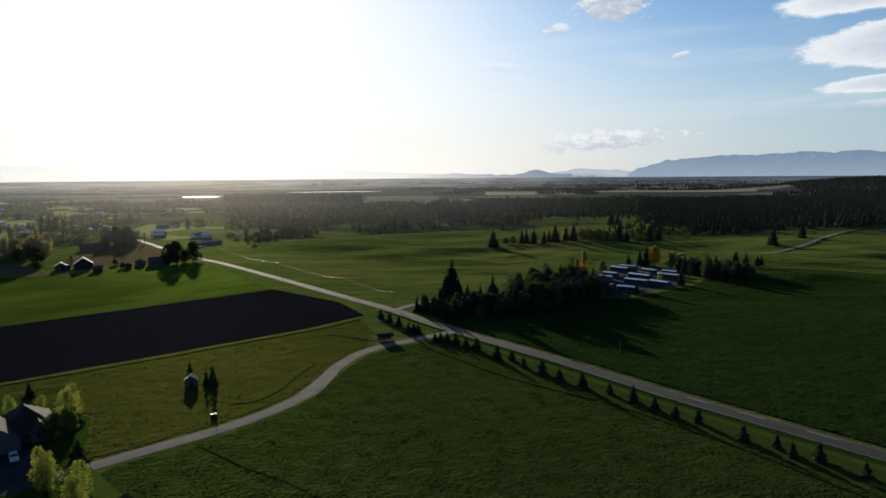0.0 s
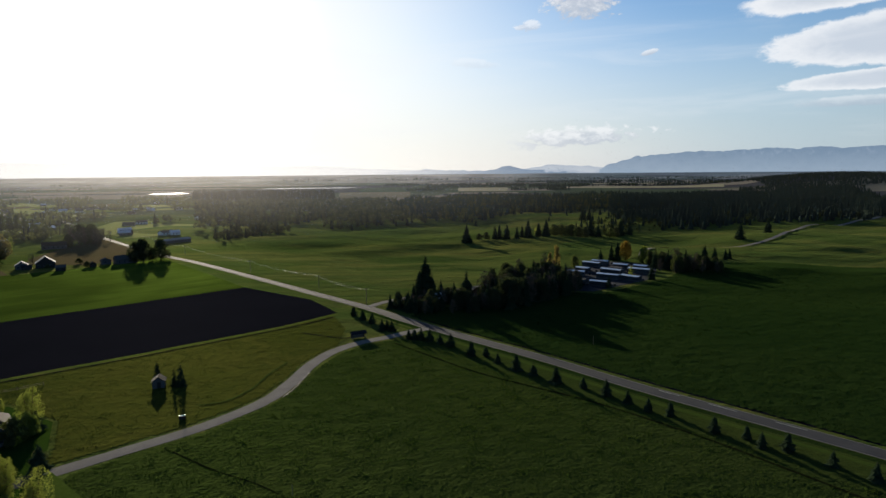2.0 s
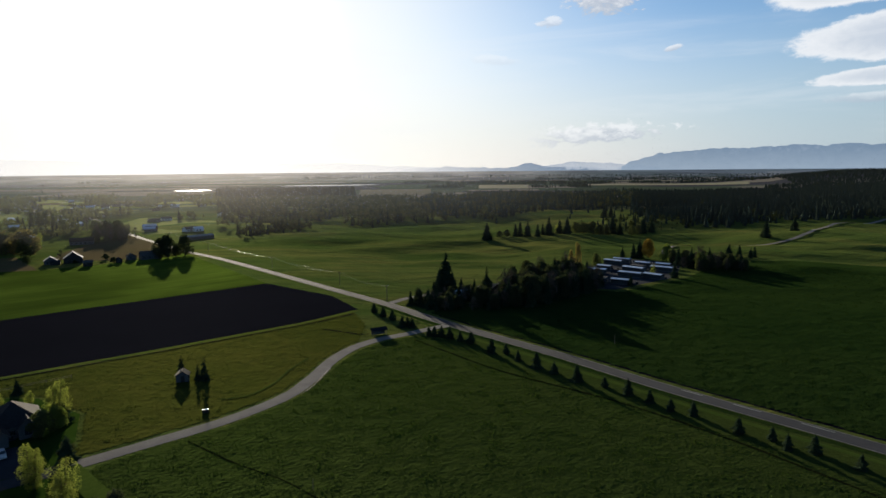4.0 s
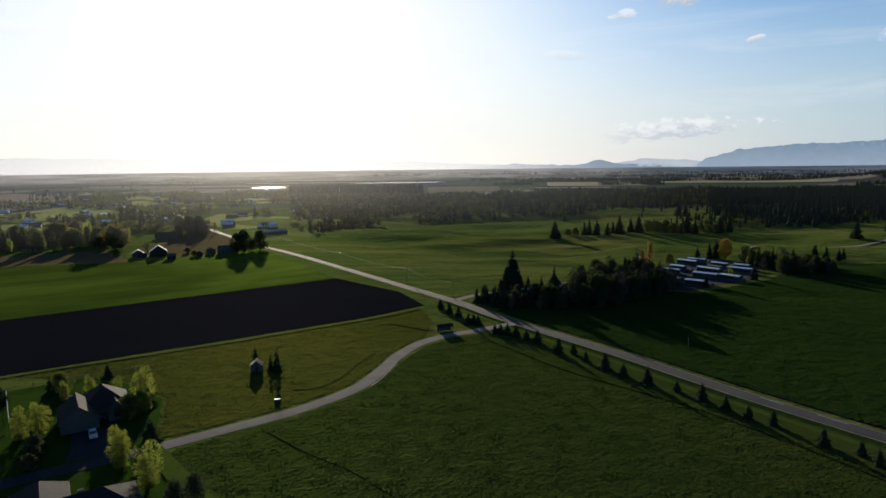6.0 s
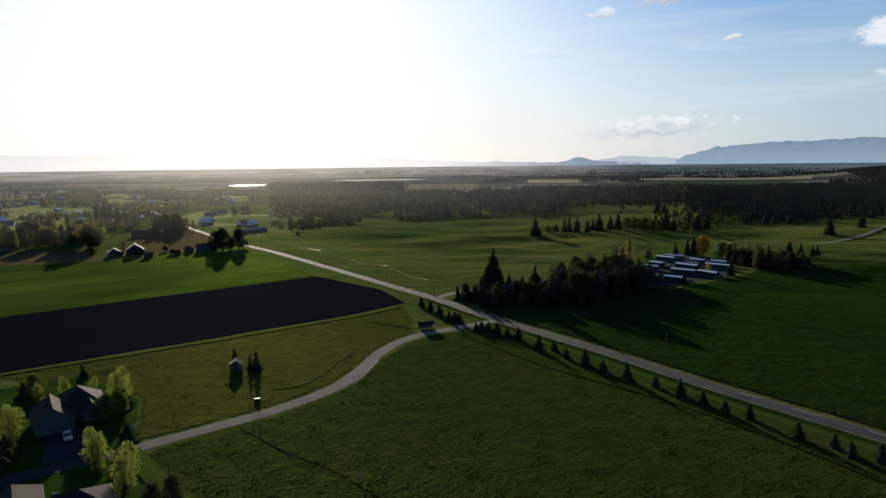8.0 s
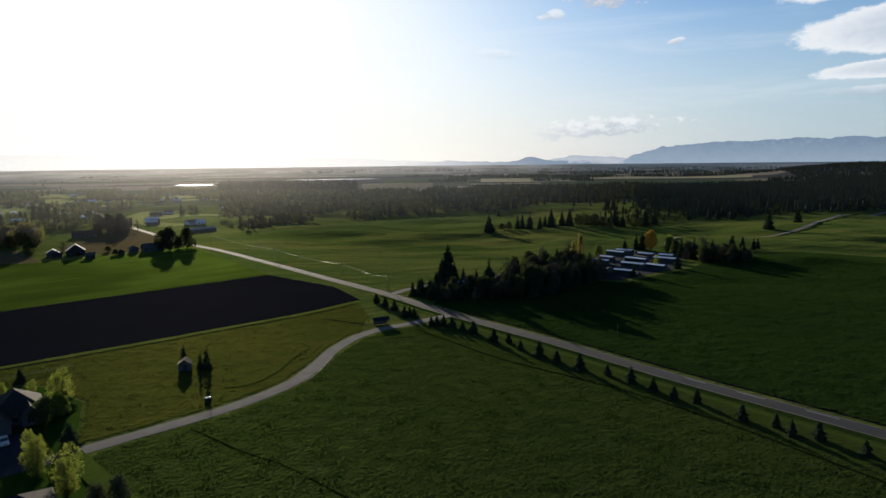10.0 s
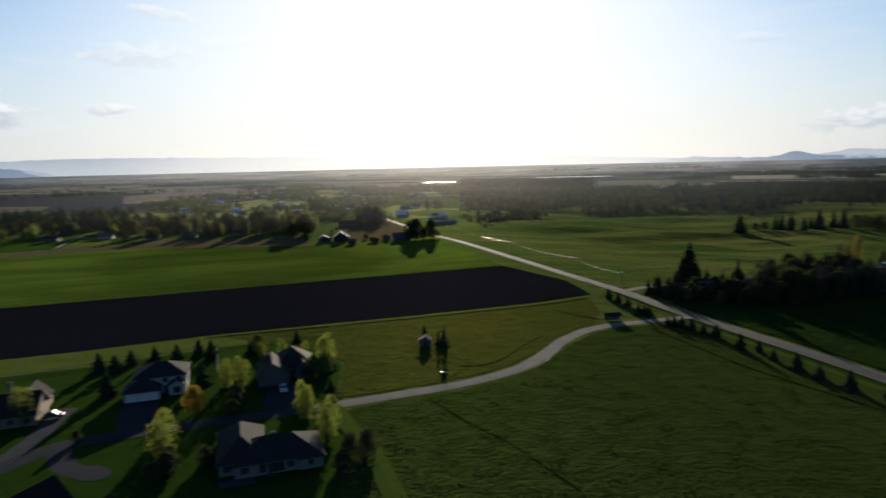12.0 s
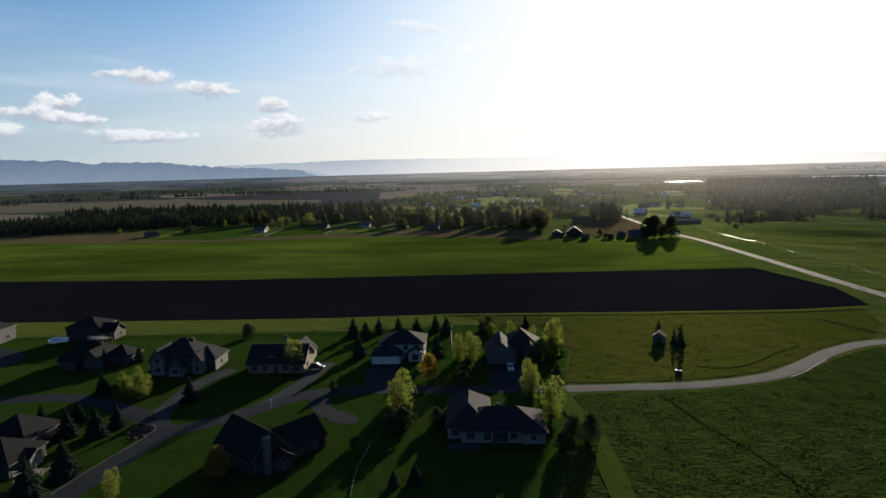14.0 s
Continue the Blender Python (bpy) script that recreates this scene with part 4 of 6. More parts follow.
KINDS = {
    "spruce": [(spruce("spruce_tree", 5.0, 1.6, 11 + i, NEEDLES, "dark green young spruce on mown grass", 20, 10, 0.68, 0.1), 5.0) for i in range(4)],
    "fir": [(spruce("fir_tree", 16.0, 3.5, 31 + i, NEEDLES, "tall dark conifer with drooping boughs", 36, 12, 0.72, 0.22), 16.0) for i in range(4)],
    "blue": [(spruce("blue_spruce_tree", 7.5, 2.3, 41 + i, BLUE_NEEDLES, "blue-green spruce on a lawn", 22, 10), 7.5) for i in range(3)],
    "green": [(broadleaf("broadleaf_tree", 9.0, 3.3, 51 + i, LEAF_GREEN, "garden tree with fresh light green leaves", 4800, 0.19, 1.1, 0.12, 14), 9.0) for i in range(3)],
    "yellow": [(aspen("aspen_tree", 9.0, 2.5, 61 + i, LEAF_YELLOW, "feathery aspen with yellow-green spring leaves"), 9.0) for i in range(4)],
    "old_fir": [(spruce("fir_tree", 22.0, 5.8, 35 + i, NEEDLES, "big old dark fir with a broad ragged crown", 44, 14, 0.78, 0.16), 22.0) for i in range(2)],
    "slim": [(spruce("spruce_tree", 7.0, 1.45, 311 + i, NEEDLES, "slim dark spruce behind the pump shed", 22, 9, 0.7, 0.05), 7.0) for i in range(2)],
    "gold": [(broadleaf("poplar_tree", 16.0, 2.5, 391 + i, LEAF_GOLD, "tall narrow poplar with golden spring leaves", 2400, 0.3, 1.7, 0.1, 14), 16.0) for i in range(1)],
    "thin": [(aspen("aspen_tree", 9.0, 2.5, 161 + i, LEAF_YELLOW, "thin pale aspen just coming into leaf", 2600, 0.10), 9.0) for i in range(1)],
    "pine": [(broadleaf("pine_tree", 5.5, 2.3, 171 + i, PINE_NEEDLES, "bushy rounded dark pine beside the house", 3600, 0.16, 1.2, 0.12, 14), 5.5) for i in range(2)],
    "dark": [(broadleaf("broadleaf_tree", 10.0, 3.6, 181 + i, LEAF_DARK, "dark leafy tree in a dense grove", 2600, 0.32, 1.1, 0.1, 12), 10.0) for i in range(3)],
    "russet": [(broadleaf("broadleaf_tree", 12.0, 5.2, 191 + i, LEAF_RUSSET, "broad round tree with russet spring leaves", 2600, 0.42, 0.9, 0.14, 12), 12.0) for i in range(3)],
    "orange": [(broadleaf("broadleaf_tree", 7.0, 2.5, 71 + i, LEAF_ORANGE, "round garden tree with copper leaves", 4200, 0.16, 1.1, 0.18, 14), 7.0) for i in range(2)],
    "olive": [(broadleaf("broadleaf_tree", 11.0, 4.6, 81 + i, LEAF_OLIVE, "broad tree with dull olive leaves", 3400, 0.32, 1.0, 0.14, 13), 11.0) for i in range(3)],
    "poplar": [(broadleaf("poplar_tree", 16.0, 2.6, 91 + i, LEAF_OLIVE, "tall narrow poplar in pale leaf", 2800, 0.32, 1.7, 0.1, 14), 16.0) for i in range(2)],
    "bush": [(broadleaf("bush", 2.6, 1.5, 101 + i, LEAF_DARK, "dark rounded garden bush", 700, 0.2, 0.8, 0.2, 6), 2.6) for i in range(2)],
    "bare": [(bare_tree("bare_tree", 12.0, 3.6, 111 + i, TWIGS, "reddish tree just coming into bud"), 12.0) for i in range(2)],
}

# young spruces in a row along the country road: place and height
for x, y, h in [(-29.7, 283.8, 4.8), (-24.8, 275.5, 4.9), (-20.2, 268.7, 4.8), (-15.1, 256.2, 4.9), (-11.0, 255.0, 4.6), (-13, 258, 4.2), (-3.7, 241.9, 3.9), (-1.5, 240.9, 4.4),
                (1.2, 240.8, 4.6), (4.5, 238.1, 4.8), (8.4, 234.6, 4.0), (12.3, 230.4, 5.1), (19.1, 218.0, 5.4), (24.3, 217.1, 3.8), (27.4, 208.8, 3.6), (32.6, 201.0, 5.4),
                (37.3, 194.9, 4.1), (43.0, 187.5, 5.4), (50.2, 182.0, 3.5), (55.3, 175.5, 4.9), (59.5, 169.0, 3.9), (63.1, 162.9, 3.7), (67.9, 159.6, 4.0)]:
    stand("spruce", x, y, h * 1.08, wide=1.25, group="spruces along the road")
for x, y, h in [(74.4, 148.0, 4.7), (80.7, 143.9, 3.8), (81.6, 138.9, 4.2), (86.6, 136.7, 4.9), (92.2, 128.8, 3.9), (97, 122, 4.4), (102, 116, 4.0)]:
    stand("spruce", x, y, h, wide=1.2, group="spruces along the road")

# the garden trees of the houses
for kind, x, y, h in [("yellow", -164.5, 62.5, 8.8), ("yellow", -168.4, 60.2, 7.6), ("yellow", -103.5, 97.2, 11.7), ("yellow", -85.5, 125.5, 10.6), ("yellow", -74, 116.6, 10.6),
                      ("orange", -115.2, 119.8, 7.0), ("yellow", -116.3, 139.6, 9.5), ("yellow", -119.5, 137.1, 8.7), ("yellow", -102, 161.3, 11.7), ("olive", -100.4, 151.7, 6.5),
                      ("orange", -107.7, 53.7, 6.3), ("thin", -150.1, 100, 10.8), ("yellow", -121.7, 166.8, 6.8), ("yellow", -116.8, 172.3, 4.5), ("thin", -116.2, 38.1, 6.0),
                      ("green", -99.6, 156.9, 6.0), ("olive", -131.9, 167.7, 6.5), ("yellow", -127.1, 162.8, 6.3)]:
    stand(kind, x, y, h, wide=1.35 if kind in ("yellow", "thin") else 1.2, group="garden trees")
for kind, x, y, h in [("spruce", -168.1, 136.5, 5.9), ("spruce", -162.8, 137.7, 5.4), ("spruce", -163.7, 144.6, 4.9), ("spruce", -161, 151.5, 4.4), ("spruce", -154.4, 154.4, 4.7),
                      ("spruce", -149.5, 159, 5.4), ("spruce", -143.3, 157.9, 5.9), ("spruce", -147.3, 121.5, 6.3), ("spruce", -127.9, 136.3, 6.3), ("blue", -175.3, 56.9, 6.9),
                      ("blue", -152.5, 69.8, 6.7), ("pine", -196.8, 112.2, 4.8), ("spruce", -134.3, 166.5, 4.5), ("spruce", -132.2, 170, 4.3), ("spruce", -126.6, 182, 4.2)]:
    stand(kind, x, y, h * (1.18 if kind == "spruce" else 1.0), wide=1.25, group="garden conifers")
for kind, x, y, h in [("blue", -150.2, 51.3, 6.0), ("blue", -148.1, 46.2, 7.4), ("blue", -161.2, 46.6, 5.4), ("blue", -166.4, 40.3, 5.2), ("blue", -132, 35, 8.5),
                      ("blue", -126.6, 27.6, 9.3), ("spruce", -100.1, 160.6, 5.0), ("spruce", -86, 138.1, 5.4), ("blue", -77.9, 76.9, 4.4), ("blue", -80.2, 73.6, 3.3),
                      ("blue", -153.4, 41.9, 6.8), ("spruce", -199.2, 75.7, 4.5), ("slim", -85.3, 201.0, 6.0), ("slim", -74.5, 192.4, 7.8), ("slim", -76.8, 193, 5.6)]:
    stand(kind, x, y, h * (1.18 if kind == "spruce" else 1.0), wide=1.25, group="garden conifers")
for x, y, h in [(-96.8, 92.3, 4.6), (-98.6, 94.9, 4.4), (-98.2, 89.2, 3.6), (-93, 99.3, 3.6), (-96.8, 108.4, 2.4), (-129.2, 97.6, 2.6), (-110.3, 130.9, 4.2), (-105.5, 122.8, 3.6),
                (-97.5, 79, 2.4), (-104.1, 75.3, 3.2), (-108, 128, 3.0), (-88, 141, 3.4), (-64.5, 106.0, 3.5)]:
    stand("bush", x, y, h, group="garden bushes")
stand("pine", -64.6, 110.2, 5.6, group="garden conifers")
stand("pine", -61.6, 112.4, 6.0, group="garden conifers")

# the grove at the crossroads
for kind, x, y, h in [("old_fir", 4.3, 323.3, 23.6), ("old_fir", 1.2, 325.5, 15), ("fir", 7.6, 321.5, 14), ("fir", -9, 303, 9), ("fir", -2, 312, 10), ("fir", 1.0, 320, 15), ("spruce", -10, 297.8, 9.8), ("fir", -4.4, 299, 9), ("spruce", -13.3, 297.9, 7.5), ("fir", 12.1, 315.7, 11.3),
                      ("fir", 18.7, 312.6, 10.9), ("fir", 25, 312.4, 17), ("bare", 33.8, 306, 17), ("bare", 37, 309, 15), ("fir", 39.5, 305.1, 14)]:
    stand(kind, x, y, h, wide=1.0, group="grove by the crossroads")
GROVE = [(-12, 296), (-4, 284), (19, 284), (43.7, 291), (86, 327), (92, 342), (88, 366), (62, 366), (42, 338), (22, 318), (0, 308)]
random.seed(5)
count = 0
while count < 270:
    x, y = random.uniform(-12, 92), random.uniform(284, 368)
    if inside(x, y, GROVE):
        count += 1
        tall = random.uniform(8.5, 15) if x > 34 else random.uniform(4.5, 9)
        stand(random.choice(("fir", "fir", "fir", "dark", "bare") if x > 34 else ("dark", "bare", "spruce", "fir")), x, y, tall, group="grove by the crossroads")
# trees about the trailer park
for kind, x, y, h in [("gold", 91.1, 398.2, 17.5), ("gold", 86.6, 397.4, 13), ("bare", 83, 396, 13), ("olive", 106.7, 411.4, 8.1), ("fir", 129.8, 430.4, 11.6), ("fir", 142.7, 446.2, 12.4), ("fir", 147.2, 445.9, 15.3),
                      ("orange", 152.1, 442, 14), ("green", 160, 428, 12), ("fir", 160.5, 408, 14), ("fir", 166, 400, 15), ("bare", 172, 402, 15), ("fir", 176, 396, 14.7),
                      ("olive", 168, 390.3, 11), ("spruce", 108, 341.2, 7.0), ("spruce", 141.7, 364.7, 9.2), ("yellow", 131, 372, 7.5)]:
    stand(kind, x, y, h, group="trees about the trailer park")
for i in range(44):
    stand(random.choice(("dark", "fir", "bare", "dark")), random.uniform(158, 196), random.uniform(384, 420), random.uniform(6, 10), group="trees about the trailer park")
for x, y, h in [(206.3, 434.4, 9.3), (214.1, 434, 9.3), (220.6, 431, 8.8), (226, 436, 8), (210, 440, 9), (301, 562, 17), (354, 608, 16), (46.2, 570.8, 17.9)]:
    stand("old_fir" if h > 12 else "fir", x, y, h, wide=1.1, group="lone conifers in the pasture")
# roadside trees by the farm
for kind, x, y, h in [("dark", -206.0, 473, 17), ("dark", -211.5, 474, 15), ("dark", -198, 485, 15.5), ("dark", -203, 481, 9), ("olive", -300, 452, 6), ("bush", -237, 452, 4), ("bush", -262, 447, 3),
                      ("bush", -252, 470, 4), ("bare", -286, 470, 8)]:
    stand(kind, x, y, h, wide=1.25, group="trees by the farm")
# the large trees round the farm: kind, place, height, breadth
for kind, x, y, h, w in [("russet", -326, 489, 20, 1.3), ("olive", -321, 484, 16, 1.2), ("russet", -347, 509, 16, 1.2), ("russet", -374, 505, 16, 1.2), ("olive", -414, 533, 18, 1.0),
                         ("dark", -407, 517, 14, 0.9), ("poplar", -441, 604, 19, 1.2), ("poplar", -436, 620, 18, 1.2), ("yellow", -413, 578, 15, 1.5),
                         ("olive", -427, 525, 14, 1.2), ("yellow", -452, 542, 13, 1.5), ("poplar", -489, 751, 19, 1.4), ("poplar", -479, 750, 18, 1.4),
                         ("poplar", -475, 757, 19, 1.4), ("poplar", -456, 741, 17, 1.4), ("olive", -419, 697, 13, 1.3), ("olive", -398, 683, 12, 1.3),
                         ("dark", -332, 622, 17, 1.2), ("fir", -326, 621, 19, 1.3), ("dark", -322, 626, 17, 1.2), ("fir", -314, 620, 16, 1.2),
                         ("bare", -391, 695, 16, 1.2), ("olive", -367, 668, 14, 1.2)]:
    stand(kind, x, y, h, wide=w, group="trees by the farm")
# a bare reddish grove between the farm and the village
random.seed(14)
for k in range(22):
    stand(random.choice(("bare", "bare", "dark")), random.uniform(-328, -298), random.uniform(580, 640), random.uniform(11, 17), group="bare grove by the farm")
# conifers and willows across the pasture
for kind, x, y, h, w in [("fir", 76, 598, 14, 1.1), ("fir", 81, 601, 15, 1.1), ("fir", 87.7, 597, 16, 1.2), ("fir", 97, 594, 13, 1.1), ("fir", 112, 612, 13, 1.1), ("fir", 104, 606, 12, 1.1),
                         ("old_fir", 109, 600, 19, 1.0), ("fir", 122, 614, 16, 1.2), ("old_fir", 128, 606, 19, 0.9), ("yellow", 122, 622, 11, 1.7), ("olive", 138, 614, 12, 1.2),
                         ("olive", 146, 618, 12, 1.3), ("olive", 154, 609, 13, 1.2), ("dark", 163, 616, 10, 1.3), ("dark", 171, 622, 9, 1.3), ("old_fir", 182, 640, 21, 0.9),
                         ("fir", 188, 632, 14, 1.2), ("olive", 197, 622, 10, 1.3), ("old_fir", 214, 640, 20, 0.9), ("dark", 206, 630, 9, 1.3), ("fir", 226, 648, 17, 1.1), ("dark", 60, 590, 6, 1.5),
                         ("dark", 67, 594, 7, 1.4), ("fir", 76, 789, 10, 1.1), ("old_fir", 219, 806, 20, 1.0), ("old_fir", 229, 812, 17, 1.1)]:
    stand(kind, x, y, h, wide=w, group="trees across the pasture")
# the wooded settlement along the field's far side
SETTLE = [(-760, 200), (-735, 262), (-680, 345), (-640, 395), (-590, 430), (-545, 455), (-490, 440), (-440, 425), (-400, 452), (-345, 495), (-350, 560), (-420, 600), (-560, 560), (-680, 470),
          (-800, 380), (-860, 260), (-800, 180)]
random.seed(8)
count = 0
while count < 290:
    x, y = random.uniform(-860, -300), random.uniform(150, 620)
    if inside(x, y, SETTLE):
        count += 1
        left = x < -560
        stand(random.choice(("fir", "dark", "fir", "dark", "olive") if left else ("russet", "olive", "fir", "yellow", "russet", "poplar", "bare")), x, y,
              random.uniform(8, 14) if left else random.uniform(9, 18), group="trees of the settlement")


# garden trees on the settlement's lawns: kind, place, height, breadth
for kind, x, y, h, w in [("poplar", -645, 376, 20, 1.9), ("poplar", -638, 382, 17, 1.8), ("yellow", -602, 388, 11, 2.2), ("olive", -596, 392, 8, 1.2), ("yellow", -577, 408, 16, 1.9), ("fir", -592, 412, 17, 1.1),
                         ("yellow", -520, 450, 11, 1.6), ("olive", -556, 496, 21, 1.3), ("poplar", -612, 492, 22, 2.0), ("poplar", -604, 498, 21, 2.0), ("poplar", -594, 500, 22, 2.0), ("fir", -575, 440, 20, 1.1),
                         ("fir", -585, 448, 21, 1.1), ("yellow", -668, 345, 8, 2.0), ("green", -655, 350, 8, 1.2), ("dark", -648, 362, 12, 1.2), ("bush", -640, 305, 5, 2.6), ("bush", -625, 296, 5, 2.6),
                         ("dark", -470, 418, 9, 1.2), ("russet", -452, 430, 11, 1.2), ("fir", -540, 470, 19, 1.1), ("dark", -745, 246, 8, 1.4), ("green", -690, 250, 5, 1.5), ("bush", -580, 350, 3, 1.5)]:
    stand(kind, x, y, h, wide=w, group="garden trees of the settlement")


# drop the tree models that no place uses
for models in KINDS.values():
    for src, tall in models:
        if src not in made:
            for child in list(src.children):
                bpy.data.objects.remove(child)
            bpy.data.objects.remove(src)


# ---- woods: countless far trees ----
def fir_shape(rng, h):
    r = h * rng.uniform(0.16, 0.27)
    verts, faces = [], []
    for k in range(6):
        f0, f1 = 0.05 + 0.155 * k, min(1.0, 0.05 + 0.155 * k + 0.3)
        o = len(verts)
        rr = r * (1 - 0.155 * k)
        for s in range(6):
            w = s * 1.047 + rng.uniform(-0.3, 0.3) + k
            q = rr * rng.uniform(0.65, 1.25)
            verts.append((q * math.cos(w), q * math.sin(w), h * f0 - rng.uniform(0, 0.06) * h))
        verts.append((rng.uniform(-0.02, 0.02) * h, rng.uniform(-0.02, 0.02) * h, h * f1))
        faces += [(o + s, o + (s + 1) % 6, o + 6) for s in range(6)]
    return verts, faces


def round_shape(rng, h):
    """A leafy far tree: a trunk hidden in many small clumps on five uneven lobes."""
    lots = []
    for k in range(5):
        w = 1.26 * k + rng.uniform(-0.4, 0.4)
        c = np.array((math.cos(w) * 0.17, math.sin(w) * 0.17, rng.uniform(0.34, 0.70))) if k else np.array((0.0, 0.0, 0.78))
        d = rng.normal(size=(11, 3))
        d /= np.linalg.norm(d, axis=1)[:, None]
        lots.append(c + d * (rng.uniform(0.35, 1, 11) ** 0.5)[:, None] * rng.uniform(0.15, 0.22))
    return quads(np.concatenate(lots) * h, 0.105 * h, rng)


def wood(name, poly, spacing, low, high, share, label, seed, mats=None, clump=0.0):
    """One object of far trees: share is the part of conifers. A second one holds the leafy trees."""
    rng = np.random.default_rng(seed)
    firs = [fir_shape(rng, 1.0) for _ in range(14)]
    rounds = [round_shape(rng, 1.0) for _ in range(8)]
    x0, x1 = min(p[0] for p in poly), max(p[0] for p in poly)
    y0, y1 = min(p[1] for p in poly), max(p[1] for p in poly)
    lots = {True: ([], [], []), False: ([], [], [])}
    n = int((x1 - x0) * (y1 - y0) / spacing ** 2)
    for _ in range(n):
        x, y = rng.uniform(x0, x1), rng.uniform(y0, y1)
        if not inside(x, y, poly) or (clump and noise.noise((x / 90, y / 90, seed)) < clump):
            continue
        fir = rng.random() < share
        v, f = (firs if fir else rounds)[rng.integers(14 if fir else 8)]
        h = rng.uniform(low, high) * (1.0 if fir else 0.8)
        a = rng.uniform(0, 6.28)
        V = np.asarray(v) @ np.array(((math.cos(a), math.sin(a), 0), (-math.sin(a), math.cos(a), 0), (0, 0, 1))) * h * (1, 1, 1) + (x, y, height(x, y) - 0.2)
        vs, fs, ln = lots[fir]
        o = sum(ln)
        vs.append(V)
        ln.append(len(V))
        fs += [tuple(i + o for i in q) for q in f]
    for fir, tag in ((True, "conifers"), (False, "leafy trees")):
        vs, fs, ln = lots[fir]
        if vs:
            ob = part(name, (np.concatenate(vs).round(2).tolist(), fs), (mats or (WOOD_NEEDLES, WOOD_LEAVES))[0 if fir else 1])
            tagged(ob, label + ", " + tag, "woodland", kind="stuff")


wood("woodland", [(262, 795), (325, 717), (434, 771), (575, 802), (760, 860), (1272, 1783), (918, 1600), (470, 1480), (310, 985)], 6.6, 7, 15, 0.97, "dense dark conifer wood on rising ground", 1, None, -0.34)
wood("woodland", [(150, 830), (200, 790), (250, 772), (335, 1040), (250, 1000), (190, 940)], 34, 7, 13, 0.8, "thinning edge of the conifer wood", 14)
wood("woodland", [(240, 700), (270, 690), (330, 684), (450, 735), (600, 775), (600, 830), (440, 800), (330, 740), (262, 790)], 13, 8, 17, 0.85, "scattered conifers before the wood", 13)
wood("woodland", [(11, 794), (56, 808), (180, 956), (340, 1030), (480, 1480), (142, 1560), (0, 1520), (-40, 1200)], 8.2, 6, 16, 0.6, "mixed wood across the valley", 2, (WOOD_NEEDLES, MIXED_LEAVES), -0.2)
wood("woodland", [(-192, 600), (-170, 640), (-142, 655), (-140, 700), (-178, 740), (-200, 800), (-140, 800), (-90, 730), (-58, 751), (11, 794), (-40, 1200), (0, 1480), (-198, 1420), (-520, 1480), (-314, 894), (-215, 660)],
     8.2, 8, 13, 0.22, "leafy wood beside the village", 12, (HAZEL_NEEDLES, GREY_LEAVES), -0.3)
wood("woodland", [(-546, 1538), (-194, 1477), (-215, 1640), (-600, 1720)], 8.5, 19, 26, 0.9, "tall conifer stand by the water", 3, (HAZEL_NEEDLES, GREY_LEAVES))
wood("woodland", [(120, 622), (180, 622), (260, 668), (342, 738), (230, 749), (150, 670)], 11, 6, 11, 0.35, "willows and scrub across the pasture", 4)
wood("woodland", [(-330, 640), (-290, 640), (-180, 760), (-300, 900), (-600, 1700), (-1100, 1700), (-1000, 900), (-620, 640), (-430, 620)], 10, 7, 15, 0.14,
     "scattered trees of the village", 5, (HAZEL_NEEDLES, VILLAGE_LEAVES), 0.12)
wood("woodland", [(-700, 470), (-1000, 300), (-1150, 330), (-1100, 420), (-830, 620), (-740, 700)], 12, 9, 18, 0.6, "dark belt of trees behind the settlement", 6)
wood("woodland", [(1000, 1700), (1272, 1783), (2300, 1900), (2300, 2700), (1350, 2500), (1150, 2000)], 11, 9, 14, 0.97, "conifer wood on a far hill", 7)
wood("woodland", [(-3600, 300), (-900, 1700), (-1100, 3400), (-3900, 2400)], 95, 8, 13, 0.4, "far hedges and farm trees in the valley", 9, None, 0.22)
wood("woodland", [(-780, 150), (-760, 205), (-740, 260), (-690, 330), (-690, 400), (-720, 470), (-820, 420), (-900, 300), (-960, 170)], 6.8, 8, 17, 0.55, "dense dark trees along the field", 11)


def arc(a0, a1, r0, r1):
    """A belt across the valley, between two bearings and two distances."""
    az = [radians(a0 + (a1 - a0) * i / 6) for i in range(7)]
    return [(r0 * math.sin(a), r0 * math.cos(a)) for a in az] + [(r1 * math.sin(a), r1 * math.cos(a)) for a in reversed(az)]


for a0, a1, r0, r1, gap, seed in [(-1, 3.6, 2080, 2220, 20, 21), (8.7, 14, 2080, 2220, 20, 26), (14, 28, 1640, 1740, 20, 22), (28, 37, 1950, 2150, 20, 30), (3, 38, 2590, 2760, 22, 31), (1, 15, 2440, 2560, 24, 32), (-3, 12, 2780, 3000, 28, 23), (12, 38, 3120, 3240, 26, 33), (9, 38, 3330, 3560, 28, 24), (-12, 38, 3700, 3950, 42, 25),
                                  (-80, -50, 2000, 2080, 26, 27), (-76, -58, 2600, 2700, 34, 28), (-60, -36, 1900, 1980, 26, 29)]:
    wood("woodland", arc(a0, a1, r0, r1), gap * 0.62, 9, 14, 0.85, "dark belt of far trees", seed, None, -0.12)
random.seed(33)
for k in range(34):
    a0, r0 = random.uniform(-84, -28), random.uniform(1750, 3900)
    wood("woodland", arc(a0, a0 + random.uniform(1.5, 6.0), r0, r0 + random.uniform(14, 40)), 13, 7, 12, 0.2, "dark hedge of far trees", 60 + k, None, -0.05)
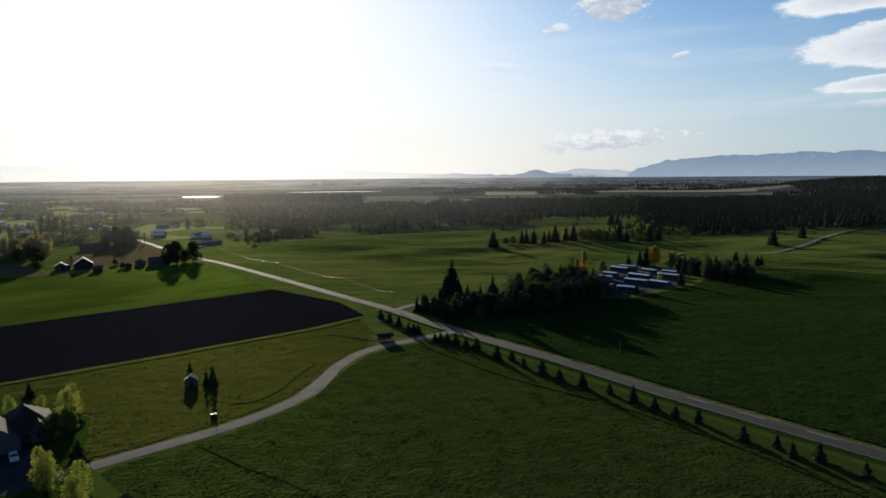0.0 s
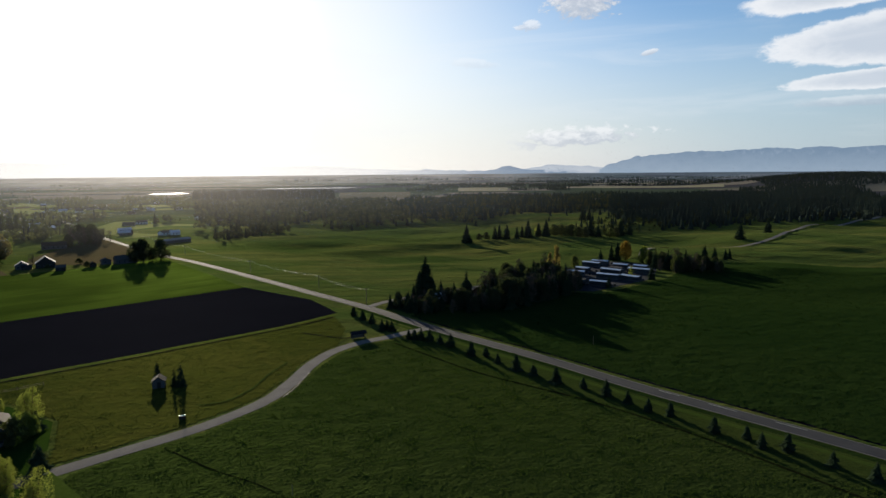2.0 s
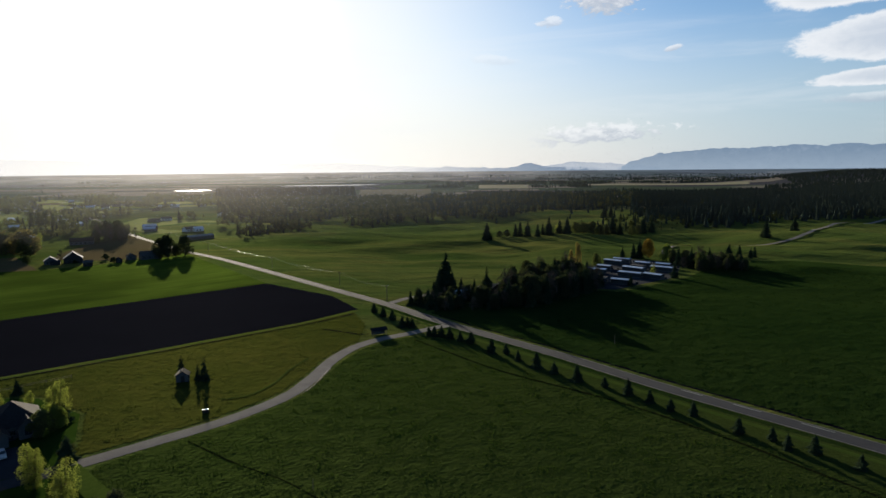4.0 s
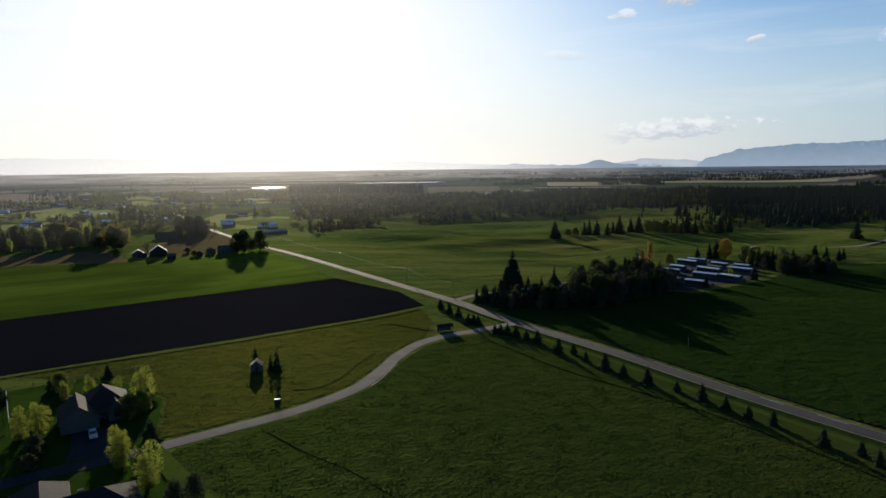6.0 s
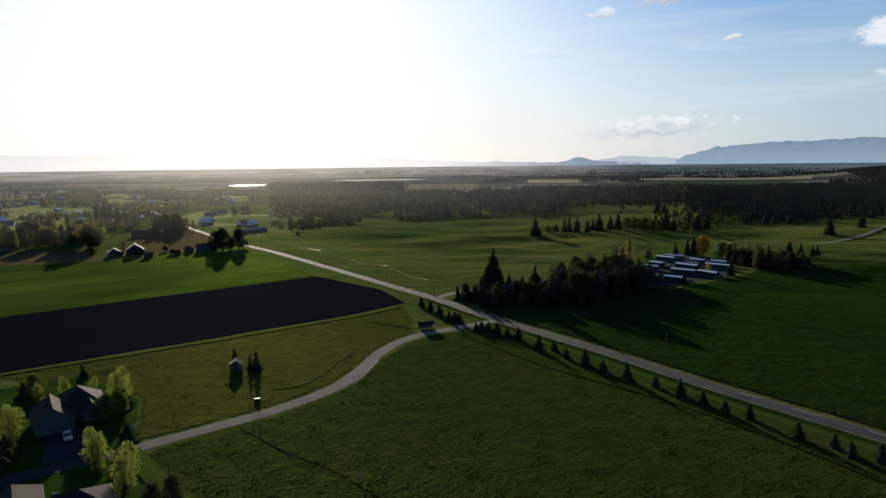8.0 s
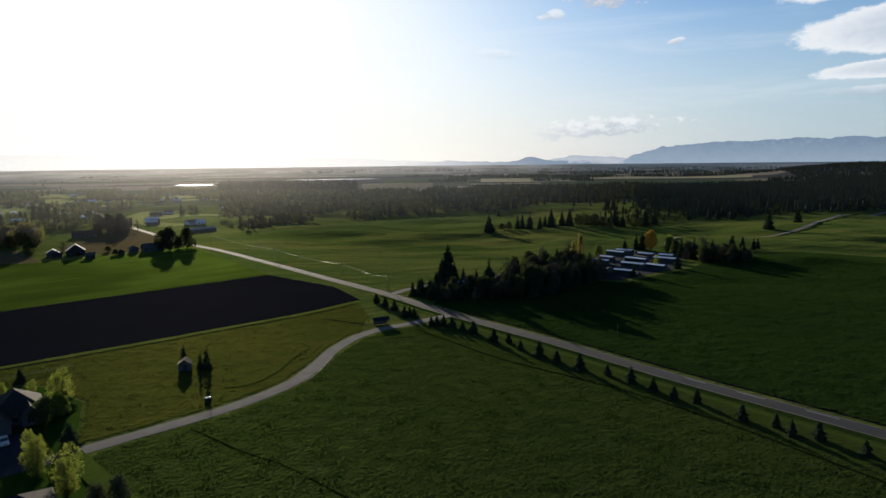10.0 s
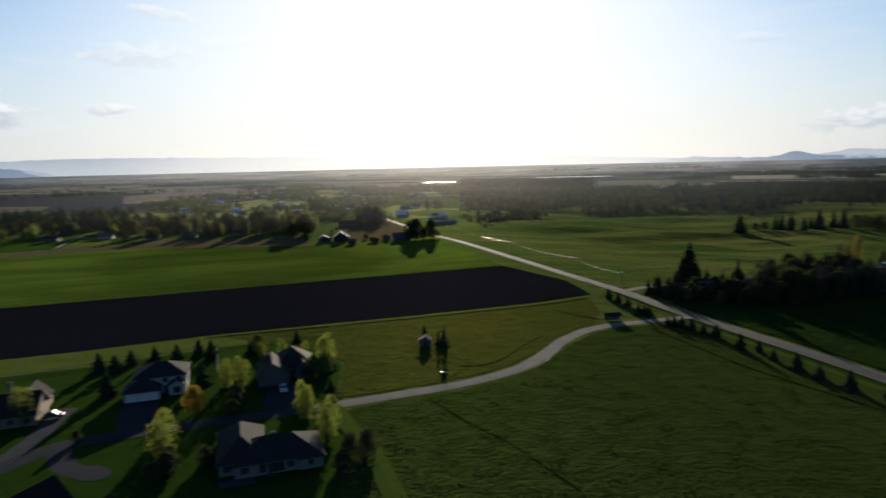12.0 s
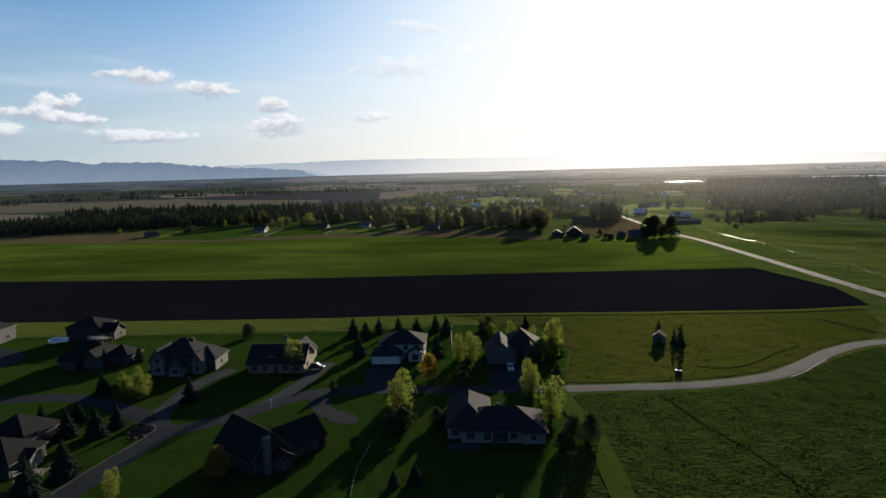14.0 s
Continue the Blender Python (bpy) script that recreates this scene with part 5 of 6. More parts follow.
for a0, a1, r0, r1 in [(3.9, 8.4, 2000, 2420), (13.6, 26.8, 2300, 2500), (-7, -0.5, 1560, 2000), (16, 27, 2960, 3080)]:
    field("field", arc(a0, a1, r0, r1), TAN if a0 < 0 else PALE_FIELD, 0.9, "pale dry field far off", wobble=6.0, rolling=True)


# ---- houses ----
ANGLE = 39.5


def along(u, v):
    """A place given along and across the residential street."""
    a = radians(ANGLE)
    return u * math.cos(a) - v * math.sin(a), u * math.sin(a) + v * math.cos(a)


def slab(corners, thick):
    """A flat roof plane with thickness below it."""
    n = (Vector(corners[1]) - Vector(corners[0])).cross(Vector(corners[2]) - Vector(corners[0])).normalized()
    if n.z < 0:
        n = -n
    k = len(corners)
    verts = [tuple(Vector(c)) for c in corners] + [tuple(Vector(c) - n * thick) for c in corners]
    faces = [tuple(range(k)), tuple(range(2 * k - 1, k - 1, -1))] + [(i, k + i, k + (i + 1) % k, (i + 1) % k) for i in range(k)]
    return verts, faces


def roof(kind, x0, x1, y0, y1, z, rise, over=0.5, thick=0.22):
    """A gable roof with its ridge along x or y, or a hipped one."""
    slope = rise / (min(x1 - x0, y1 - y0) / 2)
    X0, X1, Y0, Y1, Z = x0 - over, x1 + over, y0 - over, y1 + over, z - over * slope + thick
    cx, cy, top = (x0 + x1) / 2, (y0 + y1) / 2, z + rise + thick
    if kind == "x":
        slope = rise / ((y1 - y0) / 2)
        Z = z - over * slope + thick
        lots = [slab([(X0, Y0, Z), (X1, Y0, Z), (X1, cy, top), (X0, cy, top)], thick), slab([(X0, Y1, Z), (X0, cy, top), (X1, cy, top), (X1, Y1, Z)], thick)]
    elif kind == "y":
        slope = rise / ((x1 - x0) / 2)
        Z = z - over * slope + thick
        lots = [slab([(X0, Y0, Z), (cx, Y0, top), (cx, Y1, top), (X0, Y1, Z)], thick), slab([(X1, Y0, Z), (X1, Y1, Z), (cx, Y1, top), (cx, Y0, top)], thick)]
    else:
        half = min(X1 - X0, Y1 - Y0) / 2
        if X1 - X0 >= Y1 - Y0:
            a, b = (X0 + half, cy, top), (X1 - half, cy, top)
            lots = [slab([(X0, Y0, Z), (X1, Y0, Z), b, a], thick), slab([(X0, Y1, Z), a, b, (X1, Y1, Z)], thick),
                    slab([(X0, Y0, Z), a, (X0, Y1, Z)], thick), slab([(X1, Y0, Z), (X1, Y1, Z), b], thick)]
        else:
            a, b = (cx, Y0 + half, top), (cx, Y1 - half, top)
            lots = [slab([(X0, Y0, Z), a, b, (X0, Y1, Z)], thick), slab([(X1, Y0, Z), (X1, Y1, Z), b, a], thick),
                    slab([(X0, Y0, Z), (X1, Y0, Z), a], thick), slab([(X0, Y1, Z), b, (X1, Y1, Z)], thick)]
    return merged(lots)


def walls(kind, x0, x1, y0, y1, z, rise):
    """Outer walls with their gable ends."""
    cx, cy = (x0 + x1) / 2, (y0 + y1) / 2
    v = [(x0, y0, -0.3), (x1, y0, -0.3), (x1, y1, -0.3), (x0, y1, -0.3), (x0, y0, z), (x1, y0, z), (x1, y1, z), (x0, y1, z)]
    f = [(0, 1, 5, 4), (1, 2, 6, 5), (2, 3, 7, 6), (3, 0, 4, 7), (4, 5, 6, 7)]
    if kind == "x":
        v += [(x0, cy, z + rise), (x1, cy, z + rise)]
        f += [(4, 8, 7), (5, 6, 9)]
    elif kind == "y":
        v += [(cx, y0, z + rise), (cx, y1, z + rise)]
        f += [(4, 5, 8), (6, 7, 9)]
    return v, f


def window(parent, side, at, base, z, w=1.2, h=1.3):
    """A framed window on a wall: side s, n, e or w; at is along the wall, base the wall's plane."""
    p = thing_part("window", parent)
    turn = {"s": 0, "e": 90, "n": 180, "w": 270}[side]
    spot = {"s": (at, base), "n": (at, base), "e": (base, at), "w": (base, at)}[side]
    p.matrix_basis = pose(spot[0], spot[1], z, 0, 0, turn)
    bm = bmesh.new()
    t = 0.09
    add_box(bm, -w / 2 - t, w / 2 + t, -0.05, 0.02, h, h + t)
    add_box(bm, -w / 2 - t, w / 2 + t, -0.08, 0.02, -t, 0)
    for x in (-w / 2 - t, w / 2):
        add_box(bm, x, x + t, -0.05, 0.02, 0, h)
    add_box(bm, -0.03, 0.03, -0.045, 0.02, 0, h)
    part("window_frame", bm, FRAME, p)
    part("pane", box(-w / 2, w / 2, -0.02, 0.02, 0, h), GLASS, p)


def thing_part(name, parent):
    ob = new(name)
    ob.parent = parent
    ob.empty_display_size = 0.2
    return ob


def garage_door(parent, x, y, w, h=2.2, mat=None):
    bm = bmesh.new()
    for k in range(4):
        add_box(bm, x - w / 2, x + w / 2, y - 0.06, y + 0.02, 0.05 + k * h / 4, 0.05 + (k + 1) * h / 4 - 0.04)
    part("garage_door", bm, mat or TRIM, parent, "grey panelled garage door" if mat else "white panelled garage door")


def bar(a, b, deep, tall):
    """A board from a to b."""
    a, b = Vector(a), Vector(b)
    d = (b - a).normalized()
    side = Vector((-d.y, d.x, 0)) if abs(d.z) < 0.99 else Vector((1, 0, 0))
    side = side.normalized() * deep / 2
    up = d.cross(side).normalized() * tall / 2
    v = [tuple(p + s * side + u * up) for p in (a, b) for s, u in ((-1, -1), (1, -1), (1, 1), (-1, 1))]
    return v, [(3, 2, 1, 0), (4, 5, 6, 7), (0, 1, 5, 4), (1, 2, 6, 5), (2, 3, 7, 6), (3, 0, 4, 7)]


def fascia(kind, x0, x1, y0, y1, z, rise, over=0.5):
    """Boards along the eaves and gable edges of a roof."""
    cx, cy = (x0 + x1) / 2, (y0 + y1) / 2
    X0, X1, Y0, Y1 = x0 - over - 0.02, x1 + over + 0.02, y0 - over - 0.02, y1 + over + 0.02
    if kind == "y":
        k = rise / ((x1 - x0) / 2)
        low, top = z - over * k + 0.1, z + rise + 0.1
        return [bar((X, Y, low), (cx, Y, top), 0.05, 0.24) for Y in (Y0, Y1) for X in (X0, X1)]
    if kind == "x":
        k = rise / ((y1 - y0) / 2)
        low, top = z - over * k + 0.1, z + rise + 0.1
        return [bar((X, Y, low), (X, cy, top), 0.05, 0.24) for X in (X0, X1) for Y in (Y0, Y1)] + [bar((X0, Y0, low), (X1, Y0, low), 0.05, 0.2)]
    low = z - over * rise / (min(x1 - x0, y1 - y0) / 2) + 0.1
    ring = [(X0, Y0, low), (X1, Y0, low), (X1, Y1, low), (X0, Y1, low)]
    return [bar(a, b, 0.05, 0.2) for a, b in zip(ring, ring[1:] + ring[:1])]


def timbering(parent, x0, x1, y, z, rise):
    """Dark beams on a gabled front."""
    cx = (x0 + x1) / 2
    w = (x1 - x0) / 2
    y -= 0.04
    lots = [bar((x0, y, z * 0.62), (x1, y, z * 0.62), 0.08, 0.2), bar((x0, y, z), (x1, y, z), 0.08, 0.2), bar((cx, y, z), (cx, y, z + rise * 0.9), 0.18, 0.08)]
    for s in (-1, 1):
        lots.append(bar((cx + s * w * 0.45, y, z), (cx + s * w * 0.45, y, z + rise * 0.5), 0.18, 0.08))
        lots.append(bar((cx + s * w * 0.9, y, 0.1), (cx + s * w * 0.9, y, z), 0.18, 0.08))
        lots.append(bar((cx + s * w * 0.4, y, z + rise * 0.05), (cx + s * w * 0.05, y, z + rise * 0.6), 0.06, 0.14))
    for lot in lots:
        part("beam", lot, BEAM, parent)


def house(label, u, v, blocks, wall_mat, roof_mat, windows=(), doors=(), chimneys=(), turn=0.0, extra=None):
    """Blocks: kind, x0, x1, y0, y1, wall height, roof rise, in metres from the corner nearest the street's start."""
    x, y = along(u, v)
    t = thing("house", label, "house", pose(x, y, 0, 0, 0, ANGLE + turn), group="houses of the street")
    for kind, x0, x1, y0, y1, z, rise, *own in blocks:
        part("wall", walls(kind, x0, x1, y0, y1, z, rise), own[0] if own else wall_mat, t)
        part("roof", roof(kind, x0, x1, y0, y1, z, rise), roof_mat, t)
        for lot in fascia(kind, x0, x1, y0, y1, z, rise):
            part("fascia", lot, FASCIA, t)
        if kind == "x":
            part("ridge_cap", bar((x0 - 0.5, (y0 + y1) / 2, z + rise + 0.26), (x1 + 0.5, (y0 + y1) / 2, z + rise + 0.26), 0.3, 0.08), roof_mat, t)
        if own:
            timbering(t, x0, x1, y0, z, rise)
    for w in windows:
        window(t, *w)
    for d in doors:
        garage_door(t, *d)
    if extra:
        ex, ey = extra
        door = part("door", box(ex - 0.5, ex + 0.5, ey - 0.06, ey + 0.02, 0.1, 2.2), BEAM, t, "dark panelled entrance door")
        part("door_handle", box(ex + 0.34, ex + 0.40, ey - 0.11, ey - 0.055, 1.05, 1.2), STEEL, door)
        part("step", box(ex - 1.0, ex + 1.0, ey - 1.1, ey - 0.08, -0.2, 0.15), CONCRETE, t)
    for cx, cy, cw, cz in chimneys:
        bm = box(cx - cw / 2, cx + cw / 2, cy - cw / 2, cy + cw / 2, -0.2, cz)
        add_box(bm, cx - cw / 2 - 0.1, cx + cw / 2 + 0.1, cy - cw / 2 - 0.1, cy + cw / 2 + 0.1, cz, cz + 0.2)
        part("chimney", bm, DARK_STONE, t)
    return t


house("single-storey cream house with dark hipped roofs", -3.0, 125.6,
      [("h", 0, 17.3, 0, 11, 2.8, 3.0), ("h", -3, 6, 2, 19, 2.8, 3.4), ("h", 12.8, 17.6, -0.6, 5, 2.6, 1.4)],
      WALL_CREAM, ROOF_DARK, [("s", 2, 0, 0.9, 1.6), ("s", 5.5, 0, 0.6, 1.4, 1.9), ("s", 8.5, 0, 0.3, 2.4, 2.1), ("s", 11, 0, 0.9, 1.4), ("s", 15, -0.6, 0.9, 1.0, 1.1), ("s", -1.5, 2, 0.9, 1.4)],
      chimneys=[(8, 6, 0.8, 6.2)], extra=(7.0, 0))
house("large grey house with steep dark hipped roof", 3.4, 178.8,
      [("y", 0, 8.6, 0, 12, 2.9, 3.6), ("h", 5, 16.5, 5, 18, 3.2, 4.4), ("y", 11, 15, 3, 8, 3.0, 2.2)],
      WALL_GREY, ROOF_BROWN, [("s", 13, 3, 0.9, 1.6, 1.6), ("s", 10, 5, 0.9, 1.0), ("e", 8, 16.5, 1.0), ("e", 13, 16.5, 1.0)], [(4.3, 0, 4.9, 2.2, WALL_GREY)], [(3, 9, 0.9, 6.8)], extra=(9.4, 5))
house("two-storey pale house with two garage doors", -31.2, 179.8,
      [("h", 0, 8.8, 0, 8, 2.8, 2.2), ("h", 2.0, 15.5, 4.5, 15, 5.0, 2.6), ("y", 11, 15.2, 2.0, 6, 2.8, 1.4)],
      WALL_WHITE, ROOF_DARK, [("s", 13.1, 2.0, 0.6, 1.8, 1.7), ("s", 10, 4.5, 3.2, 1.2, 1.2), ("s", 13.5, 4.5, 3.4, 1.2, 1.0), ("e", 7, 15.5, 3.2), ("e", 11, 15.5, 1.0)],
      [(1.9, 0, 2.7), (6.0, 0, 4.9)], extra=(10.2, 4.5))
house("house with a broad dark gabled roof and lit end wall", -66.0, 172.2,
      [("x", 0, 16.5, 0, 11, 3.0, 4.0), ("y", 9, 16, 8, 17, 3.0, 3.2), ("y", 5.5, 8, 1.2, 5, 4.4, 1.0)],
      WALL_TAN, ROOF_DARK, [("s", 2, 0, 0.9), ("s", 5, 0, 0.9), ("s", 11, 0, 0.9), ("s", 14.5, 0, 0.9), ("s", 6.75, 1.2, 3.2, 1.2, 1.1), ("e", 4, 16.5, 0.9), ("e", 7, 16.5, 3.4, 1.1, 1.1)],
      chimneys=[(8, 12, 0.9, 8.0)], extra=(8.2, 0))
house("half-timbered two-storey house with steep gables", -95.0, 171.0,
      [("h", 0.5, 14, 2, 14, 4.6, 4.4), ("y", 0.5, 4.8, 0.4, 8, 4.6, 3.0, PLASTER), ("y", 6.4, 10.4, -1.0, 7, 2.9, 2.4, PLASTER), ("h", 10.5, 18, 4.6, 14, 3.6, 2.8), ("y", 12.4, 15.4, 1.4, 7, 4.2, 1.8, PLASTER)],
      WALL_GREY, ROOF_DARK, [("s", 2.6, 0.4, 0.9, 1.4), ("s", 2.6, 0.4, 3.6, 1.0, 1.2), ("s", 8.4, -1.0, 0.9, 1.6), ("s", 13.9, 1.4, 0.9, 1.2), ("s", 13.9, 1.4, 3.2, 0.9, 1.0), ("s", 16.6, 4.6, 0.9, 1.2), ("e", 9, 18, 0.9)],
      [(16.4, 4.6, 2.6, 2.2, WALL_SLATE)], [(9.5, 9, 0.9, 8.8)], extra=(5.6, 2))
house("low grey house with two front gables", -128.0, 178.5,
      [("h", 0, 15, 2, 12, 2.9, 3.6), ("h", 1.5, 7, -1.4, 6, 2.9, 2.4), ("y", 9, 14, -0.5, 6, 2.9, 2.8), ("h", 13, 21, 3, 11, 2.7, 2.8)],
      WALL_SLATE, ROOF_CHARCOAL, [("s", 4.2, -1, 0.9, 1.6), ("s", 13, -0.5, 0.9, 1.6), ("s", 18, 2, 0.9)], [(13, -0.5, 4.4, 2.2, WALL_SLATE)], extra=(8.6, 2))
house("dark two-storey house with pale eaves", -146.0, 210.0,
      [("h", 0, 12, 0, 11, 5.0, 2.4), ("x", 10, 17, 1, 8, 3.0, 2.4)], WALL_BROWN, ROOF_CHARCOAL, [("s", 3, 0, 0.9), ("s", 8, 0, 3.4), ("e", 5, 17, 0.9), ("s", 13, 1, 0.9)])
house("two-storey slate grey house with hipped roof", -184.5, 203.5,
      [("h", 0, 15.5, 0, 12, 5.2, 2.8), ("h", 9, 15.8, -2.5, 3, 2.8, 1.4)], WALL_SLATE, ROOF_DARK,
      [("s", 3, 0, 0.9), ("s", 7, 0, 3.4), ("s", 12, -2.5, 0.9, 1.8), ("s", 12, 0, 3.9), ("e", 3, 15.5, 3.4), ("e", 8, 15.5, 0.9)])
house("dark timber chalet with steep charcoal roofs and stone chimney", -54.0, 118.4,
      [("x", 0.5, 14, 1.2, 9.8, 3.4, 4.5), ("y", 6.2, 13.6, 8, 18.6, 2.9, 3.3), ("x", 11, 16.6, 5.0, 9.0, 2.6, 1.4)],
      WALL_BROWN, ROOF_CHARCOAL, [("s", 2.9, 1.2, 0.8, 1.4, 1.8), ("s", 6.1, 1.2, 0.8, 1.4, 1.8), ("e", 2.6, 14, 1.0, 1.0, 1.4), ("e", 7.0, 16.6, 0.9, 1.3, 1.2), ("e", 12.5, 13.6, 0.9, 1.4, 1.3), ("e", 16, 13.6, 0.9, 1.4, 1.3)],
      chimneys=[(14.7, 4.2, 1.2, 7.2)], turn=-ANGLE)

house("dark house with charcoal hipped roofs among spruces", -105.0, 110.0,
      [("h", 0, 11, 10, 21, 3.2, 3.8), ("h", 2, 15, 0, 10.5, 3.0, 3.2), ("x", 13, 16.2, 4.2, 7.8, 2.5, 1.0, PLASTER)], WALL_BROWN, ROOF_CHARCOAL,
      [("s", 5, 0, 0.9, 1.8, 1.5), ("s", 10, 0, 0.9), ("e", 2.2, 15, 0.9), ("e", 14, 11, 0.9)])


def deck(x, y, turn, w, d, h):
    """A raised timber deck with a pale railing."""
    t = thing("deck", "raised timber deck with a pale railing behind a house", "deck", pose(x, y, 0, 0, 0, turn))
    for k in range(int(d / 0.3)):
        part("board", box(0, w, 0.3 * k, 0.3 * k + 0.27, h - 0.06, h), WOOD, t)
    for px in (0.05, w / 2, w - 0.15):
        for py in (0.05, d - 0.15):
            part("post", box(px, px + 0.12, py, py + 0.12, -0.2, h + 1.0), FRAME, t)
    part("handrail", box(0, w, 0.02, 0.14, h + 0.95, h + 1.05), TRIM, t)
    for k in range(int(w / 0.4)):
        part("baluster", box(0.2 + 0.4 * k, 0.26 + 0.4 * k, 0.05, 0.11, h, h + 0.95), TRIM, t)


deck(-137.2, 27.6, 48, 5.5, 3.0, 1.3)
deck(-232.0, 71.5, 39.5, 7.0, 3.0, 2.6)


def small_house(name, label, x, y, turn, w, d, h, rise, wall_mat, roof_mat, kind="x", group="houses of the settlement", porch=False):
    t = thing(name, label, "house" if "house" in name else "building", pose(x, y, height(x, y), 0, 0, turn), group=group)
    part("wall", walls(kind, 0, w, 0, d, h, rise), wall_mat, t)
    part("roof", roof(kind, 0, w, 0, d, h, rise, 0.4), roof_mat, t)
    for k in range(int(w // 3.5)):
        window(t, "s", 2 + k * 3.5, 0, 0.9)
    return t


# the farm by the country road
small_house("farmhouse", "white farmhouse with a grey roof", -281.7, 443, 30, 8, 7, 2.8, 2.6, WALL_GREY, TIN_ROOF, "y", "farm buildings")
small_house("barn", "dark barn with a bright metal roof", -270.5, 448, 30, 12, 9, 3.6, 4.4, WALL_BROWN, TIN_ROOF, "y", "farm buildings")
small_house("shed", "low dark lean-to between house and barn", -276, 441, 30, 6, 4, 2.2, 1.0, WALL_BROWN, ROOF_DARK, "x", "farm buildings")
small_house("shed", "small dark farm shed", -248.5, 433.5, 30, 6, 5, 2.6, 1.4, WALL_BROWN, ROOF_GREY, "x", "farm buildings")
small_house("farmhouse", "grey house beside the country road", -221.5, 463.5, 40, 14, 8, 3.2, 2.8, WALL_GREY, ROOF_GREY, "x", "farm buildings")
small_house("shed", "small grey roadside shed", -231.7, 463, 40, 6, 5, 2.8, 1.8, WALL_GREY, ROOF_GREY, "y", "farm buildings")
small_house("shed", "tiny dark roadside shed", -233.5, 450, 40, 4, 3.5, 2.3, 1.4, WALL_BROWN, ROOF_DARK, "y", "farm buildings")
small_house("barn", "long low white building by the road", -241, 590, 52, 32, 9, 2.8, 1.2, WALL_GREY, TIN_ROOF, "x", "farm buildings")
small_house("farmhouse", "grey farmhouse behind the barn", -333, 562, 25, 19, 9, 3.2, 2.8, WALL_GREY, ROOF_BROWN, "x", "farm buildings")
for x, y, turn, w, wm, rm in [(-628, 250, 20, 12, WALL_GREY, ROOF_GREY), (-560, 330, 35, 11, WALL_WHITE, ROOF_GREY), (-585, 345, 35, 13, WALL_CREAM, ROOF_BROWN), (-540, 392, 30, 12, WALL_GREY, ROOF_DARK),
                              (-505, 420, 30, 12, WALL_WHITE, ROOF_GREY), (-452, 425, 30, 11, WALL_CREAM, ROOF_BROWN), (-425, 440, 35, 12, WALL_GREY, ROOF_GREY), (-392, 470, 40, 13, WALL_TAN, ROOF_DARK)]:
    small_house("house", "low house among trees by the field", x, y, turn, w, 8, 2.9, 2.4, wm, rm)
random.seed(21)
for k in range(64):
    a, r = radians(random.uniform(-45, -15)), random.uniform(720, 1650)
    x, y = r * math.sin(a), r * math.cos(a)
    small_house("house", "far village house among trees", x, y, random.uniform(0, 90), random.uniform(9, 15), 8, 2.9, 2.2, random.choice((BRIGHT_WALL, BRIGHT_WALL, WALL_CREAM, WALL_TAN)),
                random.choice((METAL_ROOF, METAL_ROOF, ROOF_GREY, ROOF_BROWN)), group="houses of the village")


# ---- trailer park ----
def trailer(x, y, turn, roof_mat, wall_mat, w=17.0):
    t = thing("mobile_home", "long low mobile home with a pale flat-pitched roof", "mobile home", pose(x, y, height(x, y), 0, 0, turn), group="mobile homes of the trailer park")
    part("wall", walls("x", 0, w, 0, 4.4, 2.8, 0.45), wall_mat, t)
    part("roof", roof("x", 0, w, 0, 4.4, 2.8, 0.45, 0.25, 0.12), roof_mat, t, "pale metal roof")
    part("skirting", box(-0.04, w + 0.04, -0.04, 4.44, -0.3, 0.6), WALL_GREY, t)
    for k in range(4):
        window(t, "s", 2.2 + k * 4.2, 0, 1.2, 1.3, 1.0)


random.seed(3)
for k, (x, y) in enumerate([(96, 362), (99, 372), (102, 383), (106, 394), (112, 406), (118, 418), (124, 428), (132, 438), (110, 358), (115, 368), (119, 378), (124, 388), (129, 398), (134, 408), (140, 418),
                            (146, 428), (133, 374), (140, 386), (146, 397), (152, 408)]):
    if k in (2, 5, 9, 11, 15, 17):
        continue
    trailer(x - 10 + random.uniform(-2.6, 2.6), y - 7 + random.uniform(-2.6, 2.6), -45 + random.uniform(-15, 15), (METAL_ROOF, ROOF_GREY, METAL_ROOF, BLUE_ROOF)[k % 4], (WALL_SLATE, WALL_BLUE, WALL_SLATE, WALL_GREY)[k % 4], random.uniform(8, 14))
field("pavement", [(84, 336), (96, 331), (142, 366), (158, 398), (158, 428), (136, 444), (110, 416), (88, 392)], DARK_ASPHALT, 0.05, "dark paved lanes between the mobile homes", "yard")
small_house("house", "small pink house hidden in the grove", 27, 318, 30, 9, 7, 3.0, 2.6, WALL_TAN, ROOF_GREY, "y", "houses of the grove")
small_house("house", "white house hidden in the grove", 10, 306, 30, 8, 6, 2.8, 2.0, WALL_WHITE, METAL_ROOF, "x", "houses of the grove")


# ---- roadside and field things ----
def pump_shed():
    x, y = -82.5, 190.0
    t = thing("shed", "small grey pump shed with a pitched roof in rough grass", "shed", pose(x, y, 0, 0, 0, 15))
    part("wall", walls("y", 0, 3.6, 0, 3.2, 2.4, 1.3), WALL_GREY, t)
    part("roof", roof("y", 0, 3.6, 0, 3.2, 2.4, 1.3, 0.35, 0.12), ROOF_BROWN, t)
    part("door", box(1.4, 2.5, -0.06, 0.02, 0.05, 2.1), WALL_BROWN, t, "brown plank door")


pump_shed()


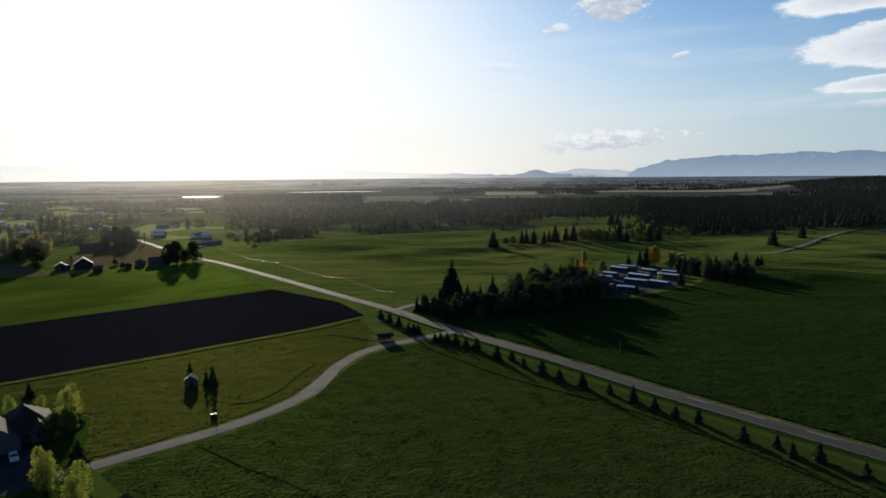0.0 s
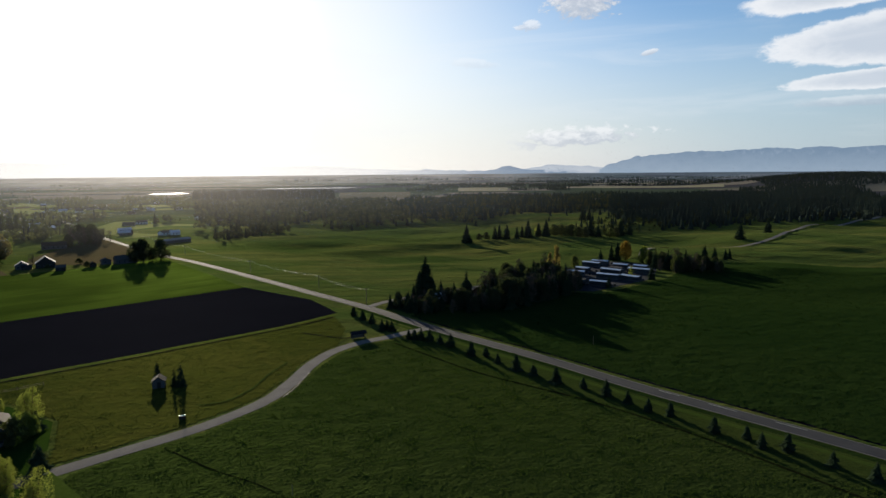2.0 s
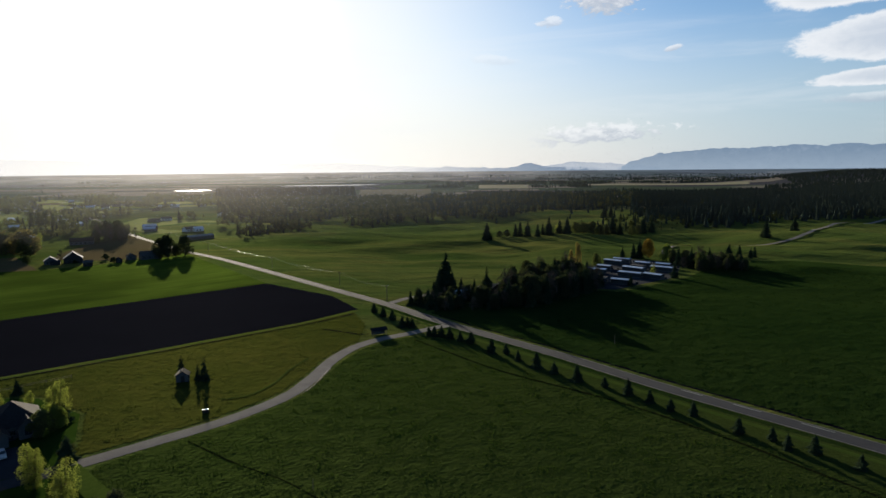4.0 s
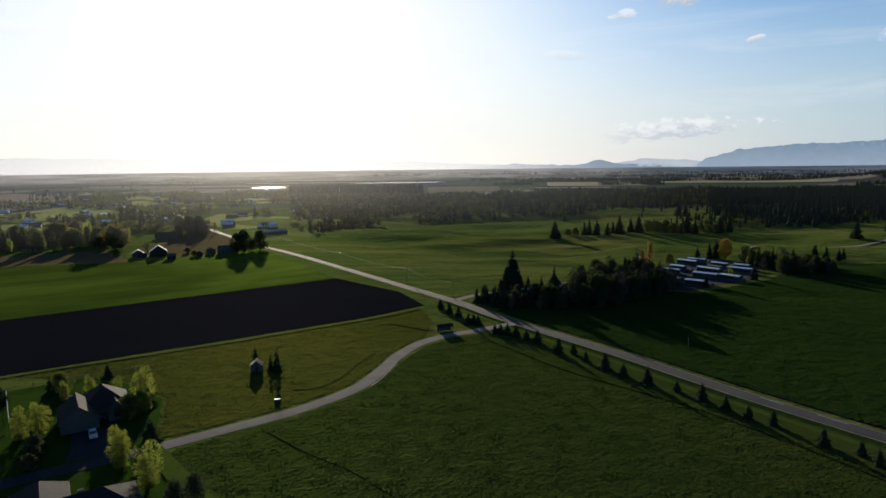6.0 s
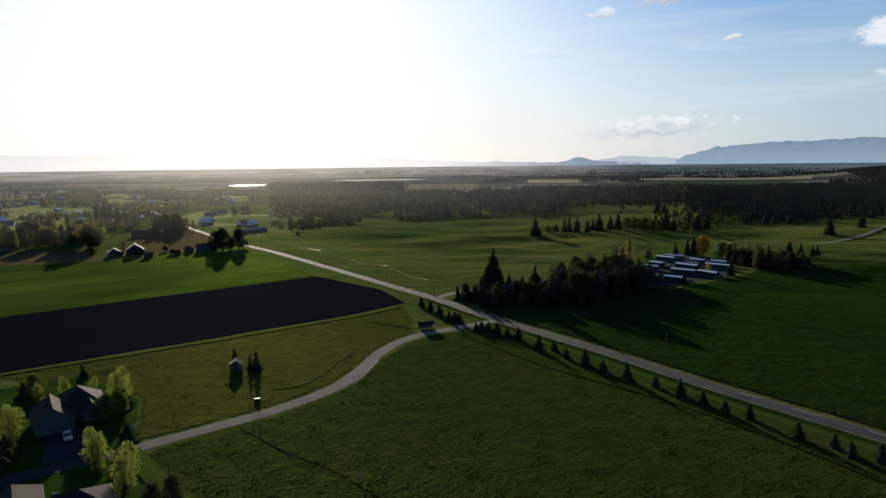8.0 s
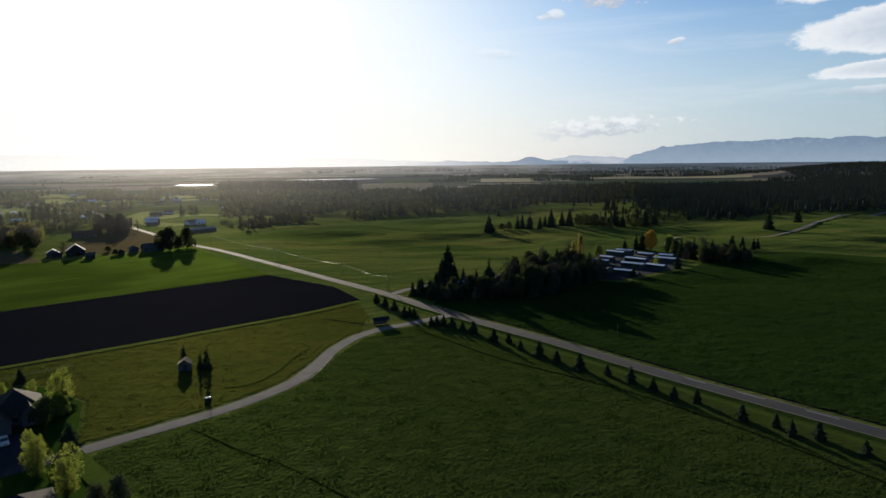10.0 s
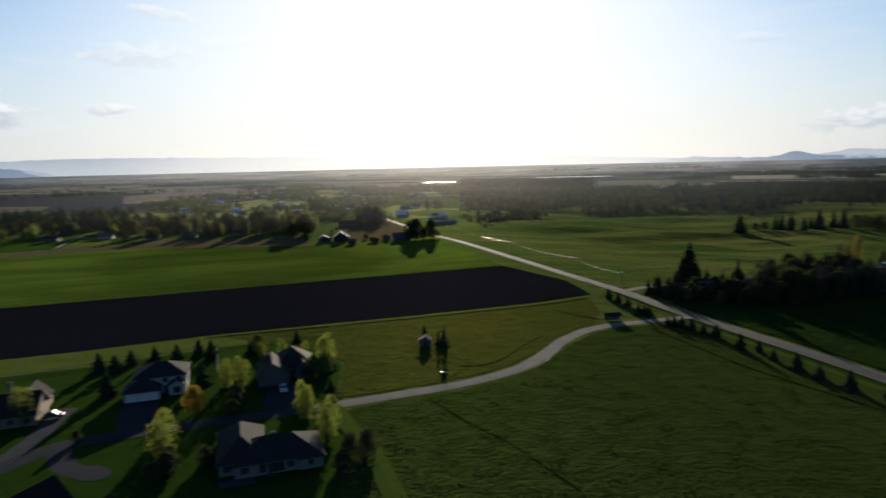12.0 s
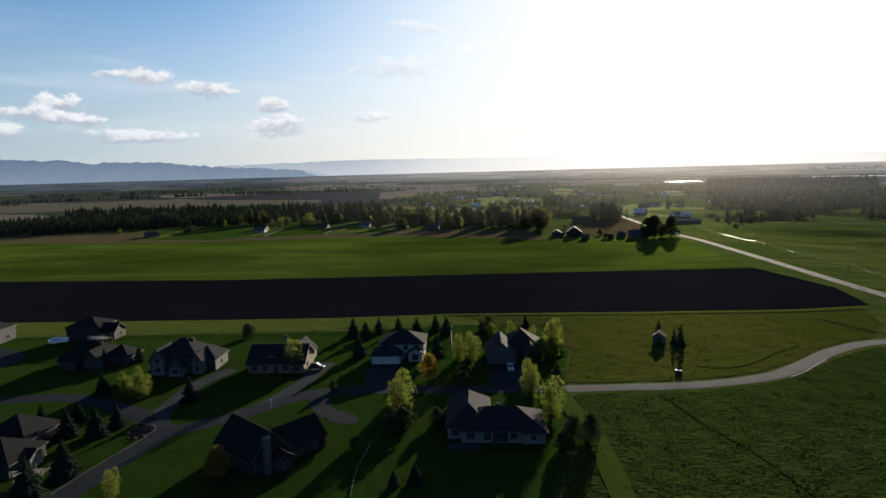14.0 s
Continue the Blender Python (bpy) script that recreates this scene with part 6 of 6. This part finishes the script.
def mail_shelter():
    t = thing("shelter", "dark roofed mailbox shelter beside the access road", "shelter", pose(-26, 242, 0, 0, 0, 25))
    for x in (0, 5.6):
        for y in (0, 2.0):
            part("post", box(x, x + 0.2, y, y + 0.2, -0.2, 2.3), WOOD, t)
    part("roof", roof("x", 0, 5.8, 0, 2.2, 2.3, 0.8, 0.35, 0.12), ROOF_DARK, t)
    part("back_panel", box(0.2, 5.6, 2.0, 2.1, 0.2, 2.2), WALL_BROWN, t)
    part("cabinet", box(0.9, 4.9, 1.2, 1.9, 0.3, 1.7, 0.03), WALL_GREY, t, "grey bank of mailboxes")


mail_shelter()


def utility_box():
    t = thing("utility_box", "low dark utility cabinet with three white caps", "utility box", pose(-64.4, 165.6, 0, 0, 0, 15))
    part("body", box(-0.8, 0.8, -0.4, 0.4, 0, 0.9, 0.03), WALL_BROWN, t)
    for k in (-0.62, 0.0, 0.62):
        part("cap", box(k - 0.19, k + 0.19, -0.2, 0.2, 0.9, 1.12, 0.05), PAINT_WHITE, t, "white painted cap")


utility_box()


def power_pole(x, y, h, turn):
    t = thing("utility_pole", "weathered wooden power pole with a crossarm", "utility pole", pose(x, y, height(x, y), 0, 0, turn), group="power line along the road")
    part("post", tube([(0, 0, -0.5), (0, 0, h)], [0.16, 0.11], 8), WOOD, t)
    part("crossarm", box(-1.1, 1.1, -0.06, 0.06, h - 0.7, h - 0.55), WOOD, t)
    for k in (-1.0, 0.0, 1.0):
        part("insulator", tube([(k, 0, h - 0.56), (k, 0, h - 0.42), (k, 0, h - 0.36)], [0.05, 0.07, 0.03], 6), PAINT_WHITE, t)


POLES = [(-255, 592), (-188, 508), (-111, 414), (-56, 351), (-25.6, 307.5)]
for x, y in POLES:
    power_pole(x, y, 8.4, 40)
for i in range(len(POLES) - 1):
    (x0, y0), (x1, y1) = POLES[i], POLES[i + 1]
    for k in (-1.0, 1.0):
        dx, dy = k * math.cos(radians(40)), k * math.sin(radians(40))
        pts = []
        for s in range(17):
            f = s / 16
            pts.append((x0 + dx + (x1 - x0) * f, y0 + dy + (y1 - y0) * f, height(x0, y0) * (1 - f) + height(x1, y1) * f + 8.0 - 6.0 * f * (1 - f)))
        ob = part("power_cable", tube(pts, [0.018] * 17, 5), STEEL)
        tagged(ob, "thin sagging power cable between poles", "cable", group="power cables")


def post_in_grass(x, y, h):
    t = thing("marker_post", "thin wooden marker post in rough grass", "post", pose(x, y, 0))
    part("post", tube([(0, 0, -0.3), (0.03, 0, h)], [0.09, 0.07], 6), WOOD, t)


post_in_grass(-26.4, 123.0, 2.6)
post_in_grass(66.5, 228.0, 3.6)


def rail_fence(label, pts, h, gap, mat):
    """Posts and two rails along a line."""
    line = catmull(pts, gap)
    t = thing("fence", label, "fence")
    for p in line:
        part("post", box(p.x - 0.08, p.x + 0.08, p.y - 0.08, p.y + 0.08, -0.3, h + 0.1), mat, t)
    for a, b in zip(line, line[1:]):
        for z in (h * 0.5, h * 0.92):
            part("rail", tube([(a.x, a.y, z), (b.x, b.y, z)], [0.05, 0.05], 4), mat, t)


rail_fence("dark wooden rail fence behind the gardens", [(-290, 40), (-232.3, 89.4), (-219.9, 101.5), (-202.8, 114.5), (-174.6, 140.3), (-150.2, 168.6), (-118.7, 196)], 1.1, 6.0, WOOD)
rail_fence("pale garden fence between two lawns", [(-148.6, 166.5), (-131.1, 147)], 1.3, 2.4, TRIM)
rail_fence("low weathered edging fence on a lawn", [(-83, 65.7), (-90, 73), (-96.2, 81.8)], 0.35, 2.4, WOOD)


def lamp_post(x, y):
    t = thing("lamp_post", "white garden lamp post beside the street", "lamp post", pose(x, y, 0))
    part("post", tube([(0, 0, -0.2), (0, 0, 1.9)], [0.06, 0.05], 8), PAINT_WHITE, t)
    part("lantern", box(-0.16, 0.16, -0.16, 0.16, 1.9, 2.3, 0.04), LAMP_GLASS, t)
    part("cap", tube([(0, 0, 2.3), (0, 0, 2.45)], [0.24, 0.04], 8), PAINT_WHITE, t)


lamp_post(-131.1, 80.1)


def boulder(x, y, r, seed):
    bm = bmesh.new()
    bmesh.ops.create_icosphere(bm, subdivisions=2, radius=r)
    for v in bm.verts:
        v.co *= 1 + 0.35 * noise.noise(v.co / r * 1.3 + Vector((seed, 0, 0)))
        v.co.z *= 0.65
    ob = part("boulder", bm, STONE)
    ob.matrix_basis = pose(x, y, r * 0.35, 0, 0, seed * 40)
    tagged(ob, "pale rounded boulder edging a planting bed", "rock", group="boulders by the street")


for k, (x, y) in enumerate([(-139, 54.6), (-139.3, 52.8), (-139.6, 51.0), (-141.5, 50.2), (-143.8, 51.2), (-145.6, 53.6), (-145.4, 55.8), (-61.2, 105.6), (-62.6, 104.8), (-59.6, 106.8)]):
    boulder(x, y, 0.32 + 0.1 * (k % 3), k + 1)


# ---- vehicles ----
def car(x, y, turn, paint, label, length=4.6, tall=1.6):
    t = thing("car", label, "car", pose(x, y, 0.08, 0, 0, turn), group="parked cars")
    L, w = length / 2, 0.9
    prof = [(-L, 0.35), (-L, 0.85), (-L * 0.85, 0.95), (-L * 0.62, tall), (L * 0.12, tall), (L * 0.42, 1.0), (L * 0.92, 0.86), (L, 0.7), (L, 0.35)]
    verts = [(px, sy * w * (0.86 if pz > 1.2 else 1.0), pz) for sy in (-1, 1) for px, pz in prof]
    k = len(prof)
    faces = [tuple(range(k - 1, -1, -1)), tuple(range(k, 2 * k))] + [(i, (i + 1) % k, k + (i + 1) % k, k + i) for i in range(k)]
    part("body", (verts, faces), paint, t)
    part("windscreen", slab([(L * 0.16, -0.7, tall - 0.06), (L * 0.41, -0.76, 1.08), (L * 0.41, 0.76, 1.08), (L * 0.16, 0.7, tall - 0.06)], -0.03), GLASS, t)
    part("rear_window", slab([(-L * 0.64, -0.68, tall - 0.1), (-L * 0.64, 0.68, tall - 0.1), (-L * 0.83, 0.74, 1.02), (-L * 0.83, -0.74, 1.02)], -0.03), GLASS, t)
    for s in (-1, 1):
        part("side_window", box(-L * 0.55, L * 0.15, s * 0.84 - 0.06, s * 0.84 + 0.06, 1.05, tall - 0.12), GLASS, t)
        part("headlight", box(L - 0.06, L + 0.02, s * 0.62 - 0.18, s * 0.62 + 0.18, 0.62, 0.78, 0.02), LAMP_GLASS, t)
        for px in (-L * 0.62, L * 0.62):
            wheel = part("tyre", tube([(px, s * 0.78, 0.33), (px, s * 0.95, 0.33)], [0.33, 0.33], 14), RUBBER, t)
            part("rim", tube([(px, s * 0.9, 0.33), (px, s * 0.965, 0.33)], [0.2, 0.2], 10), STEEL, wheel)


car(-102.6, 140.2, -50, PAINT_SILVER, "small pale silver car parked before a garage")
car(-148.0, 106.0, 40, PAINT_DARK, "dark car parked on a driveway in low sun", 4.8, 1.75)


def boat():
    t = thing("boat", "white and blue boat on a trailer beside a drive", "boat", pose(-244.3, 66, 0, 0, 0, 75))
    verts, faces = [], []
    for i in range(9):
        f = i / 8
        w = 1.1 * math.sqrt(max(0.0, 1 - max(0, f - 0.45) ** 2 / 0.31))
        x = -3 + 6.2 * f
        verts += [(x, -w, 1.7 + 0.3 * f), (x, -w * 0.8, 1.0), (x, 0, 0.75 + 0.4 * f * f), (x, w * 0.8, 1.0), (x, w, 1.7 + 0.3 * f)]
        if i:
            o = (i - 1) * 5
            faces += [(o + k, o + 5 + k, o + 6 + k, o + 1 + k) for k in range(4)] + [(o, o + 4, o + 9, o + 5)]
    part("hull", (verts, faces), PAINT_WHITE, t)
    part("cover", box(-2.4, 1.2, -0.8, 0.8, 1.85, 2.3, 0.15), PAINT_BLUE, t, "blue canvas cover")
    part("trailer_frame", box(-2.6, 3.4, -0.5, 0.5, 0.55, 0.7), STEEL, t)
    for s in (-1, 1):
        part("wheel", tube([(-0.6, s * 0.9, 0.35), (-0.6, s * 1.12, 0.35)], [0.35, 0.35], 12), RUBBER, t)


boat()

# ---- drives, yards, ponds ----
ribbon("driveway", [(-168, 90), (-163.6, 77.2), (-155.7, 67.3), (-148.8, 60), (-140, 57)], 5.0, CONCRETE, 0.05, "grey concrete driveway", "driveway")
ribbon("driveway", [(-150, 112), (-147, 106), (-142.2, 98.8), (-137.7, 89.3), (-134.5, 79)], 5.0, CONCRETE, 0.05, "grey concrete driveway", "driveway")
ribbon("driveway", [(-135.2, 122), (-128, 113.5), (-120, 106.5)], 9.0, DARK_ASPHALT, 0.05, "dark asphalt driveway before the garages", "driveway")
ribbon("driveway", [(-105.5, 144), (-100, 136), (-96, 129)], 9.0, DARK_ASPHALT, 0.05, "dark asphalt driveway before the garage", "driveway")
ribbon("driveway", [(-131, 93.5), (-126, 91), (-121, 88), (-116, 87)], 5.0, DARK_ASPHALT, 0.05, "curved drive by the chalet", "driveway")
field("driveway", [(-113 + 5.0 * math.cos(k * 0.4488), 87.5 + 3.2 * math.sin(k * 0.4488)) for k in range(14)], DARK_ASPHALT, 0.06, "round worn turning place by the chalet", "driveway", 0.4)
field("driveway", [(-257, 51), (-240, 55), (-230, 51), (-227, 45), (-240, 36), (-260, 30)], DARK_ASPHALT, 0.05, "round asphalt turning place", "driveway")
field("lawn", [(-300, 61), (-247, 103), (-196, 147), (-160, 180), (-118, 178), (-99, 166), (-91, 150), (-85, 137), (-72, 124), (-59, 111), (-47, 97), (-35, 82), (-28, 60), (-60, 10), (-110, -20), (-200, -20), (-300, 10)], LAWN, 0.02,
      "mown lawns between the houses", "lawn")
ribbon("kerb", [(-118, 17), (-126, 30.3), (-132.4, 41), (-136.6, 49.2), (-139.8, 54.6), (-142, 56.6), (-145.4, 56.6), (-149, 54)], 0.35, KERB, 0.16, "pale concrete kerb along the street", "kerb")
ribbon("path", [(-186, 78), (-184.1, 76.2), (-178.5, 75.1), (-175.6, 75.7), (-170.2, 79.3)], 0.7, KERB, 0.09, "pale curved edging before the half-timbered house", "path")
# sun and shade on these lawns put into colour: dark base, light patches
field("lawn", [(-606, 238), (-640, 262), (-690, 300), (-668, 345), (-630, 385), (-590, 425), (-545, 450), (-470, 420), (-428, 402), (-450, 378), (-505, 316), (-532, 274)], LAWN, 0.08, "lawns before the settlement, coloured dark as if in shade", "lawn")
field("lawn", [(-612, 246), (-601, 263), (-640, 300), (-662, 318), (-650, 290)], VERGE, 0.12, "grass coloured light as if sunlit, before the settlement trees", "lawn")
field("lawn", [(-540, 300), (-575, 335), (-600, 380), (-585, 384), (-552, 345), (-528, 318)], VERGE, 0.12, "grass coloured light as if sunlit, beside a garden lane", "lawn")
field("lawn", [(-478, 360), (-510, 402), (-545, 436), (-500, 428), (-458, 392)], VERGE, 0.12, "grass coloured light as if sunlit, before garden trees", "lawn")
ribbon("lane", [(-483.6, 360.6), (-500, 380), (-525, 409), (-546.7, 436.7)], 2.6, GRAVEL, 0.18, "pale garden lane in the settlement", "lane")
ribbon("lane", [(-400, 428), (-430, 402), (-460, 375), (-506, 317), (-540, 280)], 2.0, GRAVEL, 0.17, "pale lane along the field's edge", "lane")
ribbon("road", [(-1263, 1767), (-925, 1361), (-697, 1075), (-560, 915), (-480, 800), (-430, 735)], 7.0, GRAVEL, 0.3, "pale straight highway through the village")
ribbon("lane", [(-520.6, 317.9), (-535, 333), (-550, 350), (-567.4, 368.3)], 3.0, GRAVEL, 0.16, "pale lane into the settlement", "lane")
field("bed", [(-139.3, 55), (-139.3, 52.5), (-140.5, 50.4), (-143.5, 50.9), (-145.6, 54), (-144, 56)], SOIL, 0.09, "dark planting bed edged with boulders", "planting bed", 0.1)
field("patio", [(-84.6, 93.2), (-82.6, 90.9), (-77.4, 95.2), (-79.3, 97.5)], CONCRETE, 0.07, "pale concrete patio behind the house", "patio", 0.0)
field("strip", [(-302, 59.5), (-247, 104.7), (-194.3, 149), (-162.3, 180.7), (-118.7, 196), (-150.2, 168.6), (-174.6, 140.3), (-202.8, 114.5), (-219.9, 101.5), (-232.3, 89.4), (-290, 40)], VERGE, 0.045,
      "bright uncut grass strip behind the gardens", "grass strip")
for name, cx, cy, rx, ry, turn, label in [("pond", -808, 2074, 62, 30, 15, "bright pond in the far valley"), ("lake", -440, 2590, 200, 62, 12, "long bright lake in the far valley")]:
    bm = bmesh.new()
    vs = []
    for k in range(40):
        w = k * math.pi / 20
        q = 1 + 0.18 * noise.noise((math.cos(w) * 2, math.sin(w) * 2, cx))
        p = Matrix.Rotation(radians(turn), 3, "Z") @ Vector((rx * q * math.cos(w), ry * q * math.sin(w), 0))
        vs.append(bm.verts.new((cx + p.x, cy + p.y, 0.3)))
    bm.faces.new(vs)
    tagged(part(name, bm, WATER), label, "water", kind="structure")

# ---- rough pasture with tufts ----
tufted("meadow", -165, -30, 132, 290, 0.9, [(-86, 138.5), (-71.5, 151), (-60.5, 161.5), (-52, 172), (-46.5, 181.5), (-43, 196), (-40.3, 212.5), (-34, 229.5), (-26, 240), (-31, 262), (-39, 286), (-61, 261.5), (-111, 219.5),
                                         (-160, 180), (-118, 179), (-98, 166), (-90, 150)], 0.10, MEADOW, "olive meadow of rough grass")
ribbon("verge", beside(MAIN[:8], 8.2), 1.9, MOWN, 0.06, "bright grass verge beside the road", "verge")
ribbon("verge", [(-38, 288.5), (-60.8, 263.6), (-111, 222), (-163, 180), (-195, 148.6), (-248, 104), (-303, 59)], 2.2, VERGE, 0.07, "bright grass strip along the ploughed field", "verge")
tufted("pasture", -78, 118, 55, 262, 0.6, [(-80, 134), (-66, 147.5), (-55, 157.5), (-46, 169), (-40.5, 180), (-36.6, 195.4), (-33.8, 211), (-28, 225.5), (-19, 236.5), (-8, 243), (2, 236), (18, 214),
                                         (40, 186), (70, 150), (95, 118), (118, 80), (100, 55), (-44, 55), (-58, 92)], 0.145, PASTURE, "rough green pasture full of tufts")
tufted("pasture", -6, 330, 90, 420, 1.5, [(-4, 280), (18, 252), (47, 217), (74, 182), (108, 141), (140, 100), (330, 100), (330, 420), (190, 420), (150, 366), (98, 326), (82, 334), (60, 318), (30, 304), (4, 296)], 0.22, DARKENED_PASTURE,
       "wide rough pasture across the road")
ribbon("swath", [(-63.4, 175.2), (-57.4, 177.1), (-53.6, 182.2), (-51, 190), (-49.7, 201), (-46, 214)], 0.8, PASTURE, 0.25, "dark curved swath in the meadow", "track")
ribbon("track", [(-163, 177), (-103.2, 223.5), (-89, 235.4), (-71.1, 250), (-51.4, 267), (-39, 281)], 0.9, SOIL, 0.24, "dark strip between meadow and bright verge", "track")
ribbon("track", [(-48.6, 254.6), (-39.4, 249.1), (-30.5, 244.6), (-27, 246)], 0.7, SOIL, 0.24, "dark wheel track across the meadow", "track")
ribbon("mown_path", [(-83.8, 134.5), (-71.2, 123.0), (-59.6, 112.2), (-47.4, 97.5), (-35.2, 82.8)], 4.6, MOWN, 0.30, "mown grass path along the pasture edge", "path")
ribbon("kerb", [(-40.6, 179.5), (-38.6, 186.2), (-37.3, 195.1), (-36.2, 202.5)], 0.3, KERB, 0.20, "pale edge of the access road's bend", "kerb")
ribbon("track", [(-9.2, 236), (5, 217), (21, 196.8), (50.5, 169.4), (70.9, 143.8), (81.3, 127.6), (96, 104)], 0.9, TRACK, 0.22, "dark wheel track through rough pasture", "track")
ribbon("track", [(-62, 147.4), (-46.1, 135.1), (-34.9, 128.3), (-26.2, 120.9), (-16, 112)], 0.4, TRACK, 0.2, "faint wheel track through rough pasture", "track")


def blades(name, poly, per, low, high, mat, label, seed):
    """Grass blades: countless small upright sprays over a sheet of pasture."""
    rng = np.random.default_rng(seed)
    x0, x1 = min(p[0] for p in poly), max(p[0] for p in poly)
    y0, y1 = min(p[1] for p in poly), max(p[1] for p in poly)
    n = int((x1 - x0) * (y1 - y0) * per)
    pts = [(x, y) for x, y in zip(rng.uniform(x0, x1, n), rng.uniform(y0, y1, n)) if inside(x, y, poly)]
    p = np.array([(x, y, height(x, y) + 0.08) for x, y in pts])
    k = len(p)
    a = rng.uniform(0, 6.283, k)
    clump = np.array([0.7 + 0.6 * noise.noise((x / 5, y / 4, seed)) for x, y in pts])
    h = (rng.uniform(low, high, k) * clump)[:, None]
    side = np.stack([np.cos(a), np.sin(a), np.zeros(k)], 1) * h * 0.55
    lean = np.stack([rng.normal(0, 0.35, k), rng.normal(0, 0.35, k), np.ones(k)], 1) * h
    v = np.stack([p - side * 0.5, p + side * 0.5, p + side * 0.75 + lean * 0.8, p + lean * 1.1, p - side * 0.75 + lean * 0.8], 1).reshape(-1, 3)
    f = np.arange(5 * k).reshape(k, 5)
    ob = part(name, (v.round(3).tolist(), f.tolist()), mat)
    tagged(ob, label, "grass", kind="stuff")


FRONT = [(-78, 134), (-65, 146), (-54, 156.5), (-45, 168.5), (-39.5, 180), (-35.6, 195.4), (-32.8, 211), (-27, 225), (-18, 235.5), (-8, 241), (2, 235), (17, 214), (39, 186), (69, 150), (94, 118), (116, 80), (100, 57),
         (-42, 57), (-56, 92)]
blades("grass", FRONT, 4.6, 0.15, 0.34, GRASS_BLADES, "rough grass of the pasture by the access road", 1)
blades("grass", [(22, 250), (50, 215), (78, 180), (112, 139), (140, 105), (300, 110), (320, 330), (190, 410), (150, 362), (98, 322), (60, 283)], 1.7, 0.2, 0.42, DARKENED_BLADES, "rough grass of the pasture across the road", 2)
blades("grass", [(-87, 139.5), (-72.5, 152), (-61.5, 162.5), (-53, 173), (-47.5, 182), (-44, 196), (-41.3, 212.5), (-35, 230), (-27, 241), (-32, 262), (-40, 284), (-61, 260), (-111, 218), (-158, 179), (-118, 178), (-99, 166),
                 (-91, 150)], 3.2, 0.15, 0.32, MEADOW_BLADES, "uncut grass of the olive meadow", 3)
